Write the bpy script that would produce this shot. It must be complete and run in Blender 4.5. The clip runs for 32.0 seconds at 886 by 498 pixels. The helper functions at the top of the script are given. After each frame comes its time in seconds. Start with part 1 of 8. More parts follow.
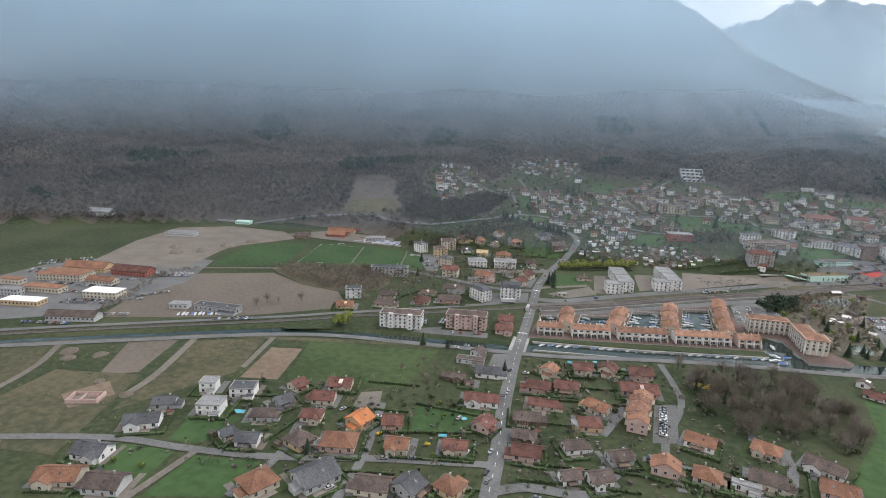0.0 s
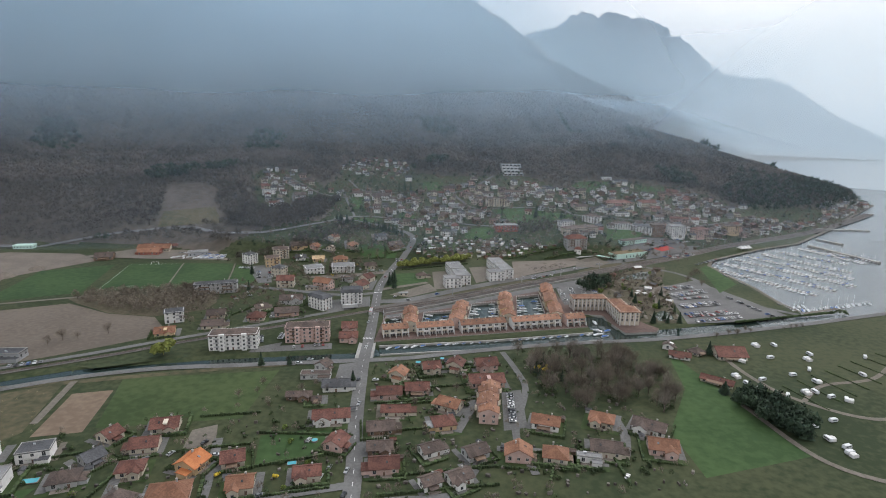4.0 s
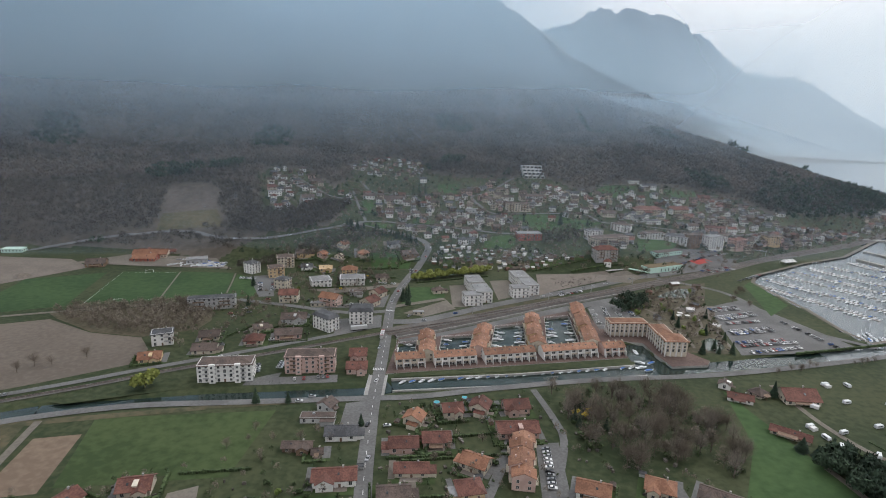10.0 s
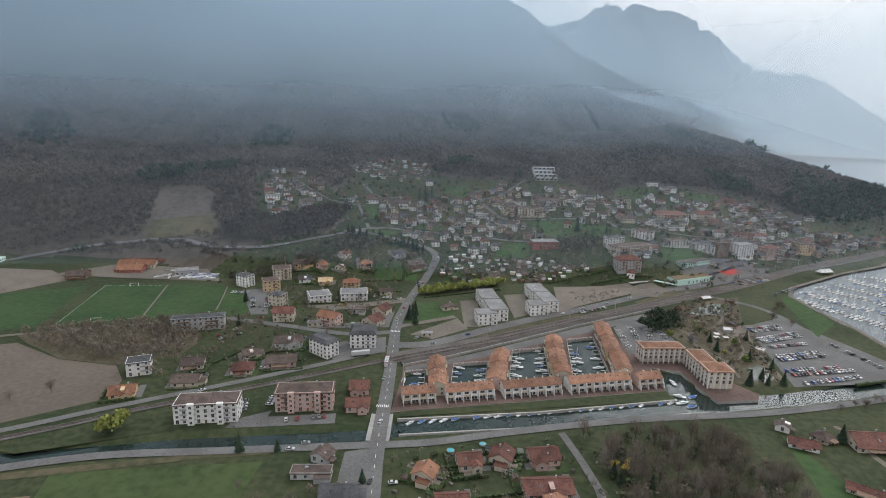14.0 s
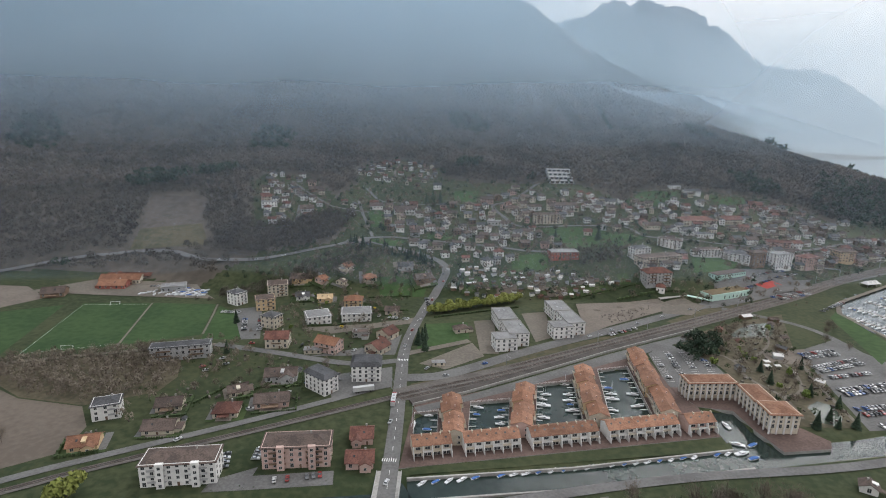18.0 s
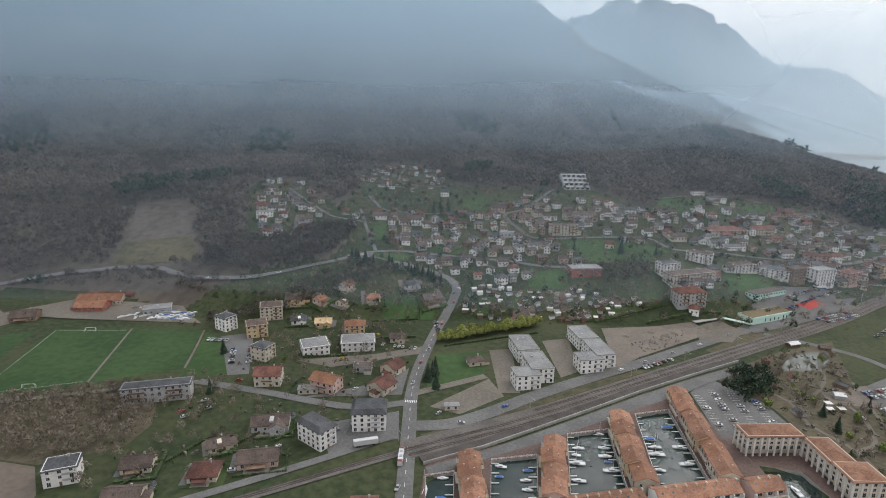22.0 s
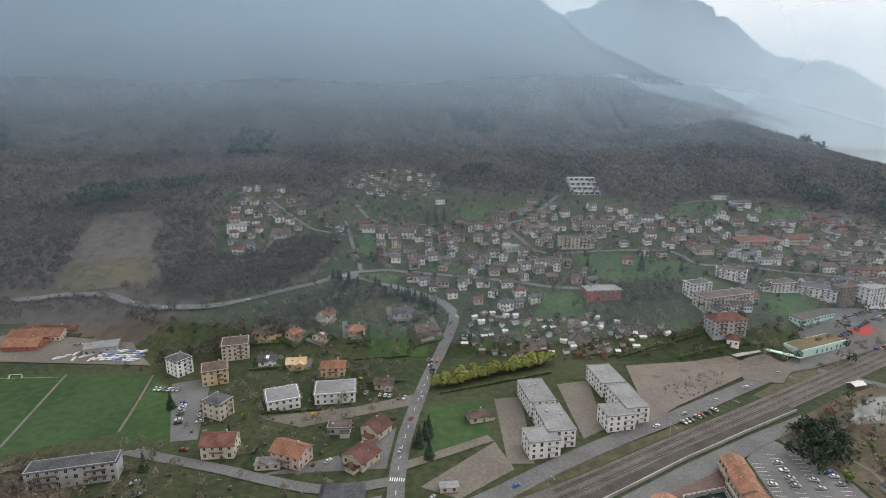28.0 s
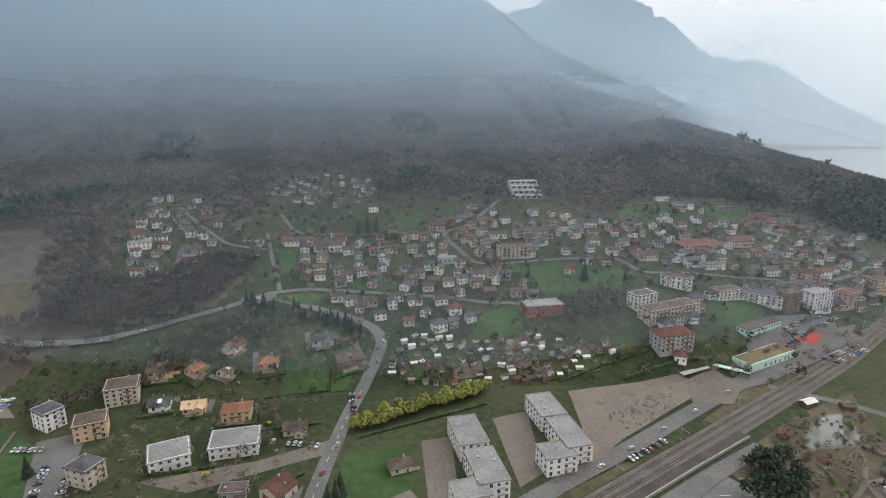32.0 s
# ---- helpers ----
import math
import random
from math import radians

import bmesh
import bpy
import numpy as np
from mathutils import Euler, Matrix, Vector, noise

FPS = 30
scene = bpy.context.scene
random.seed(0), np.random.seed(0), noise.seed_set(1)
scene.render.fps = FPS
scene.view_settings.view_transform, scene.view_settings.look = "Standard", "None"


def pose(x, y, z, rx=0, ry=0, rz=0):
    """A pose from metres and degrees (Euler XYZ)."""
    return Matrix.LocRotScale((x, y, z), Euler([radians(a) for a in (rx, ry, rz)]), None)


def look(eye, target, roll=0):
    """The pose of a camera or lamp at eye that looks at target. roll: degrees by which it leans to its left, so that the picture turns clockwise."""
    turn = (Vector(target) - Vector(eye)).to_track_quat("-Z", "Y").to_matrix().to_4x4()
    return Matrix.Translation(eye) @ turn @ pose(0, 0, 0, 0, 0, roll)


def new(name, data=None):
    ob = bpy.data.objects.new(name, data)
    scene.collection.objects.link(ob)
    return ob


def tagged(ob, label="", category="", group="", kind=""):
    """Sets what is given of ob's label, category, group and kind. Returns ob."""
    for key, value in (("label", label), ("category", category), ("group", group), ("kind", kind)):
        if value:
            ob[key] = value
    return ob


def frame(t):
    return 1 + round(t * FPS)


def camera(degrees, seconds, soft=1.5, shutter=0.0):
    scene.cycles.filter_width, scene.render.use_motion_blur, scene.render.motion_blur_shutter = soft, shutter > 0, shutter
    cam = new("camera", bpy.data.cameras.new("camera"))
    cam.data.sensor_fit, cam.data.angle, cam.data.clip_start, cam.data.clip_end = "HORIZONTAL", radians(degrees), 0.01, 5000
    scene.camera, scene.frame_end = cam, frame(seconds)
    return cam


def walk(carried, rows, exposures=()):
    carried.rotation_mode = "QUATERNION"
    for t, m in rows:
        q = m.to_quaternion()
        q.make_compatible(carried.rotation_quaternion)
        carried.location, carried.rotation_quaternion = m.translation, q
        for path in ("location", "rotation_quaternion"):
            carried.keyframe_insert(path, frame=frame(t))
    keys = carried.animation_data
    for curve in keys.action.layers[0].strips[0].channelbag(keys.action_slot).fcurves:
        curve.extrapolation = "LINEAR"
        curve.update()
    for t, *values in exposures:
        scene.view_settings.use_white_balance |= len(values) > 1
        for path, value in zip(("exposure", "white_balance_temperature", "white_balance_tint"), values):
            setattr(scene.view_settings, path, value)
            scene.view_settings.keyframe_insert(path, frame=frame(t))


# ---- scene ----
WALK_ROWS = [
    (0.0, pose(0.04, 0.01, 162.11, 76.262, -1.616, 18.986)),
    (0.5, pose(0.24, -0.02, 162.15, 76.395, -1.617, 18.174)),
    (1.0, pose(-0.08, 0.09, 162.19, 76.485, -1.470, 15.707)),
    (1.5, pose(-0.33, 0.48, 162.16, 76.498, -1.360, 13.653)),
    (2.0, pose(-0.64, 1.61, 161.93, 76.520, -1.271, 11.206)),
    (2.5, pose(-1.90, 2.37, 161.74, 76.624, -1.143, 7.871)),
    (3.0, pose(-3.05, 4.22, 161.51, 76.707, -0.919, 3.755)),
    (3.5, pose(-3.36, 8.55, 160.19, 76.799, -0.718, 1.802)),
    (5.5, pose(-7.74, 22.02, 162.00, 76.524, -1.174, 1.269)),
    (6.0, pose(-8.21, 25.69, 161.94, 76.538, -1.186, 1.249)),
    (6.5, pose(-8.82, 29.78, 161.84, 76.527, -1.228, 1.363)),
    (7.0, pose(-9.32, 34.69, 162.14, 76.475, -1.251, 1.614)),
    (7.5, pose(-10.29, 39.56, 162.02, 76.457, -1.340, 1.837)),
    (8.0, pose(-10.91, 44.64, 162.14, 76.451, -1.400, 2.067)),
    (8.5, pose(-11.48, 49.50, 162.32, 76.463, -1.385, 2.274)),
    (9.0, pose(-12.03, 54.60, 162.39, 76.452, -1.403, 2.461)),
    (9.5, pose(-13.06, 60.42, 162.73, 76.390, -1.485, 2.594)),
    (10.0, pose(-13.79, 65.89, 162.84, 76.386, -1.517, 2.734)),
    (10.5, pose(-14.50, 71.55, 163.30, 76.298, -1.575, 2.847)),
    (11.0, pose(-15.62, 77.66, 163.31, 76.267, -1.638, 2.901)),
    (11.5, pose(-16.68, 83.15, 163.25, 76.273, -1.608, 2.954)),
    (12.0, pose(-17.42, 89.09, 163.28, 76.270, -1.549, 3.018)),
    (12.5, pose(-18.50, 94.86, 163.57, 76.242, -1.524, 3.026)),
    (13.0, pose(-19.56, 100.97, 163.81, 76.196, -1.511, 3.065)),
    (13.5, pose(-20.69, 107.05, 163.76, 76.183, -1.478, 3.093)),
    (14.0, pose(-21.58, 113.30, 163.70, 76.184, -1.420, 3.113)),
    (14.5, pose(-22.53, 119.54, 163.66, 76.195, -1.411, 3.175)),
    (16.5, pose(-27.29, 144.88, 164.04, 76.074, -1.269, 3.294)),
    (17.0, pose(-27.98, 151.10, 164.06, 76.062, -1.173, 3.394)),
    (17.5, pose(-29.09, 157.37, 164.05, 76.071, -1.102, 3.451)),
    (18.0, pose(-30.29, 163.72, 164.34, 76.034, -1.097, 3.506)),
    (18.5, pose(-31.34, 170.10, 164.22, 76.042, -1.082, 3.565)),
    (19.0, pose(-32.66, 176.57, 164.66, 75.975, -1.095, 3.599)),
    (19.5, pose(-33.98, 183.03, 164.43, 75.976, -1.064, 3.607)),
    (20.0, pose(-35.02, 189.31, 164.44, 75.973, -1.023, 3.646)),
    (20.5, pose(-36.25, 195.45, 164.90, 75.969, -1.022, 3.666)),
    (21.0, pose(-37.55, 201.71, 166.30, 75.961, -1.022, 3.697)),
    (21.5, pose(-38.54, 207.62, 167.62, 75.933, -0.970, 3.756)),
    (22.0, pose(-39.69, 213.48, 167.99, 75.922, -0.968, 3.797)),
    (22.5, pose(-40.81, 219.49, 167.71, 75.917, -0.955, 4.785)),
    (23.0, pose(-41.60, 225.26, 167.66, 75.930, -0.935, 5.227)),
    (23.5, pose(-42.50, 231.35, 167.63, 75.922, -0.865, 5.362)),
    (24.0, pose(-43.51, 237.66, 167.98, 75.855, -0.855, 5.506)),
    (24.5, pose(-44.91, 243.95, 168.47, 75.774, -0.867, 5.584)),
    (25.0, pose(-45.80, 249.98, 168.92, 75.754, -0.774, 5.089)),
    (25.5, pose(-46.49, 256.21, 169.30, 75.729, -0.761, 4.593)),
    (27.5, pose(-43.54, 279.26, 169.31, 75.723, -0.450, 3.130)),
    (28.0, pose(-41.79, 285.34, 168.92, 75.684, -0.378, 3.431)),
    (28.5, pose(-39.99, 291.23, 168.73, 75.660, -0.332, 3.643)),
    (29.0, pose(-38.36, 297.05, 168.95, 75.650, -0.332, 3.674)),
    (29.5, pose(-36.18, 302.74, 168.97, 75.653, -0.283, 3.293)),
    (30.0, pose(-34.14, 308.14, 169.26, 75.645, -0.240, 2.141)),
    (30.5, pose(-31.72, 313.12, 169.76, 75.617, -0.177, 0.973)),
    (31.0, pose(-28.96, 318.38, 169.79, 75.648, -0.153, 0.132)),
    (31.5, pose(-26.43, 323.66, 169.88, 75.640, -0.115, -0.759)),
    (32.0, pose(-24.04, 328.62, 170.13, 75.640, -0.102, -1.601)),
]
cam = camera(77.27, 32.0, soft=1.0)
walk(cam, WALK_ROWS, exposures=[(0.0, 0.62, 6120, 10), (1.5, 0.53, 6120, 10), (3.5, 0.35, 6120, 10), (7.0, 0.23, 6120, 10), (14.0, 0.27, 6180, 10), (25.0, 0.4, 6300, 10), (32.0, 0.45, 6400, 10)])

# ---------------------------------------------------------------- daylight
world = bpy.data.worlds.new("sky")
scene.world = world
world.use_nodes = True
wn, wl = world.node_tree.nodes, world.node_tree.links
sky = wn.new("ShaderNodeTexSky")
sky.sky_type = "NISHITA"
sky.sun_disc = False
sky.sun_elevation, sky.sun_rotation = radians(50), radians(41)
sky.air_density, sky.dust_density = 1.0, 6.0
veil = wn.new("ShaderNodeMix")
veil.data_type = "RGBA"
veil.inputs[0].default_value = 0.85
veil.inputs[7].default_value = (8.2, 7.95, 7.75, 1)
wl.new(sky.outputs[0], veil.inputs[6])
wl.new(veil.outputs[2], wn["Background"].inputs[0])
wn["Background"].inputs[1].default_value = 0.118
sun = new("sun", bpy.data.lights.new("sun", "SUN"))
sun.data.energy, sun.data.angle, sun.data.color = 1.45, radians(60), (1.0, 0.98, 0.95)
sun.matrix_world = look((700, 800, 1300), (0, 0, 0))


# ---------------------------------------------------------------- materials
def mat(name, a, b, fine=0.6, coarse=0.04, rough=0.85, metal=0.0, bump=0.3, vary=0.0, spec=0.3, island=0.0):
    """Two-scale noise between the colours a and b at world size."""
    m = bpy.data.materials.new(name)
    m.use_nodes = True
    n, l = m.node_tree.nodes, m.node_tree.links
    p = n["Principled BSDF"]
    geo = n.new("ShaderNodeNewGeometry")
    n1, n2 = n.new("ShaderNodeTexNoise"), n.new("ShaderNodeTexNoise")
    n1.inputs["Scale"].default_value, n2.inputs["Scale"].default_value = fine, coarse
    n1.inputs["Detail"].default_value = n2.inputs["Detail"].default_value = 4
    for q in (n1, n2):
        l.new(geo.outputs["Position"], q.inputs["Vector"])
    add = n.new("ShaderNodeMath")
    add.operation = "ADD"
    l.new(n1.outputs[0], add.inputs[0])
    l.new(n2.outputs[0], add.inputs[1])
    ramp = n.new("ShaderNodeMapRange")
    ramp.inputs[1].default_value, ramp.inputs[2].default_value = 0.84, 1.16
    l.new(add.outputs[0], ramp.inputs[0])
    mix = n.new("ShaderNodeMix")
    mix.data_type = "RGBA"
    mix.inputs[6].default_value, mix.inputs[7].default_value = (*a, 1), (*b, 1)
    l.new(ramp.outputs[0], mix.inputs[0])
    last = mix.outputs[2]
    if vary or island:
        hsv = n.new("ShaderNodeHueSaturation")
        l.new(last, hsv.inputs["Color"])
        rng = n.new("ShaderNodeMapRange")
        if island:
            l.new(geo.outputs["Random Per Island"], rng.inputs[0])
        else:
            info = n.new("ShaderNodeObjectInfo")
            l.new(info.outputs["Random"], rng.inputs[0])
        w = vary or island
        rng.inputs[3].default_value, rng.inputs[4].default_value = 1 - w, 1 + w
        l.new(rng.outputs[0], hsv.inputs["Value"])
        last = hsv.outputs[0]
    l.new(last, p.inputs["Base Color"])
    p.inputs["Roughness"].default_value, p.inputs["Metallic"].default_value = rough, metal
    p.inputs["Specular IOR Level"].default_value = spec
    if bump:
        bp = n.new("ShaderNodeBump")
        bp.inputs["Strength"].default_value, bp.inputs["Distance"].default_value = bump, 0.2
        l.new(n1.outputs[0], bp.inputs["Height"])
        l.new(bp.outputs[0], p.inputs["Normal"])
    return m


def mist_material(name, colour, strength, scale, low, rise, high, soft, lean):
    """Tinted, mostly see-through sheet that stands in for haze, lit from both sides: it sets in above the height low
    and thins out over high, the sooner the further east.
    """
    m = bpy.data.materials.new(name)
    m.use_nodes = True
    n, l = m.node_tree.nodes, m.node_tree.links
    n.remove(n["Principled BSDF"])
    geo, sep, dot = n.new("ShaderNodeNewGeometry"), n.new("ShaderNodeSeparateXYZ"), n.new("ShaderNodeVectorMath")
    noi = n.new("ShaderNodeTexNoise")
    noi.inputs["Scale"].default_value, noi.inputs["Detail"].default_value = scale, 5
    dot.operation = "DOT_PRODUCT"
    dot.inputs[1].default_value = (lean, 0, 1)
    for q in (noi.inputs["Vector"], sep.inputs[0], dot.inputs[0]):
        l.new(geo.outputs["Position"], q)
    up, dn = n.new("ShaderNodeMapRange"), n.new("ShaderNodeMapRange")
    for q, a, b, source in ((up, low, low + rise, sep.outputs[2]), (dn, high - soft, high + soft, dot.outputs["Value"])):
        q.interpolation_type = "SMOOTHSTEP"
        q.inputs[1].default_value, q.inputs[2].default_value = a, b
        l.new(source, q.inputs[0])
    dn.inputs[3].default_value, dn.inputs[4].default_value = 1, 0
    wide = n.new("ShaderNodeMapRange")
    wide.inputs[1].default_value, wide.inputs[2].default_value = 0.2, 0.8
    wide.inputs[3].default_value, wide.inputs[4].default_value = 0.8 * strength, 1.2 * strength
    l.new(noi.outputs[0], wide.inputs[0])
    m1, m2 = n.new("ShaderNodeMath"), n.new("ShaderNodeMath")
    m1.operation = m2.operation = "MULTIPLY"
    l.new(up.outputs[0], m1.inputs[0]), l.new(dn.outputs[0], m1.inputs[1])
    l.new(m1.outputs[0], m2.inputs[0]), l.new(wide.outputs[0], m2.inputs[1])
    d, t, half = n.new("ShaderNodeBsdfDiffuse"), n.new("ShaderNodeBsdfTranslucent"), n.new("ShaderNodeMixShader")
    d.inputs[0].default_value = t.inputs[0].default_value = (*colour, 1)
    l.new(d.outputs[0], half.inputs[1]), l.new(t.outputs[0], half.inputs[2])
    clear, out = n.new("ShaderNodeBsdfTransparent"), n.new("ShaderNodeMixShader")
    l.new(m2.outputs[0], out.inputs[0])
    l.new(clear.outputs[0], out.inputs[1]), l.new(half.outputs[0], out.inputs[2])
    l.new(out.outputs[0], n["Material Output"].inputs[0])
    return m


GRASS = mat("grass", (0.022, 0.034, 0.013), (0.05, 0.057, 0.026), 0.25, 0.012, 0.95, bump=0.5)
MEADOW = mat("lush_meadow", (0.029, 0.048, 0.015), (0.052, 0.074, 0.026), 0.2, 0.02, 0.95)
LAWN = mat("green_lawn", (0.028, 0.057, 0.017), (0.046, 0.083, 0.027), 0.2, 0.02, 0.95)
POND = mat("pond_water", (0.05, 0.062, 0.048), (0.065, 0.078, 0.06), 0.3, 0.04, 0.2, bump=0.004, spec=0.3)
PITCH = mat("mown_pitch", (0.023, 0.05, 0.016), (0.04, 0.073, 0.025), 0.2, 0.02, 0.95)
DRY = mat("dry_meadow", (0.045, 0.048, 0.025), (0.09, 0.078, 0.046), 0.2, 0.02, 0.95)
TILLED = mat("tilled_soil", (0.1, 0.083, 0.068), (0.13, 0.108, 0.088), 0.3, 0.015, 0.95)
SOIL = mat("bare_soil", (0.13, 0.095, 0.068), (0.17, 0.128, 0.092), 0.25, 0.02, 0.95)
GRAVEL = mat("gravel", (0.118, 0.104, 0.087), (0.16, 0.142, 0.12), 0.5, 0.03, 0.95)
ASPHALT = mat("asphalt", (0.1, 0.098, 0.096), (0.14, 0.138, 0.135), 0.7, 0.05, 0.9)
PAVING = mat("paving", (0.17, 0.145, 0.125), (0.23, 0.2, 0.175), 0.6, 0.06, 0.9)
BALLAST = mat("rail_ballast", (0.085, 0.077, 0.07), (0.125, 0.114, 0.104), 0.8, 0.06, 0.95)
LITTER = mat("leaf_litter", (0.065, 0.056, 0.046), (0.1, 0.086, 0.07), 0.1, 0.008, 0.95)
ROCK = mat("pale_rock", (0.055, 0.047, 0.04), (0.09, 0.077, 0.066), 0.15, 0.03, 0.95)
# far slopes: the blue of distance haze is mixed into both base colours
FAR_ROCK_HAZED = mat("far_slope_haze_tint", (0.13, 0.165, 0.205), (0.2, 0.235, 0.275), 0.012, 0.003, 0.95)
FAR_WOODS_HAZED = mat("far_woods_haze_tint", (0.05, 0.066, 0.085), (0.085, 0.102, 0.122), 0.012, 0.003, 0.95)
CONCRETE = mat("concrete", (0.26, 0.25, 0.235), (0.35, 0.34, 0.32), 0.6, 0.08, 0.85)
WATER = mat("lake_water", (0.06, 0.075, 0.08), (0.075, 0.09, 0.095), 0.15, 0.01, 0.22, bump=0.012, spec=0.5)
CANAL = mat("canal_water", (0.012, 0.022, 0.019), (0.02, 0.031, 0.027), 0.3, 0.04, 0.12, bump=0.004, spec=0.3)
MARK = mat("road_paint", (0.7, 0.7, 0.68), (0.8, 0.8, 0.78), 2.0, 0.3, 0.7)
WHITE = mat("white_render", (0.6, 0.59, 0.57), (0.72, 0.705, 0.68), 0.5, 0.08, 0.85, vary=0.06)
CREAM = mat("cream_render", (0.43, 0.385, 0.31), (0.53, 0.475, 0.39), 0.5, 0.08, 0.85, vary=0.1)
OCHRE = mat("ochre_render", (0.47, 0.34, 0.2), (0.54, 0.41, 0.26), 0.5, 0.08, 0.85, vary=0.12)
PINK = mat("pink_render", (0.4, 0.28, 0.245), (0.48, 0.35, 0.31), 0.5, 0.08, 0.85, vary=0.08)
GREYW = mat("grey_render", (0.33, 0.33, 0.33), (0.42, 0.42, 0.41), 0.5, 0.08, 0.85, vary=0.1)
REDW = mat("red_render", (0.24, 0.085, 0.065), (0.32, 0.115, 0.09), 0.5, 0.08, 0.8, vary=0.1)
MINT = mat("mint_cladding", (0.45, 0.62, 0.54), (0.52, 0.68, 0.6), 0.5, 0.08, 0.6)
WOODW = mat("brown_timber", (0.12, 0.08, 0.055), (0.2, 0.14, 0.1), 1.5, 0.2, 0.8, vary=0.15)
TILE_RED = mat("red_roof_tile", (0.075, 0.033, 0.026), (0.145, 0.066, 0.05), 1.3, 0.2, 0.8, vary=0.22, bump=0.6)
TILE_ORANGE = mat("orange_roof_tile", (0.145, 0.07, 0.043), (0.235, 0.118, 0.072), 1.3, 0.2, 0.8, vary=0.2, bump=0.6)
TILE_BROWN = mat("brown_roof_tile", (0.055, 0.042, 0.037), (0.105, 0.078, 0.066), 1.3, 0.2, 0.8, vary=0.2, bump=0.6)
SLATE = mat("grey_roof_slate", (0.042, 0.043, 0.047), (0.082, 0.084, 0.09), 1.2, 0.12, 0.7, vary=0.15, bump=0.5)
FLAT = mat("pale_flat_roof", (0.165, 0.165, 0.167), (0.23, 0.23, 0.23), 0.8, 0.1, 0.85, vary=0.08)
GLASS = mat("window_glass", (0.03, 0.035, 0.04), (0.06, 0.065, 0.07), 0.4, 0.1, 0.12, bump=0, spec=0.6)
FRAME = mat("painted_frame", (0.55, 0.53, 0.5), (0.65, 0.63, 0.6), 3, 0.3, 0.6, bump=0)
DOORW = mat("dark_door", (0.1, 0.06, 0.04), (0.16, 0.1, 0.07), 2, 0.3, 0.6)
METAL = mat("grey_metal", (0.35, 0.36, 0.37), (0.45, 0.46, 0.47), 1, 0.1, 0.45, metal=0.6)
RAIL = mat("worn_rail_steel", (0.16, 0.12, 0.1), (0.26, 0.22, 0.2), 1, 0.1, 0.5, metal=0.7)
BARK = mat("bark", (0.07, 0.055, 0.045), (0.13, 0.11, 0.09), 2, 0.3, 0.95)
TWIG = mat("bare_twigs", (0.115, 0.096, 0.076), (0.175, 0.148, 0.118), 0.3, 0.02, 0.95, island=0.18, bump=0)
WOODS = mat("leafless_woods", (0.062, 0.054, 0.046), (0.13, 0.111, 0.091), 0.06, 0.009, 0.95, island=0.08, bump=0)
THICKET = mat("dense_leafless_thicket", (0.042, 0.037, 0.031), (0.08, 0.07, 0.058), 0.06, 0.01, 0.95, island=0.08, bump=0)
PINE = mat("dark_conifer", (0.018, 0.032, 0.02), (0.035, 0.055, 0.032), 0.5, 0.05, 0.95, island=0.3, bump=0)
LEAF = mat("spring_leaves", (0.09, 0.13, 0.03), (0.15, 0.19, 0.05), 0.5, 0.05, 0.95, island=0.3, bump=0)
WILLOW = mat("yellow_green_leaves", (0.13, 0.15, 0.035), (0.2, 0.215, 0.06), 0.5, 0.05, 0.95, island=0.2, bump=0)
FORSYTHIA = mat("yellow_blossom", (0.45, 0.33, 0.03), (0.56, 0.42, 0.05), 0.8, 0.1, 0.9, island=0.2, bump=0)
HEDGE = mat("hedge_leaves", (0.03, 0.045, 0.02), (0.06, 0.085, 0.035), 0.8, 0.1, 0.95, island=0.3, bump=0.5)

SITE = mat("site_ground", (0.132, 0.113, 0.096), (0.17, 0.146, 0.123), 0.5, 0.05, 0.95)
SCRUB = mat("scrub_ground", (0.06, 0.054, 0.034), (0.105, 0.09, 0.06), 0.3, 0.03, 0.95)
POOL = mat("pool_water", (0.06, 0.28, 0.34), (0.09, 0.34, 0.4), 0.5, 0.1, 0.15, bump=0.03, spec=0.5)
CLUTTER = mat("mixed_garden_clutter", (0.06, 0.052, 0.045), (0.15, 0.135, 0.12), 0.4, 0.05, 0.8, island=0.45, bump=0)
BRIGHT_TILE = mat("bright_orange_tile", (0.34, 0.12, 0.045), (0.44, 0.17, 0.065), 1.3, 0.2, 0.8, bump=0.6)
COURT = mat("red_rubber", (0.3, 0.05, 0.045), (0.36, 0.07, 0.06), 0.5, 0.1, 0.9)


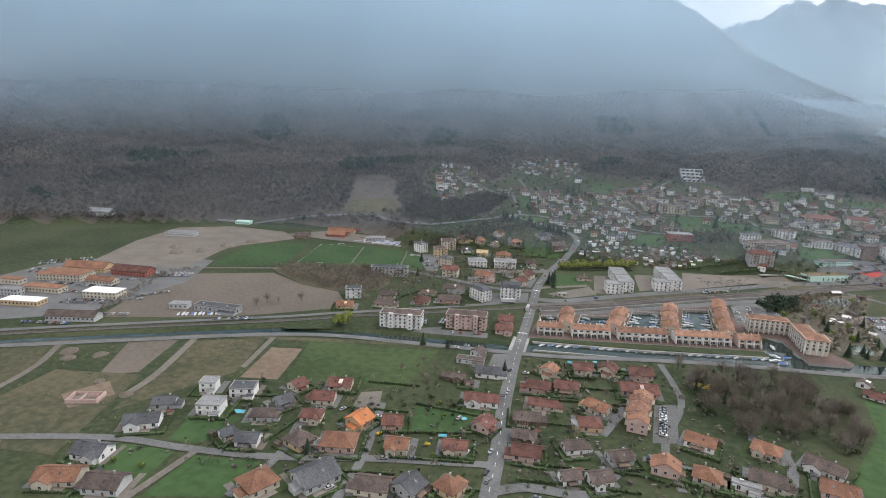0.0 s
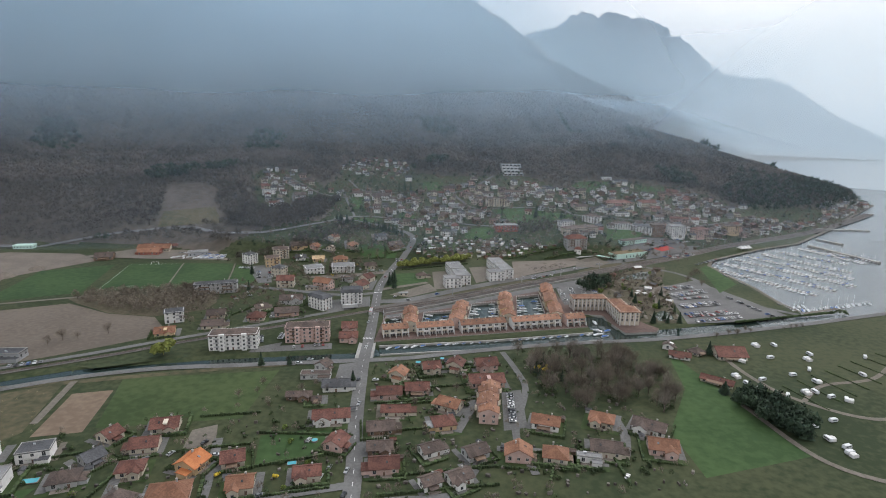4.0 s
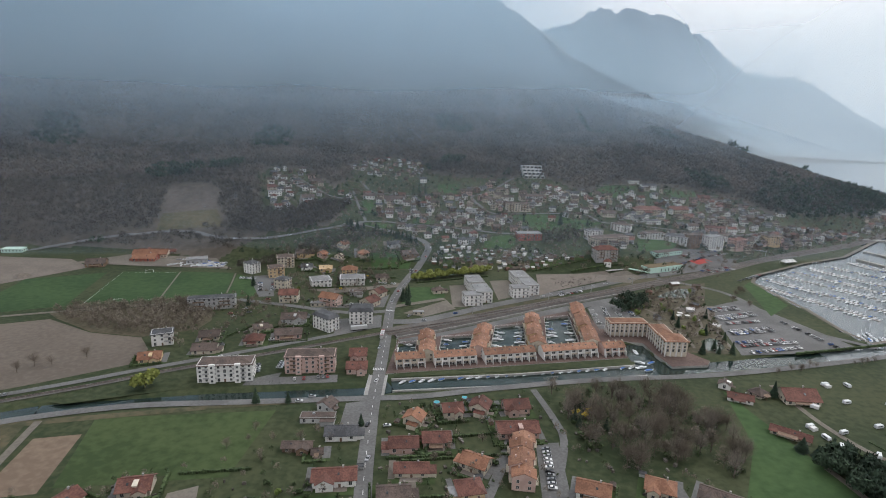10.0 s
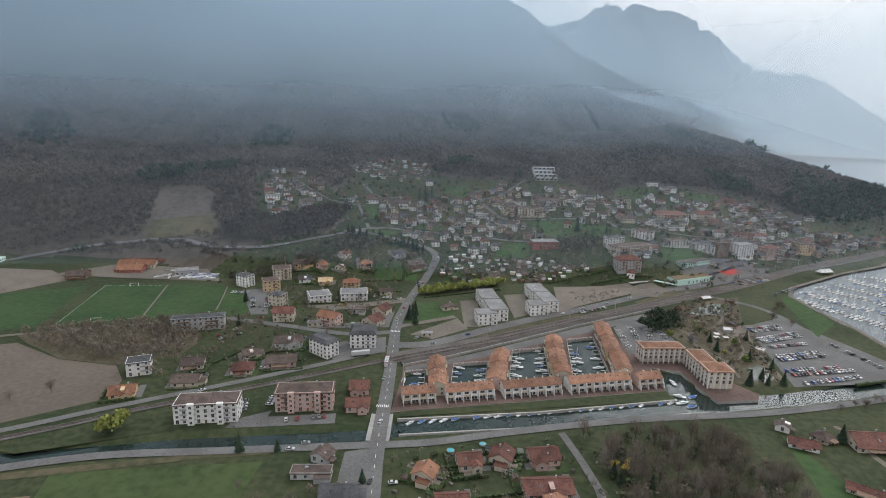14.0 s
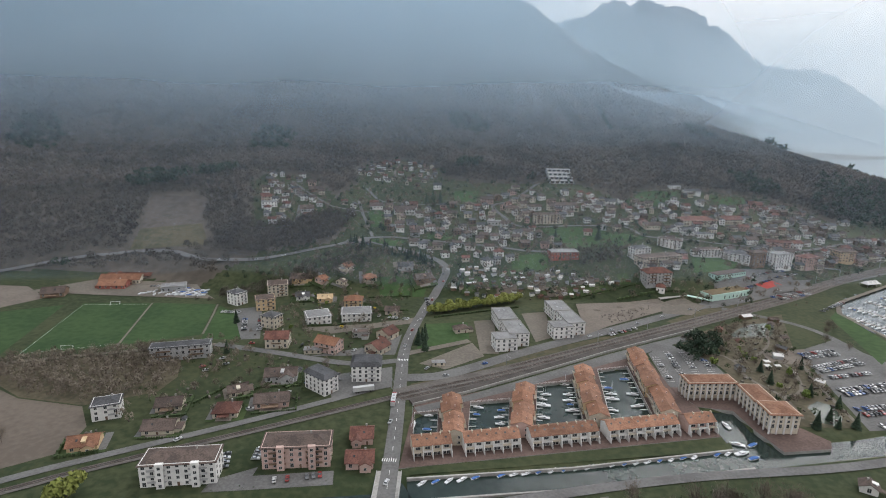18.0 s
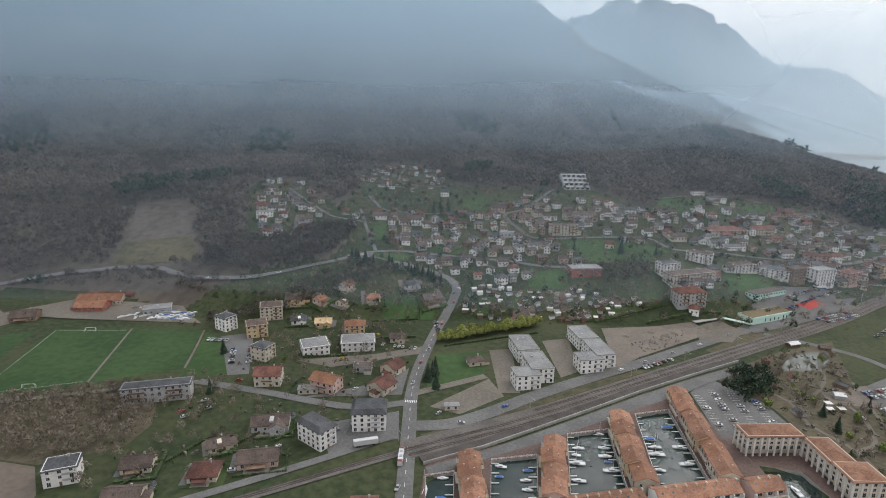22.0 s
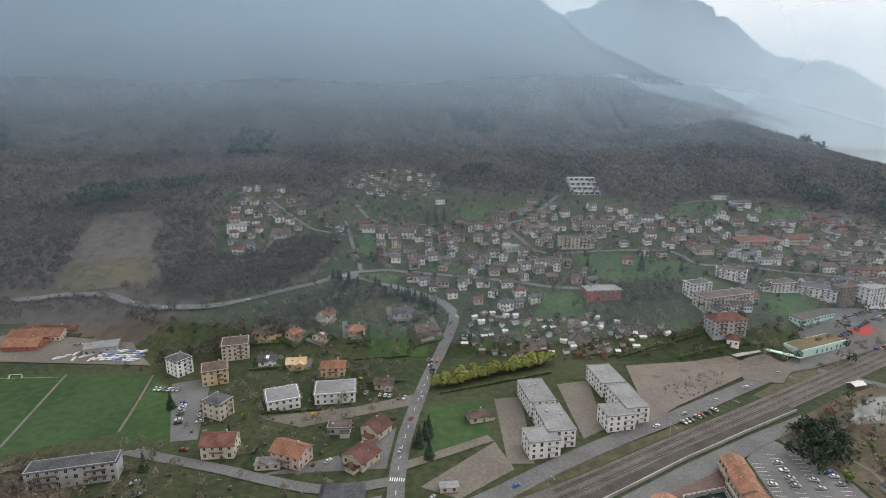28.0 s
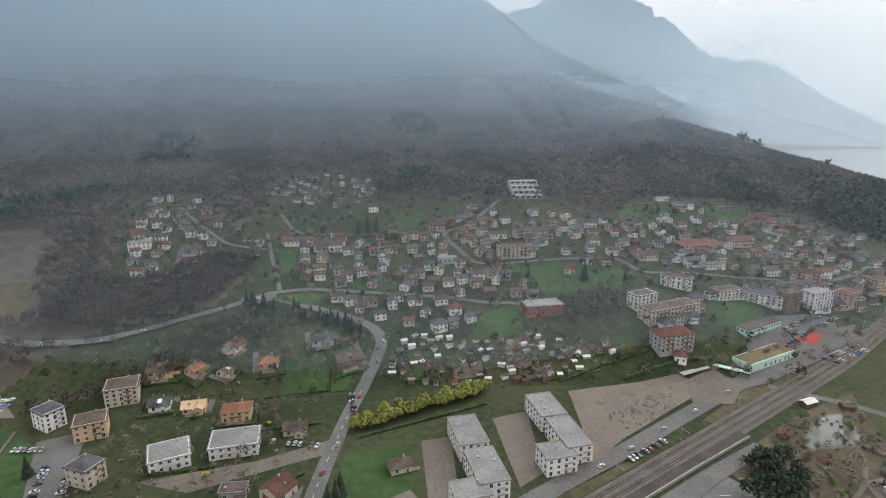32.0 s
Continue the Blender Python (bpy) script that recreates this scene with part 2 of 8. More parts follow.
# ---------------------------------------------------------------- mesh building
class Form:
    """Collects corners and faces of one mesh."""

    def __init__(self):
        self.v, self.f, self.m = [], [], []

    def face(self, pts, m=0):
        i = len(self.v)
        self.v.extend(pts)
        self.f.append(tuple(range(i, i + len(pts))))
        self.m.append(m)

    def prism(self, pts, z0, z1, m=0, top=None):
        """An upright block over the outline pts (counterclockwise); z1 may be a list of heights."""
        k, i = len(pts), len(self.v)
        tops = z1 if isinstance(z1, (list, tuple)) else [z1] * k
        self.v.extend((x, y, z0) for x, y in pts)
        self.v.extend((x, y, z) for (x, y), z in zip(pts, tops))
        for a in range(k):
            b = (a + 1) % k
            self.f.append((i + a, i + b, i + k + b, i + k + a))
        self.f.append(tuple(i + k + a for a in range(k)))
        self.f.append(tuple(i + a for a in reversed(range(k))))
        self.m += [m] * k + [m if top is None else top, m]

    def box(self, cx, cy, z0, w, d, h, rot=0.0, m=0, top=None):
        c, s = math.cos(rot), math.sin(rot)
        self.prism([(cx + c * a - s * b, cy + s * a + c * b) for a, b in ((-w / 2, -d / 2), (w / 2, -d / 2), (w / 2, d / 2), (-w / 2, d / 2))], z0, z0 + h, m, top)

    def slab(self, a, b, c, d, thick, m=0):
        """A sloping plate with the corners a, b, c, d as its top."""
        i = len(self.v)
        self.v.extend([a, b, c, d])
        self.v.extend([(p[0], p[1], p[2] - thick) for p in (a, b, c, d)])
        for q in ((0, 1, 2, 3), (7, 6, 5, 4), (0, 4, 5, 1), (1, 5, 6, 2), (2, 6, 7, 3), (3, 7, 4, 0)):
            self.f.append(tuple(i + k for k in q))
            self.m.append(m)

    def mesh(self, name, mats):
        me = bpy.data.meshes.new(name)
        me.from_pydata(self.v, [], self.f)
        for q in mats:
            me.materials.append(q)
        if len(mats) > 1:
            me.polygons.foreach_set("material_index", self.m)
        me.update()
        return me


def part(name, form, mats, parent=None, label="", at=None):
    """Links a form (or a mesh already made) as one object under parent."""
    if isinstance(form, Form):
        form = form.mesh(name, mats if isinstance(mats, (list, tuple)) else [mats])
    ob = new(name, form)
    if at is not None:
        ob.matrix_basis = at
    if parent is not None:
        ob.parent = parent
    if label:
        ob["label"] = label
    return ob


def thing(name, m, label, category, group=""):
    ob = new(name)
    ob.empty_display_size = 1
    ob.matrix_basis = m
    return tagged(ob, label, category, group)


# ---------------------------------------------------------------- the lie of the land
FOOT_X = [-2600, -1000, -700, -510, -400, -270, -140, 0, 150, 270, 480, 780, 840, 880, 960, 1200, 1900, 3600]
FOOT_Y = [-200, 400, 560, 660, 665, 628, 636, 648, 645, 692, 850, 1100, 1180, 1260, 1900, 2500, 2750, 2900]
RISE_D = [-10, 0, 50, 160, 300, 450, 560, 900]
RISE_Z = [0, 0, 18, 36, 64, 84, 96, 130]
CREST_X = [-2600, -1500, -600, -39, 90, 180, 303, 420, 600, 900, 1100, 1250, 2000, 3600]
CREST_Y = [2600, 2700, 2800, 2900, 2900, 2880, 2856, 2850, 2800, 2600, 2500, 2400, 2750, 2900]
CREST_Z = [1300, 1200, 950, 745, 705, 640, 560, 480, 350, 170, 60, -6, -10, -10]
# the wooded spur that runs down to the headland
SPUR_X = [150, 250, 400, 500, 600, 700, 760, 820, 868]
SPUR_Y = [1240, 1260, 1330, 1420, 1480, 1480, 1420, 1320, 1230]
SPUR_Z = [150, 146, 137, 130, 106, 71, 50, 28, 4]
LAKE = [(430, 752), (395, 732), (305, 667), (289, 638), (292, 596), (297, 556), (296, 506), (302, 479), (342, 495), (700, 570), (1500, 400), (4700, 0), (4700, 2830),
        (1900, 2730), (1190, 2480), (960, 1890), (890, 1500), (868, 1330), (885, 1245), (868, 1185), (700, 1010), (600, 900), (470, 775)]
BASINS = [[(-58, 414), (-46, 416), (-47, 444), (-60, 440)], [(-30, 418), (-9, 424), (-6, 461), (-29, 455)],
          [(6, 429), (33, 438), (35, 488), (12, 481)], [(48, 440), (73, 446), (75, 512), (54, 505)],
          [(103, 462), (103.5, 440), (106, 412), (129, 419), (124, 440), (121.5, 459)]]
CANAL_LINE = [(-900, -60), (-480, 192), (-375, 258), (-275, 315), (-246, 331), (-163, 352), (-70, 369), (-56, 377), (23, 392), (107, 414), (181, 432), (357, 487), (470, 528)]
CANAL_WIDE = [9, 9, 9, 9, 9, 9, 9, 13, 13, 13, 13, 16, 24]


def inside(x, y, poly):
    """Which of the places lie within the outline."""
    x, y = np.asarray(x, float), np.asarray(y, float)
    hit = np.zeros(np.broadcast(x, y).shape, bool)
    for (ax, ay), (bx, by) in zip(poly, poly[1:] + poly[:1]):
        if ay != by:
            hit ^= ((ay > y) != (by > y)) & (x < (bx - ax) * (y - ay) / (by - ay) + ax)
    return hit


def off_line(x, y, line):
    """Distance of places from a line of points."""
    x, y = np.asarray(x, float), np.asarray(y, float)
    best = np.full(np.broadcast(x, y).shape, 1e9)
    for (ax, ay), (bx, by) in zip(line, line[1:]):
        k = (bx - ax) ** 2 + (by - ay) ** 2
        u = np.clip(((x - ax) * (bx - ax) + (y - ay) * (by - ay)) / k, 0, 1)
        best = np.minimum(best, np.hypot(x - ax - u * (bx - ax), y - ay - u * (by - ay)))
    return best


def height(x, y):
    """Ground height; the plain lies at 0."""
    x, y = np.asarray(x, float), np.asarray(y, float)
    d = y - np.interp(x, FOOT_X, FOOT_Y)
    low = np.interp(d, RISE_D, RISE_Z) + np.interp(d, [0, 100, 200, 450], [0, 14, 16, 0]) * np.interp(x, [-420, -250, -100], [1, 0.8, 0])
    low = low + np.interp(d, [250, 560, 900], [0, 28, 42]) * np.interp(x, [200, 450], [0, 1])
    sy, sz = np.interp(x, SPUR_X, SPUR_Y), np.interp(x, SPUR_X, SPUR_Z)
    foot = np.interp(x, FOOT_X, FOOT_Y)
    reach = np.clip(sy - foot, 60, None)
    crown = np.interp(reach, RISE_D, RISE_Z) + np.interp(reach, [250, 560, 900], [0, 28, 42]) * np.interp(x, [200, 450], [0, 1])
    v = np.clip((d / reach - 0.45) / 0.55, 0, 1)
    shaped = low * (1 + (sz / np.clip(crown, 5, None) - 1) * v * v * (3 - 2 * v))
    shaped = np.where(y > sy, sz * np.clip(1 - (np.clip(y - sy, 0, None) / 420) ** 1.3, 0, 1), shaped)
    low = low + (shaped - low) * np.interp(x, [210, 400], [0, 1])
    base = np.maximum(np.interp(x, [100, 420], [1080, 1820]), foot + 150)
    base = np.where(x < -500, np.interp(x, FOOT_X, FOOT_Y) + 420, base)
    cy, cz = np.interp(x, CREST_X, CREST_Y), np.interp(x, CREST_X, CREST_Z)
    u = np.clip((y - base) / (cy - base), 0, 1)
    big = cz * u ** 0.95 - np.clip(y - cy, 0, None) * 0.5
    fold = 0.05 * np.sin(x / 97 + 1.7 * np.sin(y / 310)) + 0.03 * np.sin(x / 41 + y / 133) + 0.02 * np.sin(x / 23 - y / 61)
    big = np.where(u > 0, big * (1 + fold * np.clip(3 * (1 - u), 0, 1)), 0)
    z = np.maximum(low * (1 + 0.5 * fold), np.where(u > 0, low * 0.6 * (1 - u) ** 3 + big, 0))
    return np.where(z < 0, 0, z)


# ---------------------------------------------------------------- ground, water, mist
def grid_lines(stops):
    out = []
    for a, b, step in stops:
        out += list(np.arange(a, b, step))
    return np.array(out + [stops[-1][1]], float)


def build_ground():
    xs = grid_lines([(-4700, -2600, 300), (-2600, -700, 50), (-700, -480, 20), (-480, 520, 4), (520, 1000, 20), (1000, 2600, 60), (2600, 4700, 300)])
    ys = grid_lines([(-4000, -700, 300), (-700, 150, 50), (150, 680, 4), (680, 1300, 12), (1300, 3600, 35), (3600, 4700, 200)])
    X, Y = np.meshgrid(xs, ys)
    Z = height(X, Y)
    rough = np.clip(Z - 120, 0, 200) / 200
    Z = Z + rough * (8 * np.sin(X / 57 + Y / 83) + 6 * np.sin(X / 31 - Y / 47))
    wet = inside(X, Y, LAKE)
    for b in BASINS:
        wet |= inside(X, Y, b)
    off = off_line(X, Y, CANAL_LINE)
    wide = np.interp(X, [p[0] for p in CANAL_LINE], CANAL_WIDE) / 2
    Z = np.where(wet, -5.0, Z)
    Z = np.where(off < wide + 3, np.minimum(Z, -1.7 + np.clip(off - wide, -3, 3) * 0.55), Z)
    nx, ny = len(xs), len(ys)
    v = np.stack([X, Y, Z], -1).reshape(-1, 3)
    i = np.arange(ny - 1)[:, None] * nx + np.arange(nx - 1)
    q = np.stack([i, i + 1, i + nx + 1, i + nx], -1).reshape(-1, 4)
    cx, cy = v[q, 0].mean(1), v[q, 1].mean(1)
    cz = v[q, 2].mean(1)
    d = cy - np.interp(cx, FOOT_X, FOOT_Y)
    town = inside(cx, cy, TOWN)
    wood = (d > 6) & ~town
    m = np.where(wood, 1, 0)
    m = np.where(inside(cx, cy, QUARRY) | inside(cx, cy, [(-839, 534), (-800, 564), (-853, 625), (-930, 625), (-955, 600)]), 2, m)
    m = np.where(cz < -0.6, 0, m)
    me = mesh_from("ground", v, q, [GRASS, LITTER, ROCK], m)
    me.polygons.foreach_set("use_smooth", np.ones(len(q), bool))
    tagged(new("ground", me), "valley floor of grass rising to wooded mountain slopes", "ground", kind="structure")


def mesh_from(name, v, q, mats, m=None):
    """A mesh from arrays of corners and of faces with equal corner counts."""
    k = q.shape[1]
    me = bpy.data.meshes.new(name)
    me.vertices.add(len(v))
    me.vertices.foreach_set("co", np.asarray(v, np.float32).ravel())
    me.loops.add(q.size)
    me.loops.foreach_set("vertex_index", q.astype(np.int32).ravel())
    me.polygons.add(len(q))
    me.polygons.foreach_set("loop_start", np.arange(0, q.size, k, dtype=np.int32))
    for a in mats:
        me.materials.append(a)
    if m is not None:
        me.polygons.foreach_set("material_index", np.asarray(m, np.int32))
    me.update(calc_edges=True)
    return me


TOWN = [(-330, 560), (-280, 640), (-240, 690), (-180, 722), (-172, 760), (-200, 790), (-245, 738), (-275, 745), (-300, 820), (-335, 900), (-330, 945), (-275, 945), (-205, 850), (-190, 930), (-215, 975),
        (-200, 1055), (-150, 1098), (-88, 1050), (-80, 985), (-20, 950), (60, 960), (90, 1005), (110, 960), (165, 900), (200, 950), (300, 980), (380, 1010), (440, 985),
        (460, 930), (560, 990), (640, 1020), (760, 1120), (845, 1215), (860, 1180), (780, 1085), (600, 890), (380, 760), (150, 600), (-100, 560)]
QUARRY = [(-395, 737), (-335, 749), (-345, 800), (-380, 840), (-436, 832)]
build_ground()

lake = Form()
lake.face([(250, -300, -1.2), (4700, -300, -1.2), (4700, 4700, -1.2), (250, 4700, -1.2)])
tagged(part("lake_water", lake, WATER), "calm pale grey lake water fading into haze", "lake", kind="structure")
canal = Form()
for (a, wa), (b, wb) in zip(zip(CANAL_LINE, CANAL_WIDE), list(zip(CANAL_LINE, CANAL_WIDE))[1:]):
    n = Vector((a[1] - b[1], b[0] - a[0])).normalized()
    canal.face([(a[0] - n.x * (wa / 2 + 3), a[1] - n.y * (wa / 2 + 3), -1.3), (b[0] - n.x * (wb / 2 + 3), b[1] - n.y * (wb / 2 + 3), -1.3),
                (b[0] + n.x * (wb / 2 + 3), b[1] + n.y * (wb / 2 + 3), -1.3), (a[0] + n.x * (wa / 2 + 3), a[1] + n.y * (wa / 2 + 3), -1.3)])
for b in BASINS:
    canal.face([(x, y, -1.35) for x, y in b])
tagged(part("canal_water", canal, CANAL), "still greenish canal and marina water", "canal", kind="structure")

FAR_PEAKS = [(8.0, 640), (8.1, 790), (9.6, 875), (10.6, 944), (11.8, 972), (12.8, 966), (13.3, 938), (14.2, 974), (15.5, 951), (16.5, 929), (17.7, 917), (19.1, 883), (20.2, 790), (21.1, 772), (22.3, 687), (23.6, 580), (24.9, 515), (26.5, 483), (27.9, 485), (29.8, 446), (31.0, 389), (32.3, 318), (33.9, 225), (39.9, -8)]
MIDDLE_PEAKS = [(4.0, 371), (4.4, 631), (6.5, 724), (7.5, 747), (9.0, 766), (10.5, 791), (11.8, 769), (13.1, 727), (14.2, 652), (15.6, 564), (17.2, 462), (19.1, 354), (21.1, 254), (26.1, -8)]
HEADLAND = [(10.0, 370), (17.3, 340), (20.6, 303), (23.9, 268), (27.5, 187), (29.6, 122), (31.7, 71), (33.4, 35), (34.9, -8)]


# the mountains across the bay: bearing in degrees and height along a ridge at the distance r
def ridge(name, r, line, jagged, material, label, deep=0.9, base=-8.0, seed=3.1):
    a0, a1 = line[0][0], line[-1][0]
    n = int((a1 - a0) * 6) + 1
    ang = np.linspace(a0, a1, n)
    zc = np.interp(ang, [p[0] for p in line], [p[1] for p in line])
    jag = np.array([noise.fractal(Vector((q * 1.9, seed, 0)), 0.8, 2, 6) for q in ang])
    zc = zc + jag * jagged * np.clip(zc / 400, 0.1, 1)
    rows = 30
    v = []
    for k in range(rows):
        u = k / (rows - 1)
        for q, z in zip(ang, zc):
            f = noise.fractal(Vector((q * 0.55 + u * 1.3, u * 3.0, seed + 4)), 0.7, 2, 5)
            d = r - (1 - u) * (60 + deep * max(z, 0)) + 70 * f * u * (1 - u) * 4
            b = radians(q + 0.5 * f * (1 - u))
            v.append((d * math.sin(b), 150 + d * math.cos(b), base + (z - base) * u))
    i = np.arange(rows - 1)[:, None] * n + np.arange(n - 1)
    q = np.stack([i, i + 1, i + n + 1, i + n], -1).reshape(-1, 4)
    me = mesh_from(name, np.array(v), q, [material])
    me.polygons.foreach_set("use_smooth", np.ones(len(q), bool))
    tagged(new(name, me), label, "mountain", kind="structure")


ridge("far_mountain", 4560, FAR_PEAKS, 26, FAR_ROCK_HAZED, "hazy blue-grey rocky mountain with a twin peak")
ridge("middle_mountain", 3900, MIDDLE_PEAKS, 22, FAR_WOODS_HAZED, "hazy wooded shoulder before the twin peak", 0.8, seed=8.3)
ridge("far_headland", 4420, HEADLAND, 8, FAR_WOODS_HAZED, "low hazy headland on the far shore", 0.6, seed=5.7)


def curtain(name, line, z0, z1, material, label):
    f = Form()
    n = len(line)
    for z in (z0, z1):
        f.v.extend((x, y, z) for x, y in line)
    for k in range(n - 1):
        f.f.append((k, k + 1, n + k + 1, n + k)), f.m.append(0)
    ob = tagged(part(name, f, material), label, "mist", kind="structure")
    ob.data.polygons.foreach_set("use_smooth", np.ones(n - 1, bool))


def contour(z):
    """A line along the slope at the height z, carried on eastwards where the land stays lower."""
    xs = np.linspace(-2600, 1100, 75)
    ys = np.arange(300, 3000, 8.0)
    hit = []
    for x in xs:
        over = height(np.full(len(ys), x), ys) > z
        hit.append(ys[np.argmax(over)] if over.any() and x < 250 + 0.4 * z else hit[-1] + 16)
    pad = np.pad(np.minimum(hit, 2700), 4, mode="edge")
    hit = np.array([pad[k:k + 9].mean() for k in range(len(xs))])
    return [(float(x), float(y)) for x, y in zip(xs, hit)]


def bay_arc(r):
    return [(r * math.sin(radians(a)), 150 + r * math.cos(radians(a))) for a in range(2, 84, 2)]


def mist_sheet(name, material, rise, label):
    """A sloping see-through sheet that stands in for haze over the mountain side, level with its folds smoothed out,
    thinning out towards the crest.
    """
    xs, ys = np.linspace(-2600, 1100, 75), np.arange(640, 2861, 30.0)
    X, Y = np.meshgrid(xs, ys)
    Z = np.maximum.accumulate(height(X, Y), axis=0)
    for _ in range(3):
        P = np.pad(Z, 2, mode="edge")
        Z = (P[:-4, 2:-2] + P[1:-3, 2:-2] + P[3:-1, 2:-2] + P[4:, 2:-2] + P[2:-2, :-4] + P[2:-2, 1:-3] + P[2:-2, 3:-1] + P[2:-2, 4:] + Z) / 9
    Z = Z + np.interp(Y, [640, 1000, 1500, 2100, 2700, 2860], [0.5 * rise, rise, rise + 25, rise + 25, rise, rise])
    n = len(xs)
    i = np.arange(len(ys) - 1)[:, None] * n + np.arange(n - 1)
    q = np.stack([i, i + 1, i + n + 1, i + n], -1).reshape(-1, 4)
    me = mesh_from(name, np.stack([X, Y, Z], -1).reshape(-1, 3), q, [material])
    me.polygons.foreach_set("use_smooth", np.ones(len(q), bool))
    tagged(new(name, me), label, "mist", kind="structure")


# aerial haze imitated by added see-through sheets, its blue set as their colour
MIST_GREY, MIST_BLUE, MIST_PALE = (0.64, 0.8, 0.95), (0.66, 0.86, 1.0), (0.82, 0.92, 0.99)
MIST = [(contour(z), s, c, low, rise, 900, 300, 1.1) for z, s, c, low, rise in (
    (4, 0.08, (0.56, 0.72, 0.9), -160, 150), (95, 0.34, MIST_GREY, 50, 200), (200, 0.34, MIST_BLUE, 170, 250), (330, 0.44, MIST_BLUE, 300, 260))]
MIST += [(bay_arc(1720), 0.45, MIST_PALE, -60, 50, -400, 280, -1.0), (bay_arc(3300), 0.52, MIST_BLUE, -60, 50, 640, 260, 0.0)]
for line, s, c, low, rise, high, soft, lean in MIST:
    curtain("mist_bank", line, -1.0, 1700.0, mist_material("haze_curtain_tint", c, s, 0.0016, low, rise, high, soft, lean), "see-through bluish sheet standing in for haze before the mountain slopes")
mist_sheet("mist_layer", mist_material("slope_haze_tint", (0.5, 0.66, 0.8), 0.42, 0.003, 60, 260, 620, 150, 0.6), 60, "see-through bluish sheet standing in for haze over the wooded mountain side")

# added backdrop ring: its own glow stands in for bright horizon haze
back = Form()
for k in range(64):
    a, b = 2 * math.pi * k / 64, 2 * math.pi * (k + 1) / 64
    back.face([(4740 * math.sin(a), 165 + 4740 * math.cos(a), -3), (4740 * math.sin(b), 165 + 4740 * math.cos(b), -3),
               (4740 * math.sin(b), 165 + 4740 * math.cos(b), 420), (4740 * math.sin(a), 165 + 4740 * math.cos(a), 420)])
HAZE_GLOW = bpy.data.materials.new("glowing_horizon_haze")
HAZE_GLOW.use_nodes = True
hn, hl = HAZE_GLOW.node_tree.nodes, HAZE_GLOW.node_tree.links
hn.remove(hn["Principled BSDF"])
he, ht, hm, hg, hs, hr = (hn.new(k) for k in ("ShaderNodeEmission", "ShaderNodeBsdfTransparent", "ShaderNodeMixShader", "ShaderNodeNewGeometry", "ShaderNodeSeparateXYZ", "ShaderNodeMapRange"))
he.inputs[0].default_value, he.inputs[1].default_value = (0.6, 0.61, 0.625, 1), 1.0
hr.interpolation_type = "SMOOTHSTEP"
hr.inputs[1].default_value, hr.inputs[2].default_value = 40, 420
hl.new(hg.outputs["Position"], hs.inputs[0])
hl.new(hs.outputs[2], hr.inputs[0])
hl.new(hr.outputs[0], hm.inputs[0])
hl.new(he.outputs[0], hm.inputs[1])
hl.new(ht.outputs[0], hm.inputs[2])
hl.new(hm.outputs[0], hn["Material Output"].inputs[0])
tagged(part("backdrop", back, HAZE_GLOW), "glowing backdrop ring in place of pale haze along the lake horizon", "backdrop", kind="structure")


# ---------------------------------------------------------------- roads, fields and other sheets on the ground
def curve_points(line, step=6.0):
    """Points along a smooth curve through the given ones."""
    p = [Vector(q).to_3d() for q in line]
    p = [2 * p[0] - p[1]] + p + [2 * p[-1] - p[-2]]
    out = []
    for k in range(1, len(p) - 2):
        n = max(1, int((p[k + 1] - p[k]).length / step))
        for j in range(n):
            u = j / n
            out.append(0.5 * (2 * p[k] + (p[k + 1] - p[k - 1]) * u + (2 * p[k - 1] - 5 * p[k] + 4 * p[k + 1] - p[k + 2]) * u * u
                              + (3 * p[k] - p[k - 1] - 3 * p[k + 1] + p[k + 2]) * u ** 3))
    return out + [p[-2]]


def strip(form, line, wide, lift, m=0, thick=0.0, side=0.0, smooth=True):
    pts = curve_points(line) if smooth else [Vector(q).to_3d() for q in line]
    left, right = [], []
    for k, p in enumerate(pts):
        d = pts[min(k + 1, len(pts) - 1)] - pts[max(k - 1, 0)]
        n = Vector((-d.y, d.x, 0)).normalized()
        mid = p + n * side
        z = float(height(mid.x, mid.y)) + lift if len(line[0]) == 2 else p.z + lift
        a, b = mid + n * wide / 2, mid - n * wide / 2
        za, zb = (max(z, float(height(a.x, a.y)) + lift * 0.5), max(z, float(height(b.x, b.y)) + lift * 0.5)) if len(line[0]) == 2 else (z, z)
        left.append((a.x, a.y, za)), right.append((b.x, b.y, zb))
    for k in range(len(pts) - 1):
        if thick:
            form.slab(right[k], right[k + 1], left[k + 1], left[k], thick, m)
        else:
            form.face([right[k], right[k + 1], left[k + 1], left[k]], m)


ROAD_COUNT = [0]


def road(name, line, wide, label, material=None, lift=0.25, kerb=True):
    f = Form()
    strip(f, line, wide, 0.42 - 0.004 * ROAD_COUNT[0])
    ROAD_COUNT[0] += 1
    ob = tagged(part(name, f, material or ASPHALT), label, "road", kind="structure")
    return ob


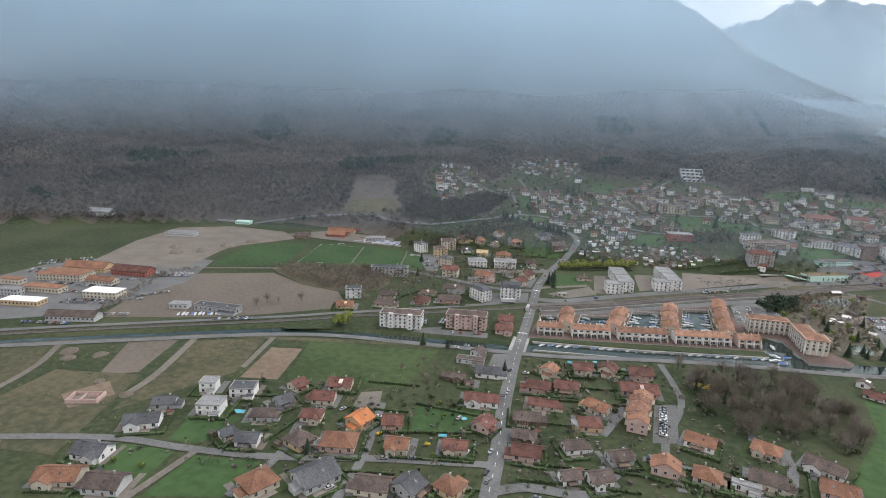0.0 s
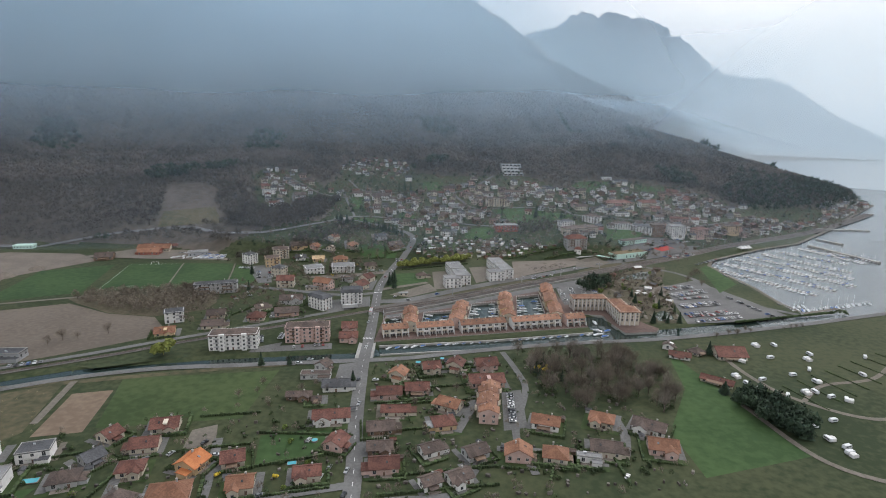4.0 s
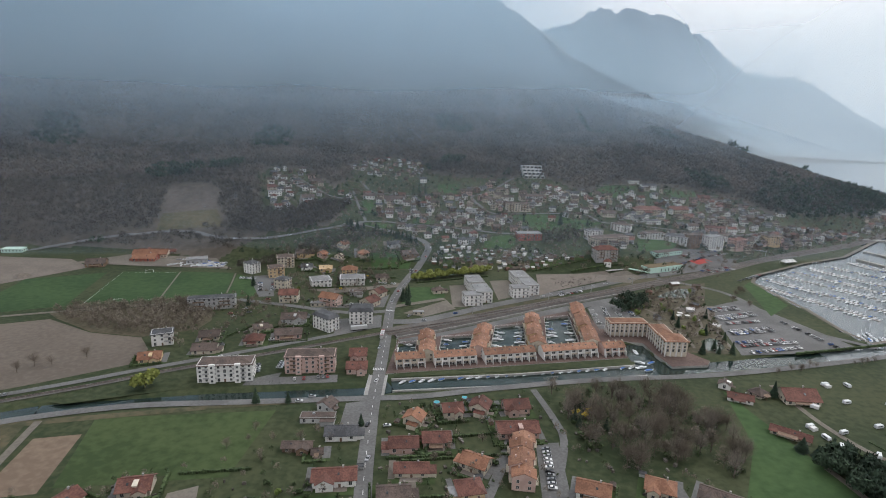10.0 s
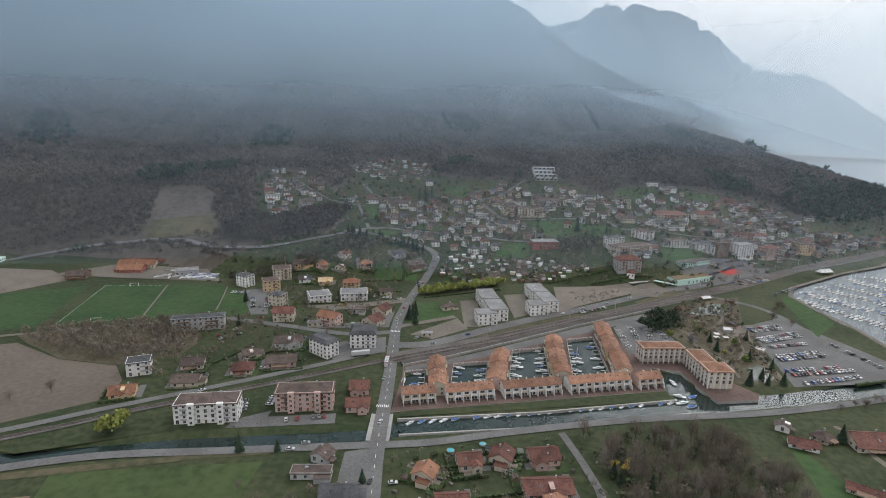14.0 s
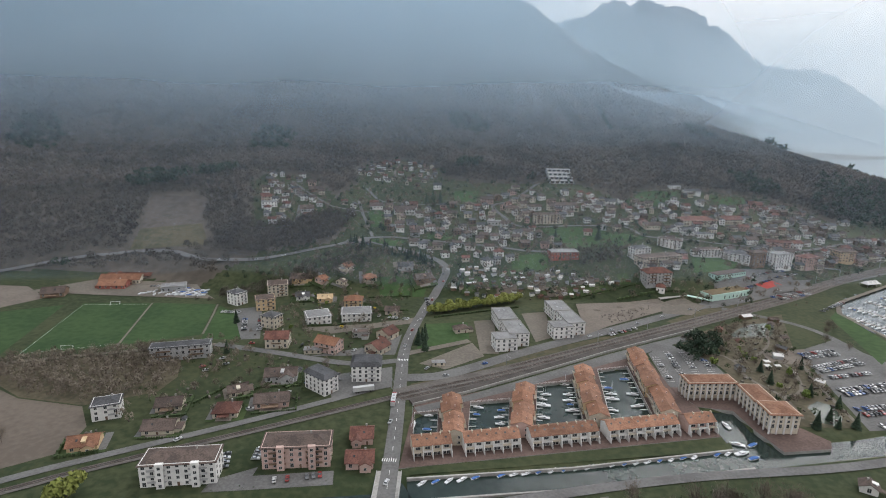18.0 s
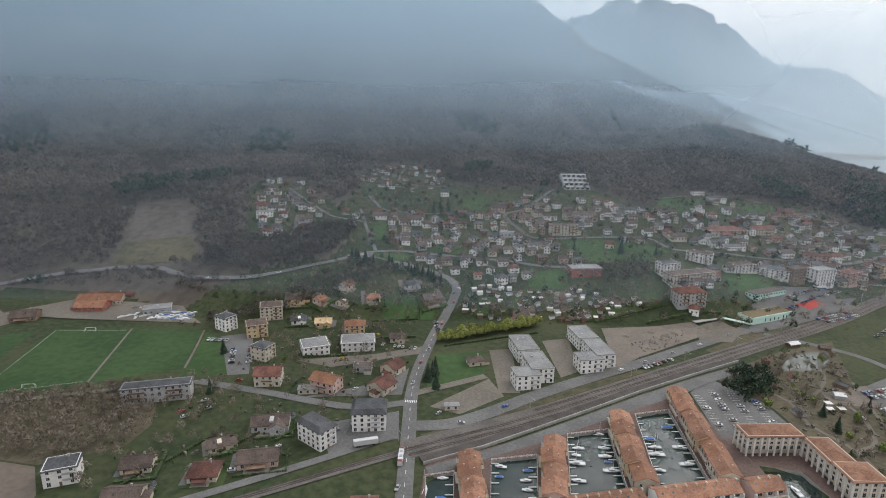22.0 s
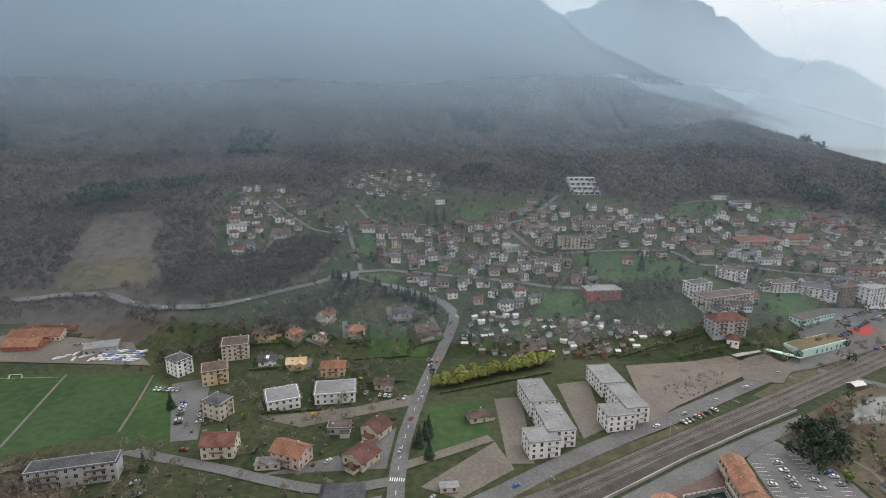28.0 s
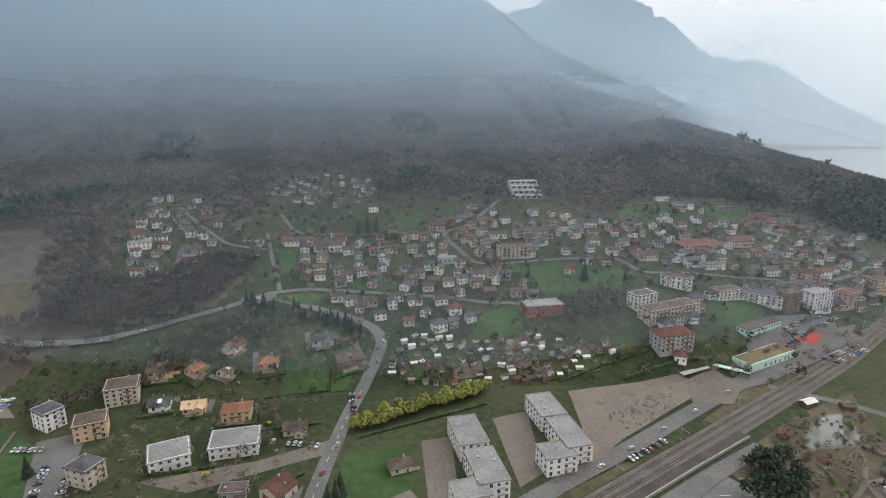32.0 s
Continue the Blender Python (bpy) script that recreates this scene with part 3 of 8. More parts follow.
def sheet(name, pts, material, label, category, lift=0.12, kind="structure"):
    """A field or yard: a thin sheet over the outline, following the ground."""
    bm = bmesh.new()
    vs = [bm.verts.new((x, y, 0)) for x, y in pts]
    bm.faces.new(vs)
    bmesh.ops.triangulate(bm, faces=bm.faces[:])
    if max(float(height(x, y)) for x, y in pts) > 0.5:
        for _ in range(4):
            bmesh.ops.subdivide_edges(bm, edges=[e for e in bm.edges if e.calc_length() > 14], cuts=1, use_grid_fill=False)
            bmesh.ops.triangulate(bm, faces=bm.faces[:])
    up = lift + 0.5 if max(float(height(x, y)) for x, y in pts) > 2.0 else lift
    for v in bm.verts:
        v.co.z = float(height(v.co.x, v.co.y)) + up
    bmesh.ops.recalc_face_normals(bm, faces=bm.faces[:])
    me = bpy.data.meshes.new(name)
    bm.to_mesh(me)
    bm.free()
    me.materials.append(material)
    return tagged(new(name, me), label, category, kind=kind)
MAIN_ROAD = [(-30, 90), (-38, 150), (-45, 205), (-49, 240), (-56, 284), (-61, 328), (-64, 358), (-67, 405), (-70, 444), (-74, 490), (-76, 515), (-76, 545), (-73, 583), (-67, 632),
             (-59, 664), (-56, 682), (-63, 696), (-79, 708), (-98, 717), (-114, 723), (-144, 732)]
CANAL_ROAD = [(-700, 60), (-368, 250), (-270, 306), (-240, 322), (-195, 338), (-141, 347), (-72, 358), (-37, 364), (7, 378), (74, 396), (162, 413), (270, 446), (357, 477), (460, 515)]
LOWER_ROAD = [(-74, 482), (-52, 486), (-31, 499), (1, 524), (38, 550), (78, 576), (128, 611), (192, 654), (271, 697), (380, 755), (560, 872), (760, 1050)]
NORTH_ROAD = [(-600, 140), (-400, 268), (-262, 351), (-220, 379), (-160, 417), (-118, 445), (-80, 472)]
RAIL_LINE = [(-620, 110), (-410, 252), (-250, 348), (-205, 378), (-140, 417), (-72, 459), (0, 500), (70, 546), (163, 607), (264, 674), (369, 752), (563, 876), (770, 1055)]
ROADS = [
    ("main_road", MAIN_ROAD, 8.0, "worn grey asphalt main road with dashed centre line", ASPHALT),
    ("canal_road", CANAL_ROAD, 6.0, "grey asphalt lane along the canal", ASPHALT),
    ("lower_road", LOWER_ROAD, 10.0, "grey asphalt road beside the railway", ASPHALT),
    ("north_lane", NORTH_ROAD, 5.0, "grey asphalt lane beside the railway", ASPHALT),
    ("side_street", [(-76, 507), (-110, 499), (-166, 511), (-211, 520)], 6.5, "grey asphalt side street", ASPHALT),
    ("field_lane", [(-211, 520), (-309, 486), (-440, 430), (-560, 380)], 4.0, "pale field lane", GRAVEL),
    ("side_street", [(-76, 517), (-55, 530), (-31, 545)], 6.0, "pale gravelly side street", GRAVEL),
    ("villa_street", [(-300, 155), (-235, 180), (-192, 187), (-150, 196), (-108, 211), (-50, 228)], 5.0, "grey villa street", ASPHALT),
    ("villa_street", [(-150, 166), (-147, 198), (-156, 238), (-151, 264)], 4.5, "grey villa street", ASPHALT),
    ("villa_street", [(-105, 170), (-109, 212), (-122, 262)], 4.5, "grey villa street", ASPHALT),
    ("villa_street", [(-189, 148), (-186, 186)], 4.0, "pale farm track between lawns", GRAVEL),
    ("villa_street", [(-1, 274), (7, 299), (13, 323)], 5.0, "grey lane between garden hedges", ASPHALT),
    ("villa_street", [(1, 224), (2, 231), (7, 241), (14, 263)], 4.5, "grey lane between garden hedges", ASPHALT),
    ("villa_street", [(-45, 209), (-31, 218), (-14, 220), (1, 224)], 6.0, "grey lane between garden hedges", ASPHALT),
    ("villa_street", [(82, 257), (87, 274), (87, 290)], 5.0, "grey lane between garden hedges", ASPHALT),
    ("grove_lane", [(31, 379), (38, 350), (41, 325), (33, 290), (30, 270), (36, 240)], 4.0, "grey lane beside a grove", ASPHALT),
    ("farm_track", [(-287, 300), (-267, 244), (-262, 216)], 5.0, "pale farm track across a meadow", GRAVEL),
    ("farm_track", [(-235, 318), (-224, 270)], 4.0, "pale farm track across a meadow", GRAVEL),
    ("farm_track", [(-364, 256), (-343, 221), (-333, 180)], 4.5, "pale farm track across a meadow", GRAVEL),
    ("hill_road", [(-560, 640), (-420, 690), (-345, 692), (-310, 680), (-278, 671), (-243, 674), (-219, 684), (-195, 700), (-172, 715), (-160, 726)], 6.5, "grey hillside road above the plain", ASPHALT),
    ("hill_road", [(-160, 726), (-145, 738), (-129, 745), (-108, 750), (-50, 746), (-5, 739), (21, 731), (60, 728)], 6.0, "grey village road on the slope", ASPHALT),
    ("village_lane", [(-283, 910), (-244, 859), (-213, 827), (-197, 818), (-150, 815)], 4.0, "pale village lane on the slope", ASPHALT),
    ("village_lane", [(-176, 900), (-156, 865), (-147, 858), (-100, 862), (-54, 867), (-6, 870)], 4.0, "pale village lane on the slope", ASPHALT),
    ("village_lane", [(-177, 850), (-161, 803), (-148, 768), (-140, 744)], 3.5, "pale village lane on the slope", ASPHALT),
    ("village_lane", [(-240, 812), (-231, 763), (-242, 742), (-275, 735)], 4.0, "pale village lane on the slope", ASPHALT),
    ("village_road", [(60, 960), (20, 890), (-6, 870), (-4, 851), (4, 833), (19, 803), (46, 799), (102, 808), (145, 809), (163, 784), (202, 788), (265, 785), (336, 795), (420, 850)], 5.0, "grey village road winding over the slope", ASPHALT),
    ("village_lane", [(180, 940), (240, 962), (302, 974), (365, 1000), (396, 992), (417, 969)], 3.5, "pale lane along the wood's edge", GRAVEL),
    ("village_lane", [(-154, 1061), (-151, 987), (-133, 972), (-85, 974)], 3.5, "pale village lane on the slope", GRAVEL),
    ("camp_path", [(166, 312), (180, 257), (215, 235)], 3.5, "pale gravel camp path", GRAVEL),
    ("harbour_lane", [(190, 640), (240, 600), (252, 545), (250, 515), (300, 470)], 6.0, "grey harbour lane", ASPHALT),
]
for n, l, w, lab, m in ROADS:
    road(n, l, w, lab, m)

ring = Form()
ring_z = float(height(-152, 729)) + 1.0
ring.prism([(-152 + 13 * math.cos(k * .35), 730 + 13 * math.sin(k * .35)) for k in range(18)], ring_z - 2.0, ring_z)
tagged(part("roundabout", ring, ASPHALT), "grey asphalt roundabout on the slope", "road", kind="structure")
isle = Form()
isle.prism([(-152 + 5 * math.cos(k * .45), 730 + 5 * math.sin(k * .45)) for k in range(14)], ring_z, ring_z + 0.4)
tagged(part("traffic_island", isle, PAVING), "round paved traffic island with a pale rim", "traffic island", kind="structure")

FIELDS = [
    ("ploughed_field", [(-424, 413), (-335, 458), (-288, 436), (-246, 431), (-230, 412), (-226, 390), (-267, 358), (-300, 335), (-384, 300)], TILLED, "brown ploughed field", "field"),
    ("sports_pitch", [(-359, 590), (-304, 597), (-279, 511), (-334, 489)], PITCH, "mown green football pitch with white lines", "pitch"),
    ("sports_pitch", [(-302, 598), (-249, 601), (-230, 536), (-277, 512)], PITCH, "mown green football pitch", "pitch"),
    ("lawn", [(-244, 598), (-212, 574), (-199, 531), (-226, 528)], LAWN, "green lawn beside the pitches", "lawn"),
    ("sports_pitch", [(-431, 553), (-372, 585), (-345, 488), (-411, 453)], PITCH, "mown green football pitch", "pitch"),
    ("green_field", [(-208, 324), (-116, 341), (-118, 282), (-190, 268)], MEADOW, "fresh green field", "field"),
    ("bare_field", [(-226, 303), (-205, 309), (-194, 264), (-217, 258)], SOIL, "bare brown field", "field"),
    ("bare_field", [(-322, 272), (-294, 289), (-279, 240), (-298, 228)], TILLED, "bare brown field", "field"),
    ("dry_field", [(-285, 290), (-240, 316), (-224, 262), (-255, 200), (-268, 240)], DRY, "dry rough meadow", "field"),
    ("lawn", [(-212, 212), (-185, 220), (-189, 193), (-206, 190)], LAWN, "lush green lawn", "lawn"),
    ("lawn", [(-185, 184), (-152, 191), (-152, 165), (-184, 153)], LAWN, "lush green lawn", "lawn"),
    ("lawn", [(-224, 179), (-196, 184), (-191, 159), (-220, 160)], LAWN, "lush green lawn", "lawn"),
    ("lawn", [(-102, 266), (-66, 276), (-60, 254), (-96, 240)], LAWN, "lush green lawn", "lawn"),
    ("gravel_yard", [(-139, 269), (-128, 275), (-121, 255), (-136, 252)], GRAVEL, "pale gravel yard", "yard"),
    ("lawn", [(150, 390), (163, 324), (176, 262), (115, 242), (113, 281), (140, 330)], LAWN, "green meadow beside the grove", "lawn"),
    ("camp_ground", [(160, 386), (329, 446), (380, 400), (230, 290), (176, 310)], GRASS, "worn camping meadow", "field"),
    ("car_park", [(206, 551), (246, 576), (268, 520), (285, 470), (239, 455), (188, 446)], ASPHALT, "grey car park full of cars", "car park"),
    ("harbour_lawn", [(274, 626), (290, 644), (286, 566), (254, 534)], LAWN, "green harbour lawn", "lawn"),
    ("car_park", [(94, 486), (96, 536), (104, 545), (116, 556), (136, 528), (140, 487)], ASPHALT, "grey car park beside the railway", "car park"),
    ("park", [(118, 560), (186, 606), (236, 630), (208, 560), (184, 448), (150, 447), (142, 490), (139, 520), (132, 535)], SCRUB, "brown-green miniature park grounds", "park"),
    ("building_site", [(62, 636), (138, 652), (150, 640), (132, 624), (78, 584), (52, 560), (60, 597)], SITE, "bare earth building site", "building site"),
    ("courtyard", [(-28, 586), (-12, 590), (-10, 525), (-23, 524)], GRAVEL, "grey gravel courtyard", "yard"),
    ("courtyard", [(12, 607), (33, 614), (31, 558), (18, 548)], GRAVEL, "grey gravel courtyard", "yard"),
    ("lawn", [(-66, 575), (-33, 583), (-31, 548), (-68, 527)], LAWN, "green lawn", "lawn"),
    ("waste_ground", [(-29, 542), (-20, 520), (-46, 497), (-64, 504)], GRAVEL, "bare gravel waste ground", "yard"),
    ("boat_yard", [(-429, 613), (-356, 611), (-256, 613), (-285, 640), (-387, 660)], GRAVEL, "pale gravel boat yard", "yard"),
    ("station_square", [(150, 628), (185, 660), (290, 720), (320, 735), (275, 690), (190, 642)], ASPHALT, "grey asphalt square beside the railway", "square"),
    ("gravel_square", [(137, 645), (163, 657), (178, 645), (156, 618), (133, 620)], GRAVEL, "pale gravel square before the canopy", "square"),
    ("asphalt_yard", [(192, 656), (236, 684), (290, 715), (300, 735), (240, 722), (204, 696)], ASPHALT, "grey asphalt yard round the green hall", "yard"),
    ("lawn", [(-120, 662), (-92, 672), (-85, 640), (-112, 632)], LAWN, "green garden lawn", "lawn"),
    ("lawn", [(-88, 672), (-70, 676), (-74, 640), (-84, 638)], LAWN, "green garden lawn", "lawn"),
    ("scrub_land", [(-345, 470), (-250, 503), (-225, 500), (-212, 470), (-214, 450), (-246, 432), (-288, 437), (-330, 459)], SCRUB, "brown scrubby waste land", "scrub"),
    ("car_park", [(26, 321), (38, 323), (37, 281), (24, 277)], ASPHALT, "grey car park beside the pink terrace", "car park"),
    ("gravel_ground", [(180, 548), (214, 556), (204, 528), (176, 530)], SITE, "bare gravelly park ground", "yard"),
    ("rail_verge", [(-66, 475), (-32, 494), (0, 518), (36, 543), (75, 566), (82, 566), (36, 535), (0, 511), (-32, 490), (-66, 469)], DRY, "yellow-green railway verge", "verge"),
    ("rail_verge", [(130, 602), (178, 640), (240, 676), (300, 716), (302, 710), (240, 667), (178, 627), (134, 598)], DRY, "yellow-green railway verge", "verge"),
    ("marina_lane", [(-61, 447), (-32, 463), (-4, 482), (28, 504), (65, 530), (107, 557), (146, 580), (150, 573), (110, 548), (92, 534), (60, 514), (28, 493), (-4, 472), (-32, 456), (-58, 441)], ASPHALT, "dark grey service lane behind the marina", "yard"),
    ("hill_meadow", [(42, 793), (92, 802), (162, 780), (126, 748), (73, 740)], LAWN, "green hillside meadow", "meadow"),
    ("hill_meadow", [(8, 714), (48, 728), (42, 688), (8, 688)], LAWN, "green hillside meadow", "meadow"),
    ("hill_meadow", [(163, 895), (202, 946), (252, 956), (224, 893)], LAWN, "green hillside meadow at the wood's edge", "meadow"),
    ("hill_meadow", [(298, 967), (362, 992), (337, 934), (298, 917)], LAWN, "green hillside meadow at the wood's edge", "meadow"),
    ("hill_meadow", [(196, 736), (253, 747), (228, 714), (186, 700)], LAWN, "green meadow below the village", "meadow"),
    ("hill_meadow", [(-158, 816), (-138, 827), (-130, 778), (-146, 770)], LAWN, "green sloping paddock", "meadow"),
    ("hill_meadow", [(-83, 770), (-31, 780), (-33, 752), (-81, 751)], LAWN, "green village lawn", "meadow"),
    ("hill_meadow", [(-61, 915), (-26, 918), (-29, 877), (-56, 877)], LAWN, "green sloping paddock", "meadow"),
    ("hill_meadow", [(-145, 729), (-133, 739), (-102, 743), (-111, 724)], LAWN, "green wedge of lawn beside the roundabout", "meadow"),
    ("rough_slope", [(-384, 698), (-300, 698), (-331, 749), (-395, 737)], DRY, "rough grassy slope below the quarry", "meadow"),
    ("dry_field", [(-388, 231), (-368, 250), (-345, 225), (-333, 194), (-300, 175), (-350, 140), (-420, 180)], DRY, "dry rough meadow", "field"),
    ("dry_field", [(-328, 224), (-274, 238), (-262, 205), (-245, 160), (-300, 150), (-325, 190)], DRY, "dry rough meadow with worn patches", "field"),
    ("soil_heap_ground", [(-296, 203), (-285, 225), (-268, 214), (-278, 193)], SOIL, "reddish bare ground with a foundation", "building site"),
    ("asphalt_yard", [(-143, 402), (-128, 404), (-128, 380), (-92, 387), (-90, 377), (-128, 370), (-146, 367)], ASPHALT, "grey parking yard of the apartment blocks", "yard"),
    ("asphalt_yard", [(-79, 352), (-66, 357), (-62, 317), (-77, 324)], ASPHALT, "grey empty car park", "yard"),
    ("grass_dike", [(-57, 393.5), (106, 427), (105, 421), (-56, 387)], GRASS, "grassy dike along the canal", "verge"),
    ("asphalt_yard", [(-122, 480), (-81, 497), (-77, 470), (-110, 453)], ASPHALT, "grey yard between white blocks", "yard"),
    ("asphalt_yard", [(-141, 507), (-82, 516), (-82, 552), (-97, 530)], ASPHALT, "grey yard of the village square", "yard"),
    ("asphalt_yard", [(-229, 590), (-208, 600), (-184, 533), (-197, 530)], ASPHALT, "grey parking yard of the apartment blocks", "yard"),
    ("asphalt_yard", [(-161, 556), (-109, 571), (-76, 588), (-75, 576), (-134, 548)], GRAVEL, "pale gravel yard of the grey-roofed blocks", "yard"),
    ("dike_meadow", [(-500, 175), (-375, 252), (-275, 309), (-150, 344), (-70, 362), (-70, 358), (-150, 339), (-275, 303), (-375, 245), (-500, 168)], DRY, "worn verge along the canal", "verge"),
    ("rail_meadow", [(-245, 338), (-150, 400), (-80, 445), (-72, 425), (-100, 405), (-150, 372), (-235, 336)], GRASS, "grassy dike between canal and railway", "verge"),
    ("sports_court", [(244, 698), (265, 710), (275, 706), (255, 694)], COURT, "red rubber sports court", "court"),
    ("industrial_yard", [(-560, 400), (-470, 470), (-420, 470), (-390, 400), (-400, 300), (-470, 250), (-560, 270)], ASPHALT, "grey industrial yard", "yard"),
    ("gravel_works", [(-527, 405), (-567, 505), (-580, 588), (-523, 627), (-440, 628), (-400, 600), (-446, 529), (-428, 439), (-461, 431)], SITE, "pale gravel works ground", "yard"),
]
for k, (n, pts, m, lab, cat) in enumerate(FIELDS):
    sheet(n, pts, m, lab, cat, lift=0.4 if n == "marina_lane" else 0.03 + 0.003 * k)


# ---------------------------------------------------------------- houses
def window_mesh(w, h, name="window"):
    f = Form()
    f.box(0, 0.02, -h / 2 - 0.08, w + 0.16, 0.1, h + 0.16, m=1)
    f.box(-w / 4 - 0.01, -0.035, -h / 2, w / 2 - 0.05, 0.02, h, m=0)
    f.box(w / 4 + 0.01, -0.035, -h / 2, w / 2 - 0.05, 0.02, h, m=0)
    return f.mesh(name, [GLASS, FRAME])


WIN = window_mesh(1.3, 1.4)
WIN_TALL = window_mesh(1.5, 2.1)
WIN_WIDE = window_mesh(2.4, 1.4)
door_form = Form()
door_form.box(0, 0, 0, 1.1, 0.12, 2.1, m=0)
door_form.box(0, 0.03, 0, 1.3, 0.1, 2.2, m=1)
DOOR = door_form.mesh("door", [DOORW, FRAME])
LABELS = {"WHITE": "white-rendered", "CREAM": "cream-rendered", "OCHRE": "ochre-rendered", "PINK": "pink-rendered", "GREYW": "grey-rendered", "REDW": "red-painted",
          "MINT": "mint-clad", "WOODW": "brown timber", "METAL": "metal-clad"}
ROOF_LABEL = {"red_roof_tile": "dark red tiled roof", "orange_roof_tile": "orange tiled roof", "bright_orange_tile": "bright orange tiled roof", "brown_roof_tile": "brown tiled roof", "grey_roof_slate": "grey roof",
              "pale_flat_roof": "pale flat roof"}
WALL_LABEL = {"white_render": "white-rendered", "cream_render": "cream-rendered", "ochre_render": "ochre-rendered", "pink_render": "pink-rendered", "grey_render": "grey-rendered",
              "red_render": "red-painted", "mint_cladding": "mint-clad", "brown_timber": "brown timber", "grey_metal": "metal-clad"}


def roof_form(w, d, h, kind, pitch=0.5, over=0.75):
    """Roof plates over a w by d house with eaves at h; the ridge runs along w."""
    f, a, b = Form(), w / 2 + over, d / 2 + over
    top, low = h + d / 2 * pitch, h - over * pitch
    if kind == "g":
        f.slab((-a, -b, low), (a, -b, low), (a, 0, top + 0.2), (-a, 0, top + 0.2), 0.25)
        f.slab((a, b, low), (-a, b, low), (-a, 0, top + 0.2), (a, 0, top + 0.2), 0.25)
        f.box(0, 0, top + 0.1, 2 * a, 0.35, 0.2)
    elif kind in "hlm":
        k = 0.3 if kind == "l" else pitch
        cut = min(b, a * 0.9)
        top = h + b * k
        if kind == "m":
            top, cut = h + 1.9, 2.2
        r = a - cut
        s = 0 if kind != "m" else b - cut
        p = [(-a, -b, low), (a, -b, low), (a, b, low), (-a, b, low)]
        q = [(-r, -s, top), (r, -s, top), (r, s, top), (-r, s, top)]
        i = len(f.v)
        f.v.extend(p + q + [(x, y, z - 0.25) for x, y, z in p])
        for c in ((0, 1, 5, 4), (1, 2, 6, 5), (2, 3, 7, 6), (3, 0, 4, 7), (8, 9, 1, 0), (9, 10, 2, 1), (10, 11, 3, 2), (11, 8, 0, 3), (11, 10, 9, 8)):
            f.f.append(tuple(i + e for e in c)), f.m.append(0)
        if kind == "m":
            f.f.append((4, 5, 6, 7)), f.m.append(0)
    else:
        f.prism([(-a + .4, -b + .4), (a - .4, -b + .4), (a - .4, b - .4), (-a + .4, b - .4)], h, h + 0.3)
    return f, top


def far_windows(top, w, d, h, ns, r):
    """The windows of a distant house as one joined part."""
    f = Form()
    for nx, ny, long, out in ((0, -1, w, d / 2), (1, 0, d, w / 2), (-1, 0, d, w / 2)):
        if nx * math.sin(r) + ny * math.cos(r) > 0.3:
            continue
        n = max(2, int(long / 3.2))
        for st in range(ns):
            for k in range(n):
                u = (k + 0.5) / n * long - long / 2
                z = (st + 0.35) * h / ns
                if ny:
                    f.box(u, -out - 0.02, z, 1.25, 0.1, 1.4)
                else:
                    f.box(nx * (out + 0.02), u, z, 0.1, 1.25, 1.4)
    part("window_set", f, GLASS, top)["kind"] = "stuff"


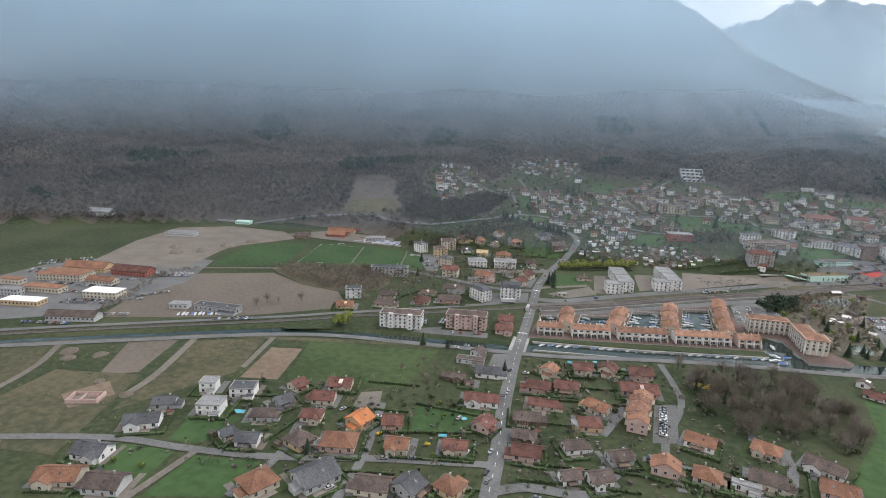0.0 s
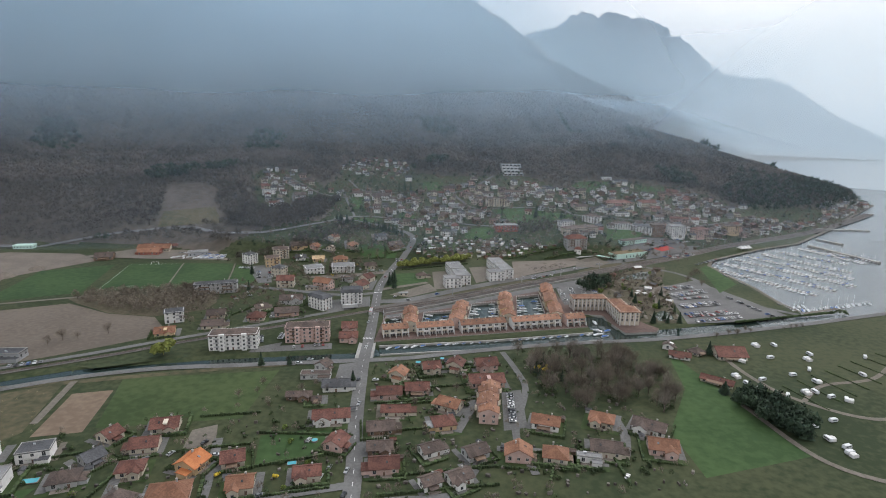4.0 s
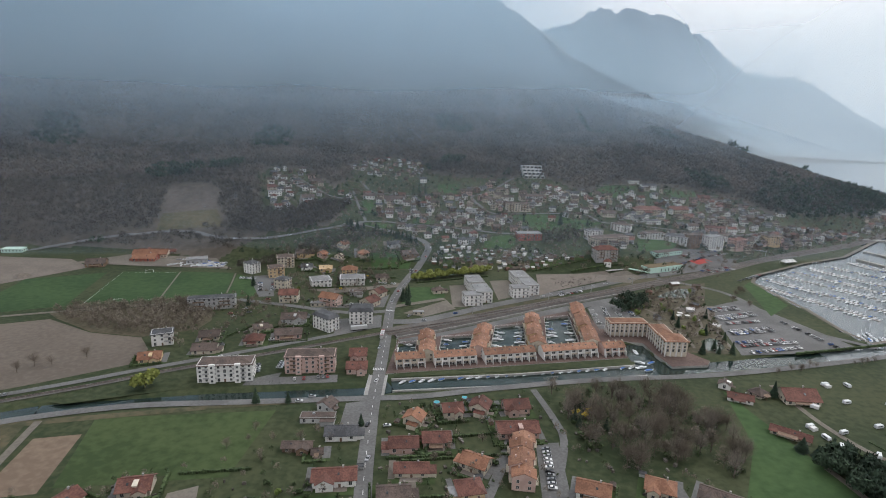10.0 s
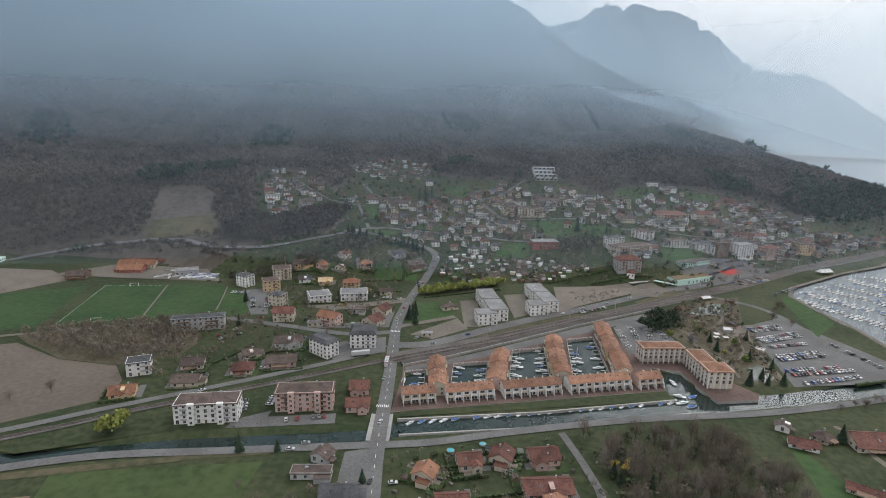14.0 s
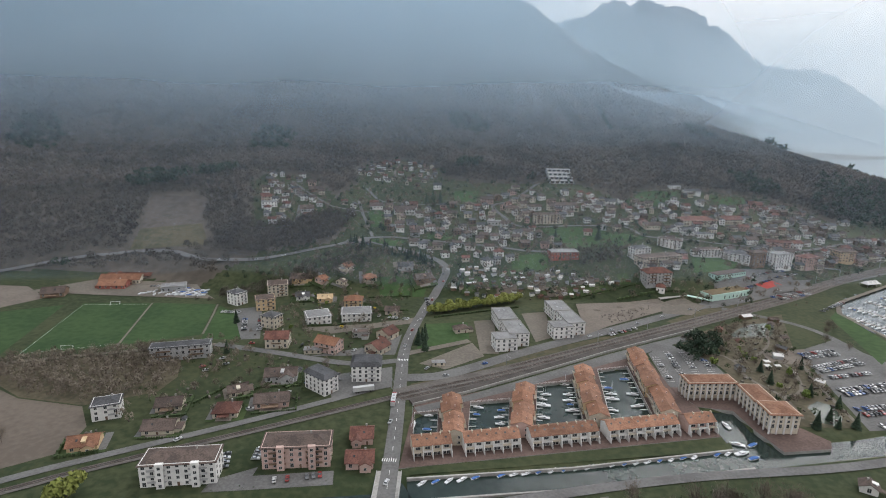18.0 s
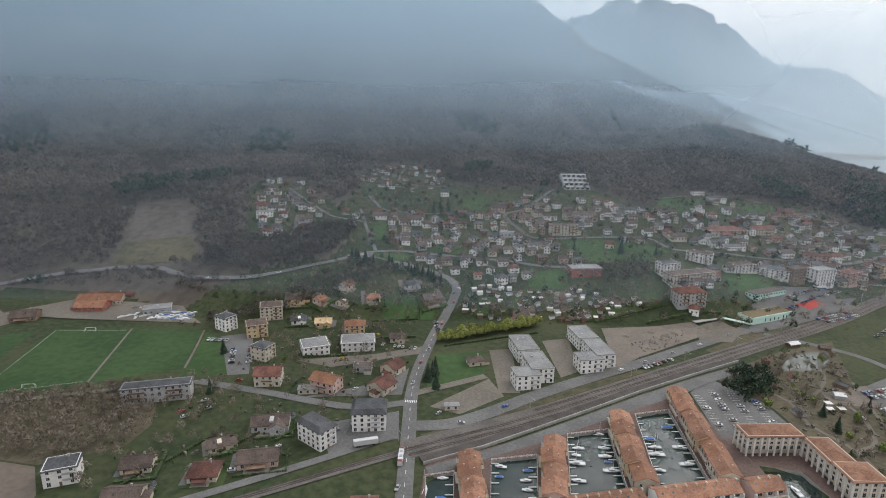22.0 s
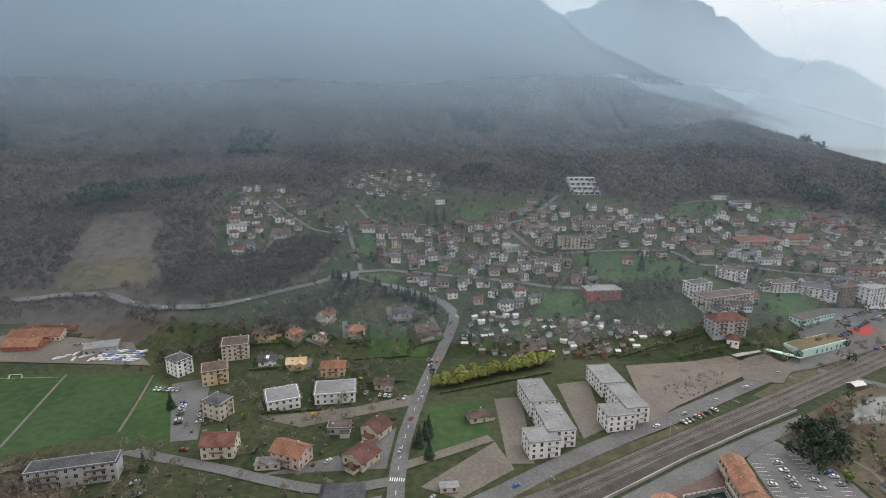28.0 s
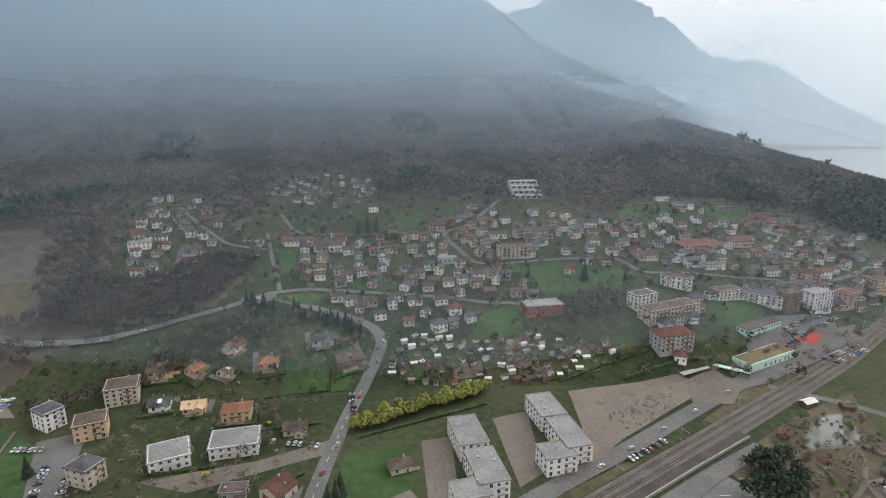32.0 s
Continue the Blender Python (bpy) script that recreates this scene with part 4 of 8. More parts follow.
def additions(top, rf, w, d, h, kind, wall, roof, k):
    """A cross wing, a garage or a porch, skylights and a dormer, different for each house."""
    hw, hd = w / 2, d / 2
    if kind == "f":
        q = Form()
        q.box(w * 0.3, -hd - 1.6, 0, w * 0.4, 3.2, 2.7)
        part("annexe", q, wall, top)
        q = Form()
        q.box(w * 0.3, -hd - 1.6, 2.7, w * 0.4 + 0.4, 3.5, 0.2)
        part("annexe_roof", q, roof, top)
        return
    if k % 3 == 0 and w > 9:
        a, o, s = w * 0.2, 2.6, (1 if k % 2 else -1) * w * 0.22
        zt = h + (a + 0.5) * 0.5
        q = Form()
        q.prism([(s - a, -hd - o), (s + a, -hd - o), (s + a, -hd + .1), (s - a, -hd + .1)], -0.3, h - 0.1)
        q.face([(s - a, -hd - o, h - 0.1), (s + a, -hd - o, h - 0.1), (s, -hd - o, zt - 0.3)])
        part("wing_wall", q, wall, top)
        q = Form()
        y0, y1 = -hd - o - 0.6, -hd + d * 0.35
        q.slab((s - a - .5, y1, h - .25), (s - a - .5, y0, h - .25), (s, y0, zt), (s, y1, zt), 0.2)
        q.slab((s + a + .5, y0, h - .25), (s + a + .5, y1, h - .25), (s, y1, zt), (s, y0, zt), 0.2)
        part("wing_roof", q, roof, top)
        part("window", WIN, None, top, at=pose(s, -hd - o, h * 0.45))
    elif k % 3 == 1:
        e = 1 if k % 2 else -1
        x0 = e * (hw + 1.9)
        q = Form()
        q.box(x0, -hd * 0.2, -0.3, 3.8, 5.6, 2.7)
        part("garage", q, wall, top)
        q = Form()
        q.slab((x0 - 2.1, -hd * 0.2 - 3.1, 2.45), (x0 + 2.1, -hd * 0.2 - 3.1, 2.45), (x0 + 2.1, -hd * 0.2 + 3.1, 3.0), (x0 - 2.1, -hd * 0.2 + 3.1, 3.0), 0.2)
        part("garage_roof", q, roof if k % 4 else FLAT, top)
    else:
        q = Form()
        q.slab((-w * .3, -hd - 2.6, 2.2), (w * .2, -hd - 2.6, 2.2), (w * .2, -hd + .1, 2.75), (-w * .3, -hd + .1, 2.75), 0.14)
        for u in (-w * .29, w * .19):
            q.box(u, -hd - 2.4, -0.3, 0.16, 0.16, 2.4)
        part("porch", q, roof if k % 2 else WOODW, top)
    if kind == "g":
        q = Form()
        for u in ((-.2,) if k % 2 else (.1,)):
            for v, z in ((0.45, 0.24),):
                y0, y1 = -hd * 0.62, -hd * 0.42
                q.slab((w * u - .45, y0, h + hd * .5 * .38 + .32), (w * u + .45, y0, h + hd * .5 * .38 + .32), (w * u + .45, y1, h + hd * .5 * .58 + .32), (w * u - .45, y1, h + hd * .5 * .58 + .32), 0.1)
        part("skylight", q, GLASS, rf)
        if k % 4 == 1:
            q = Form()
            q.box(w * .05, -hd * 0.55, h + .3, 1.7, hd * .55, hd * .5 * .62)
            q.slab((w * .05 - 1.1, -hd * 0.95, h + hd * .31 + .2), (w * .05 + 1.1, -hd * 0.95, h + hd * .31 + .2), (w * .05 + 1.1, -hd * 0.2, h + hd * .36 + .4), (w * .05 - 1.1, -hd * 0.2, h + hd * .36 + .4), 0.15)
            part("dormer", q, wall, rf)


def house(x, y, rot, w, d, h, kind, wall, roof, storeys=None, name="house", group="", base=None, detail=True, extra=()):
    z = float(height(x, y)) if base is None else base
    if detail and h < 6.5 and kind in "gh":
        h *= 0.84
    r = radians(rot)
    ns = storeys or max(1, int(h / 2.7))
    lab = WALL_LABEL[wall.name] + (" apartment block with " if name == "apartment_block" else " house with ") + ("a " + ROOF_LABEL.get(roof.name, "coloured flat roof"))
    cat = "apartment block" if name == "apartment_block" else "house"
    f = Form()
    hw, hd = w / 2, d / 2
    f.prism([(-hw, -hd), (hw, -hd), (hw, hd), (-hw, hd)], -3.0 if z > 0.5 else -0.3, h)
    form, ridge = roof_form(w, d, h, kind)
    if kind == "g":
        for s in (-1, 1):
            g1 = [(s * hw, -hd, h), (s * hw, hd, h), (s * hw, 0, h + d / 2 * 0.5)]
            f.face(g1 if s > 0 else g1[::-1])
    if detail:
        top = thing(name, pose(x, y, z, 0, 0, rot), lab, cat, group)
        part("wall", f, wall, top)
    else:
        top = tagged(part(name, f, wall), lab, cat, group)
        top.matrix_basis = pose(x, y, z, 0, 0, rot)
    rf = part("roof", form, roof, top)
    if kind in "ghl" and detail:
        c = Form()
        cx, cy = w * 0.2, d * 0.12
        c.box(cx, cy, ridge - 1.2, 0.7, 0.7, 1.9)
        c.box(cx, cy, ridge + 0.7, 0.9, 0.9, 0.12)
        part("chimney", c, CONCRETE, rf)
    if kind == "f" and detail:
        c = Form()
        for s in (-1, 1):
            c.box(0, s * (hd + 0.02), h + 0.3, w + 0.4, 0.25, 0.35)
            c.box(s * (hw + 0.02), 0, h + 0.3, 0.25, d - 0.1, 0.35)
        part("parapet", c, CONCRETE, rf)
        c = Form()
        for k in range(max(1, int(w * d / 110))):
            c.box(random.uniform(-hw, hw) * 0.7, random.uniform(-hd, hd) * 0.7, h + 0.3, random.uniform(0.6, 1.6), random.uniform(0.6, 1.2), random.uniform(0.4, 0.9))
        part("roof_vent", c, METAL, rf)
    sh = h / ns
    if detail and h < 6.5 and name == "house":
        additions(top, rf, w, d, h, kind, wall, roof, int(abs(x * 7 + y * 3)))
    if not detail:
        far_windows(top, w, d, h, ns, r)
        return top
    for nx, ny, long, out in ((0, -1, w, hd), (1, 0, d, hw), (-1, 0, d, hw), (0, 1, w, hd)):
        if nx * math.sin(r) + ny * math.cos(r) > 0.25:
            continue
        turn = math.degrees(math.atan2(nx, -ny))
        n = max(1, int(long / (4.0 if h < 6.5 else 3.5)))
        for st in range(ns):
            for k in range(n):
                u = (k + 0.5) / n * long - long / 2
                if st == 0 and k == n // 2 and ny == -1:
                    part("door", DOOR, None, top, at=pose(u, -out, 0.02, 0, 0, 0))
                    continue
                wm = WIN if (k + st) % 3 else WIN_TALL
                lx, ly = (u, -out) if ny == -1 else ((-u, out) if ny == 1 else (nx * out, u * nx))
                part("window", wm, None, top, at=pose(lx, ly, st * sh + sh * 0.55, 0, 0, turn))
    if name == "apartment_block" and detail and ns >= 3:
        for st in range(1, ns):
            for u in ((-.27, .27) if w > 20 else (0.2,)):
                b = Form()
                b.box(u * w, -hd - 0.6, st * sh - 0.1, w * 0.24, 1.2, 0.18)
                b.box(u * w, -hd - 1.17, st * sh + 0.08, w * 0.24, 0.06, 0.9)
                part("balcony", b, WOODW if wall is not WHITE else GREYW, top)
    elif detail and ns >= 2 and w > 8:
        b = Form()
        bw = w * 0.4
        b.box(0, -hd - 0.7, sh - 0.05, bw, 1.4, 0.15)
        part("balcony", b, CONCRETE, top)
        b = Form()
        b.box(0, -hd - 1.38, sh + 0.1, bw, 0.06, 0.95)
        for s in (-1, 1):
            b.box(s * bw / 2, -hd - 0.7, sh + 0.1, 0.06, 1.38, 0.95)
        part("balcony_railing", b, WOODW if wall is not WHITE else FRAME, top)
    return top


NEAR_VILLAS = [
    (-223, 239, 20, 9.2, 8.3, 6, 'f', WHITE, FLAT),
    (-201, 242, 20, 14.0, 9.8, 5.5, 'f', WHITE, SLATE),
    (-205, 220, 18, 13.0, 10.4, 6, 'f', WHITE, FLAT),
    (-232, 215, 25, 11.4, 9.1, 4.5, 'g', GREYW, SLATE),
    (-228, 196, 30, 16.8, 10.1, 5, 'g', WHITE, SLATE),
    (-228, 167, 10, 15.4, 10.8, 5, 'g', WHITE, SLATE),
    (-180, 202, 60, 6.4, 7.7, 4.5, 'g', WHITE, SLATE),
    (-167, 202, 15, 10.9, 8.7, 4.5, 'g', WHITE, SLATE),
    (-175, 224, 20, 11.6, 9.3, 4.5, 'h', GREYW, TILE_BROWN),
    (-173, 240, 60, 8.6, 9.5, 4.5, 'g', GREYW, SLATE),
]
NEAR_HOUSES = [
    (-176, 259, 70, 8.2, 9.8, 4.5, 'g', CREAM, TILE_RED),
    (-153, 270, 15, 13.1, 10.5, 4.5, 'g', CREAM, TILE_RED),
    (-154, 252, 15, 12.5, 10.0, 4.5, 'g', CREAM, TILE_RED),
    (-150, 233, 15, 11.0, 8.8, 4.5, 'h', CREAM, TILE_RED),
    (-124, 238, 75, 10.3, 11.3, 5, 'g', OCHRE, BRIGHT_TILE),
    (-107, 243, 20, 10.1, 10.1, 4.5, 'g', CREAM, TILE_RED),
    (-143, 210, 75, 10.6, 11.7, 5, 'h', OCHRE, TILE_BROWN),
    (-124, 216, 15, 16.7, 12.5, 5, 'h', PINK, TILE_ORANGE),
    (-96, 224, 12, 10.8, 9.7, 5, 'g', CREAM, TILE_ORANGE),
    (-69, 233, 12, 11.7, 8.2, 5, 'g', CREAM, TILE_RED),
]
NEAR_BOTTOM = [
    (-121, 189, 60, 17.2, 15.4, 5, 'g', GREYW, SLATE),
    (-225, 149, 20, 18.1, 10.9, 4.5, 'g', CREAM, TILE_ORANGE),
    (-202, 152, 15, 16.1, 11.3, 5, 'g', GREYW, TILE_BROWN),
    (-142, 176, 65, 13.6, 13.6, 5, 'h', CREAM, TILE_ORANGE),
    (-94, 192, 10, 14.7, 10.3, 5, 'g', CREAM, TILE_BROWN),
    (-79, 197, 75, 10.3, 12.3, 5, 'g', GREYW, SLATE),
    (-62, 203, 70, 9.7, 10.7, 5, 'h', OCHRE, TILE_ORANGE),
    (-61, 258, 75, 9.6, 9.6, 5, 'g', PINK, TILE_RED),
    (-69, 283, 10, 19.1, 9.6, 5, 'g', WHITE, TILE_RED),
    (-82, 302, 10, 4.8, 4.8, 3, 'g', CREAM, TILE_BROWN),
]
EAST_HOUSES = [
    (-38, 336, 75, 8.4, 10.1, 5, 'g', CREAM, TILE_ORANGE),
    (-18, 347, 15, 11.0, 9.9, 5, 'g', CREAM, TILE_RED),
    (-2, 352, 75, 9.7, 10.6, 5, 'g', CREAM, TILE_RED),
    (18, 354, 12, 13.8, 11.1, 5, 'g', PINK, TILE_RED),
    (-41, 311, 8, 14.0, 9.8, 5, 'g', PINK, TILE_RED),
    (-25, 317, 8, 13.7, 9.6, 5, 'g', PINK, TILE_RED),
    (17, 330, 8, 21.2, 11.7, 5, 'g', PINK, TILE_RED),
    (-5, 299, -25, 12.7, 10.1, 5, 'g', CREAM, TILE_ORANGE),
    (-8, 280, 15, 11.4, 10.3, 4.5, 'h', OCHRE, TILE_RED),
    (-41, 274, 10, 14.0, 9.8, 4, 'g', WOODW, TILE_BROWN),
]
SOUTH_EAST_HOUSES = [
    (-35, 241, 8, 13.4, 10.0, 5, 'g', PINK, TILE_RED),
    (-14, 255, 30, 10.1, 8.1, 4.5, 'g', WHITE, TILE_BROWN),
    (8, 254, 30, 11.0, 8.8, 4.5, 'g', GREYW, TILE_BROWN),
    (-13, 230, 30, 8.8, 7.1, 4.5, 'g', WHITE, TILE_BROWN),
    (0, 234, 30, 10.6, 8.5, 4.5, 'g', WHITE, TILE_BROWN),
    (29, 253, 85, 8.9, 12.4, 5.5, 'g', PINK, TILE_ORANGE),
    (47, 283, -15, 14.1, 9.9, 5, 'g', WHITE, TILE_ORANGE),
    (47, 253, 80, 9.5, 11.4, 5, 'h', CREAM, TILE_ORANGE),
    (78, 288, -20, 12.5, 10.0, 4.5, 'h', CREAM, TILE_ORANGE),
    (73, 260, -10, 14.5, 10.2, 5, 'g', CREAM, TILE_BROWN),
]
OUTER_HOUSES = [
    (63, 252, -10, 11.5, 3.5, 3.5, 'f', WHITE, FLAT),
    (102, 282, -30, 16.4, 9.8, 4.5, 'g', WHITE, TILE_BROWN),
    (102, 263, -10, 13.7, 11.0, 5, 'g', PINK, TILE_ORANGE),
    (-35, 292, 5, 15.4, 7.7, 4, 'g', CREAM, TILE_RED),
    (-39, 256, 8, 11.9, 8.3, 4, 'g', WOODW, TILE_BROWN),
    (191, 383, 0, 20.0, 16.0, 4, 'g', CREAM, TILE_RED),
    (153, 394, 60, 5.8, 6.9, 4, 'g', WHITE, TILE_BROWN),
    (155, 378, -20, 13.6, 6.8, 3.5, 'g', WHITE, TILE_RED),
    (164, 340, -35, 18.7, 6.5, 3, 'g', CREAM, TILE_RED),
    (170, 386, 30, 8.6, 8.6, 3, 'h', CREAM, TILE_BROWN),
]
CANAL_HOUSES = [
    (-88, 345, 70, 7.4, 8.9, 5, 'g', GREYW, TILE_BROWN),
    (-90, 333, 5, 18.4, 6.4, 3, 'f', GREYW, TILE_BROWN),
    (-74, 319, 8, 15.8, 9.5, 4.5, 'g', WHITE, SLATE),
    (-93, 306, 5, 14.1, 5.7, 3.5, 'g', WOODW, TILE_BROWN),
    (-81, 394, 8, 12.7, 10.2, 5, 'g', PINK, TILE_RED),
    (-84, 414, 8, 11.0, 11.0, 5, 'g', PINK, TILE_RED),
    (-219, 396, 20, 13.3, 10.6, 4, 'g', OCHRE, TILE_ORANGE),
    (-197, 435, 15, 13.3, 10.7, 4.5, 'g', CREAM, TILE_BROWN),
    (-190, 413, 10, 15.5, 10.9, 4, 'g', CREAM, TILE_BROWN),
    (-163, 432, 10, 12.9, 11.6, 4.5, 'h', CREAM, TILE_RED),
]
STATION_SIDE_HOUSES = [
    (-167, 454, 30, 10.1, 9.1, 4, 'g', CREAM, TILE_BROWN),
    (-142, 444, 15, 18.5, 11.1, 5, 'g', PINK, TILE_BROWN),
    (-147, 474, 12, 18.8, 11.3, 6, 'g', GREYW, TILE_BROWN),
    (-167, 524, 8, 15.8, 12.6, 7.5, 'g', CREAM, TILE_RED),
    (-129, 519, -18, 16.4, 11.5, 7.5, 'g', PINK, TILE_ORANGE),
    (-95, 521, 60, 12.8, 12.8, 6, 'g', CREAM, TILE_RED),
    (-92, 546, 60, 11.8, 11.8, 6, 'g', CREAM, TILE_RED),
    (-112, 546, 5, 11.9, 7.2, 4, 'f', GREYW, TILE_BROWN),
    (-96, 597, 5, 11.5, 9.2, 4.5, 'g', CREAM, TILE_BROWN),
    (-38, 563, 20, 10.6, 7.4, 4.5, 'h', CREAM, TILE_BROWN),
]
GARDEN_HOUSES = [
    (-180, 623, 15, 11.1, 9.9, 5, 'g', WHITE, SLATE),
    (-159, 620, 12, 12.4, 8.7, 5, 'g', OCHRE, OCHRE),
    (-132, 612, 10, 15.3, 10.7, 6.5, 'h', OCHRE, TILE_ORANGE),
    (-127, 660, 15, 12.1, 9.7, 4, 'h', CREAM, TILE_ORANGE),
    (-96, 681, 15, 14.4, 10.1, 4.5, 'g', GREYW, SLATE),
    (-77, 664, 25, 15.4, 12.3, 5, 'g', WOODW, TILE_BROWN),
    (-152, 672, 60, 10.3, 10.3, 4.5, 'g', CREAM, TILE_ORANGE),
    (-152, 651, 70, 6.0, 8.4, 4, 'g', CREAM, TILE_BROWN),
    (-191, 652, 10, 14.6, 11.7, 4.5, 'g', OCHRE, TILE_BROWN),
    (-171, 652, 65, 8.6, 8.6, 5, 'g', PINK, TILE_ORANGE),
]
BOATYARD_BUILDINGS = [
    (-361, 635, 8, 23.7, 14.2, 5, 'g', REDW, TILE_ORANGE),
    (-360, 658, 8, 39.5, 7.9, 4, 'g', GREYW, TILE_RED),
    (-303, 633, 25, 21.1, 12.7, 5, 'f', METAL, FLAT),
    (-398, 608, 20, 17.8, 14.2, 5, 'g', WOODW, TILE_BROWN),
    (-309, 347, 6, 38.0, 9.5, 5, 'f', METAL, SLATE),
]
INDUSTRIAL_BUILDINGS = [
    (-500, 364, 15, 43.2, 21.6, 6, 'f', CREAM, TILE_ORANGE),
    (-480, 329, 10, 35.7, 10.7, 5, 'f', CREAM, TILE_ORANGE),
    (-527, 333, 10, 21.9, 8.8, 5, 'f', CREAM, TILE_ORANGE),
    (-496, 311, 10, 19.3, 7.7, 6, 'f', GREYW, FLAT),
    (-541, 553, 10, 37.5, 15.0, 5, 'f', GREYW, FLAT),
    (-522, 650, 10, 21.1, 10.5, 4, 'f', MINT, MINT),
    (-363, 650, 10, 35.8, 14.3, 5, 'g', CREAM, TILE_ORANGE),
    (-139, 514, 10, 11.9, 6.0, 3, 'f', CREAM, FLAT),
    (-51, 503, 10, 8.4, 4.2, 2.5, 'f', CREAM, FLAT),
    (-706, 578, 10, 33.9, 13.6, 5, 'g', GREYW, FLAT),
]
APARTMENT_BLOCKS = [
    (-159, 377, 11, 32.4, 13, 11.5, 'l', WHITE, TILE_BROWN, 4),
    (-111, 394, 9, 31.4, 13, 11.5, 'l', PINK, TILE_BROWN, 4),
    (-226, 424, 25, 13.7, 10.9, 9, 'l', WHITE, SLATE, 3),
    (-119, 464, 55, 10.6, 18.1, 11, 'm', WHITE, SLATE, 4),
    (-95, 482, 8, 18.0, 14.4, 11, 'm', WHITE, SLATE, 4),
    (-224, 498, 18, 37.2, 9.3, 10, 'l', GREYW, SLATE, 3),
    (-152, 572, 25, 18.4, 16.6, 7, 'l', WHITE, FLAT, 2),
    (-123, 582, 12, 23.5, 16.5, 7, 'l', WHITE, FLAT, 2),
    (-232, 606, 60, 10.8, 12.9, 11, 'l', WHITE, SLATE, 4),
    (-204, 597, 25, 15.3, 13.8, 10, 'l', OCHRE, TILE_BROWN, 3),
    (-184, 558, 70, 10.6, 12.8, 10, 'l', CREAM, SLATE, 3),
    (-206, 633, 20, 17.5, 15.7, 11, 'l', CREAM, TILE_BROWN, 4),
]
TOWN_BLOCKS = [
    (154, 710, 22, 46.2, 13.9, 9, 'l', CREAM, TILE_BROWN, 3),
    (139, 724, 22, 19.1, 11.5, 11, 'l', WHITE, SLATE, 4),
    (142, 675, 12, 25, 13, 12, 'h', GREYW, TILE_RED, 4),
    (288, 742, 20, 21.2, 12.7, 15, 'f', WHITE, FLAT, 5),
    (260, 734, 20, 15.8, 9.5, 15, 'l', WOODW, TILE_BROWN, 5),
    (327, 761, 30, 20.5, 12.3, 12, 'l', PINK, TILE_RED, 4),
    (61, 717, 10, 28.6, 14.3, 7, 'f', REDW, FLAT, 2),
    (54, 812, 5, 30.3, 9.1, 11, 'l', CREAM, TILE_BROWN, 4),
    (181, 760, -25, 24.4, 9.8, 9, 'l', WHITE, TILE_BROWN, 3),
    (243, 742, -25, 27.8, 13.9, 8, 'l', WHITE, SLATE, 3),
    (216, 746, 15, 22.6, 11.3, 8, 'l', WHITE, TILE_BROWN, 3),
    (310, 790, -10, 24.0, 7.2, 9, 'g', PINK, TILE_RED, 3),
    (390, 803, 10, 18.3, 14.7, 12, 'l', OCHRE, TILE_BROWN, 4),
    (239, 846, 10, 42.8, 21.4, 6, 'l', CREAM, TILE_RED, 2),
]
HILL_HOUSES_14 = [
    (-275, 805, 20, 21.2, 12.7, 7, 'f', WHITE, FLAT),
    (-218, 760, 20, 14.7, 11.8, 5, 'g', CREAM, TILE_ORANGE),
    (-227, 797, 20, 17.8, 14.2, 5, 'g', GREYW, TILE_BROWN),
    (-236, 867, 20, 20.5, 12.3, 5, 'g', WOODW, TILE_BROWN),
    (-151, 832, 10, 18.7, 13.1, 5, 'g', PINK, TILE_ORANGE),
    (-113, 769, 10, 10.3, 8.2, 6, 'g', PINK, TILE_BROWN),
    (-94, 735, 10, 11.1, 8.9, 6, 'g', PINK, TILE_RED),
    (-68, 729, 10, 12.1, 9.7, 6, 'g', CREAM, TILE_BROWN),
    (-34, 731, 10, 12.4, 8.7, 6, 'g', WHITE, TILE_BROWN),
    (-14, 731, 10, 11.7, 8.2, 6, 'g', PINK, TILE_RED),
]
HILL_HOUSES_15 = [
    (-116, 827, 10, 29.7, 14.8, 7, 'g', PINK, TILE_RED),
    (-83, 929, 5, 12.7, 10.1, 7, 'g', WHITE, SLATE),
    (-15, 877, 5, 18.9, 11.3, 7, 'g', PINK, TILE_BROWN),
    (-58, 826, 8, 14.3, 10.0, 6, 'g', CREAM, TILE_BROWN),
    (-7, 805, 8, 18.8, 9.4, 6, 'f', GREYW, FLAT),
    (-24, 753, 8, 10.2, 8.2, 6, 'g', CREAM, TILE_RED),
    (16, 849, 8, 20.1, 12.1, 6, 'h', CREAM, TILE_ORANGE),
    (44, 853, 5, 18.9, 9.4, 6, 'g', PINK, TILE_RED),
    (82, 855, 5, 30.8, 12.3, 8, 'g', PINK, TILE_BROWN),
    (29, 775, -20, 14.0, 9.8, 6, 'g', CREAM, TILE_RED),
]
HILL_HOUSES_16 = [
    (45, 741, 5, 10.3, 8.3, 6, 'g', PINK, TILE_RED),
    (97, 780, -10, 10.5, 9.4, 6, 'g', CREAM, TILE_RED),
    (143, 881, -20, 14.2, 11.3, 7, 'g', WHITE, SLATE),
    (146, 819, 10, 11.5, 9.2, 6, 'g', WHITE, TILE_RED),
    (176, 813, 10, 21.1, 12.7, 6, 'g', CREAM, TILE_RED),
    (228, 901, 10, 16.2, 11.3, 7, 'f', WHITE, FLAT),
    (271, 955, 10, 27.7, 11.1, 6, 'g', WHITE, SLATE),
    (252, 970, 5, 19.3, 7.7, 5, 'f', WHITE, FLAT),
    (268, 914, 10, 10.7, 9.7, 7, 'g', WHITE, SLATE),
    (214, 805, 10, 16.0, 11.2, 7, 'g', WHITE, SLATE),
]
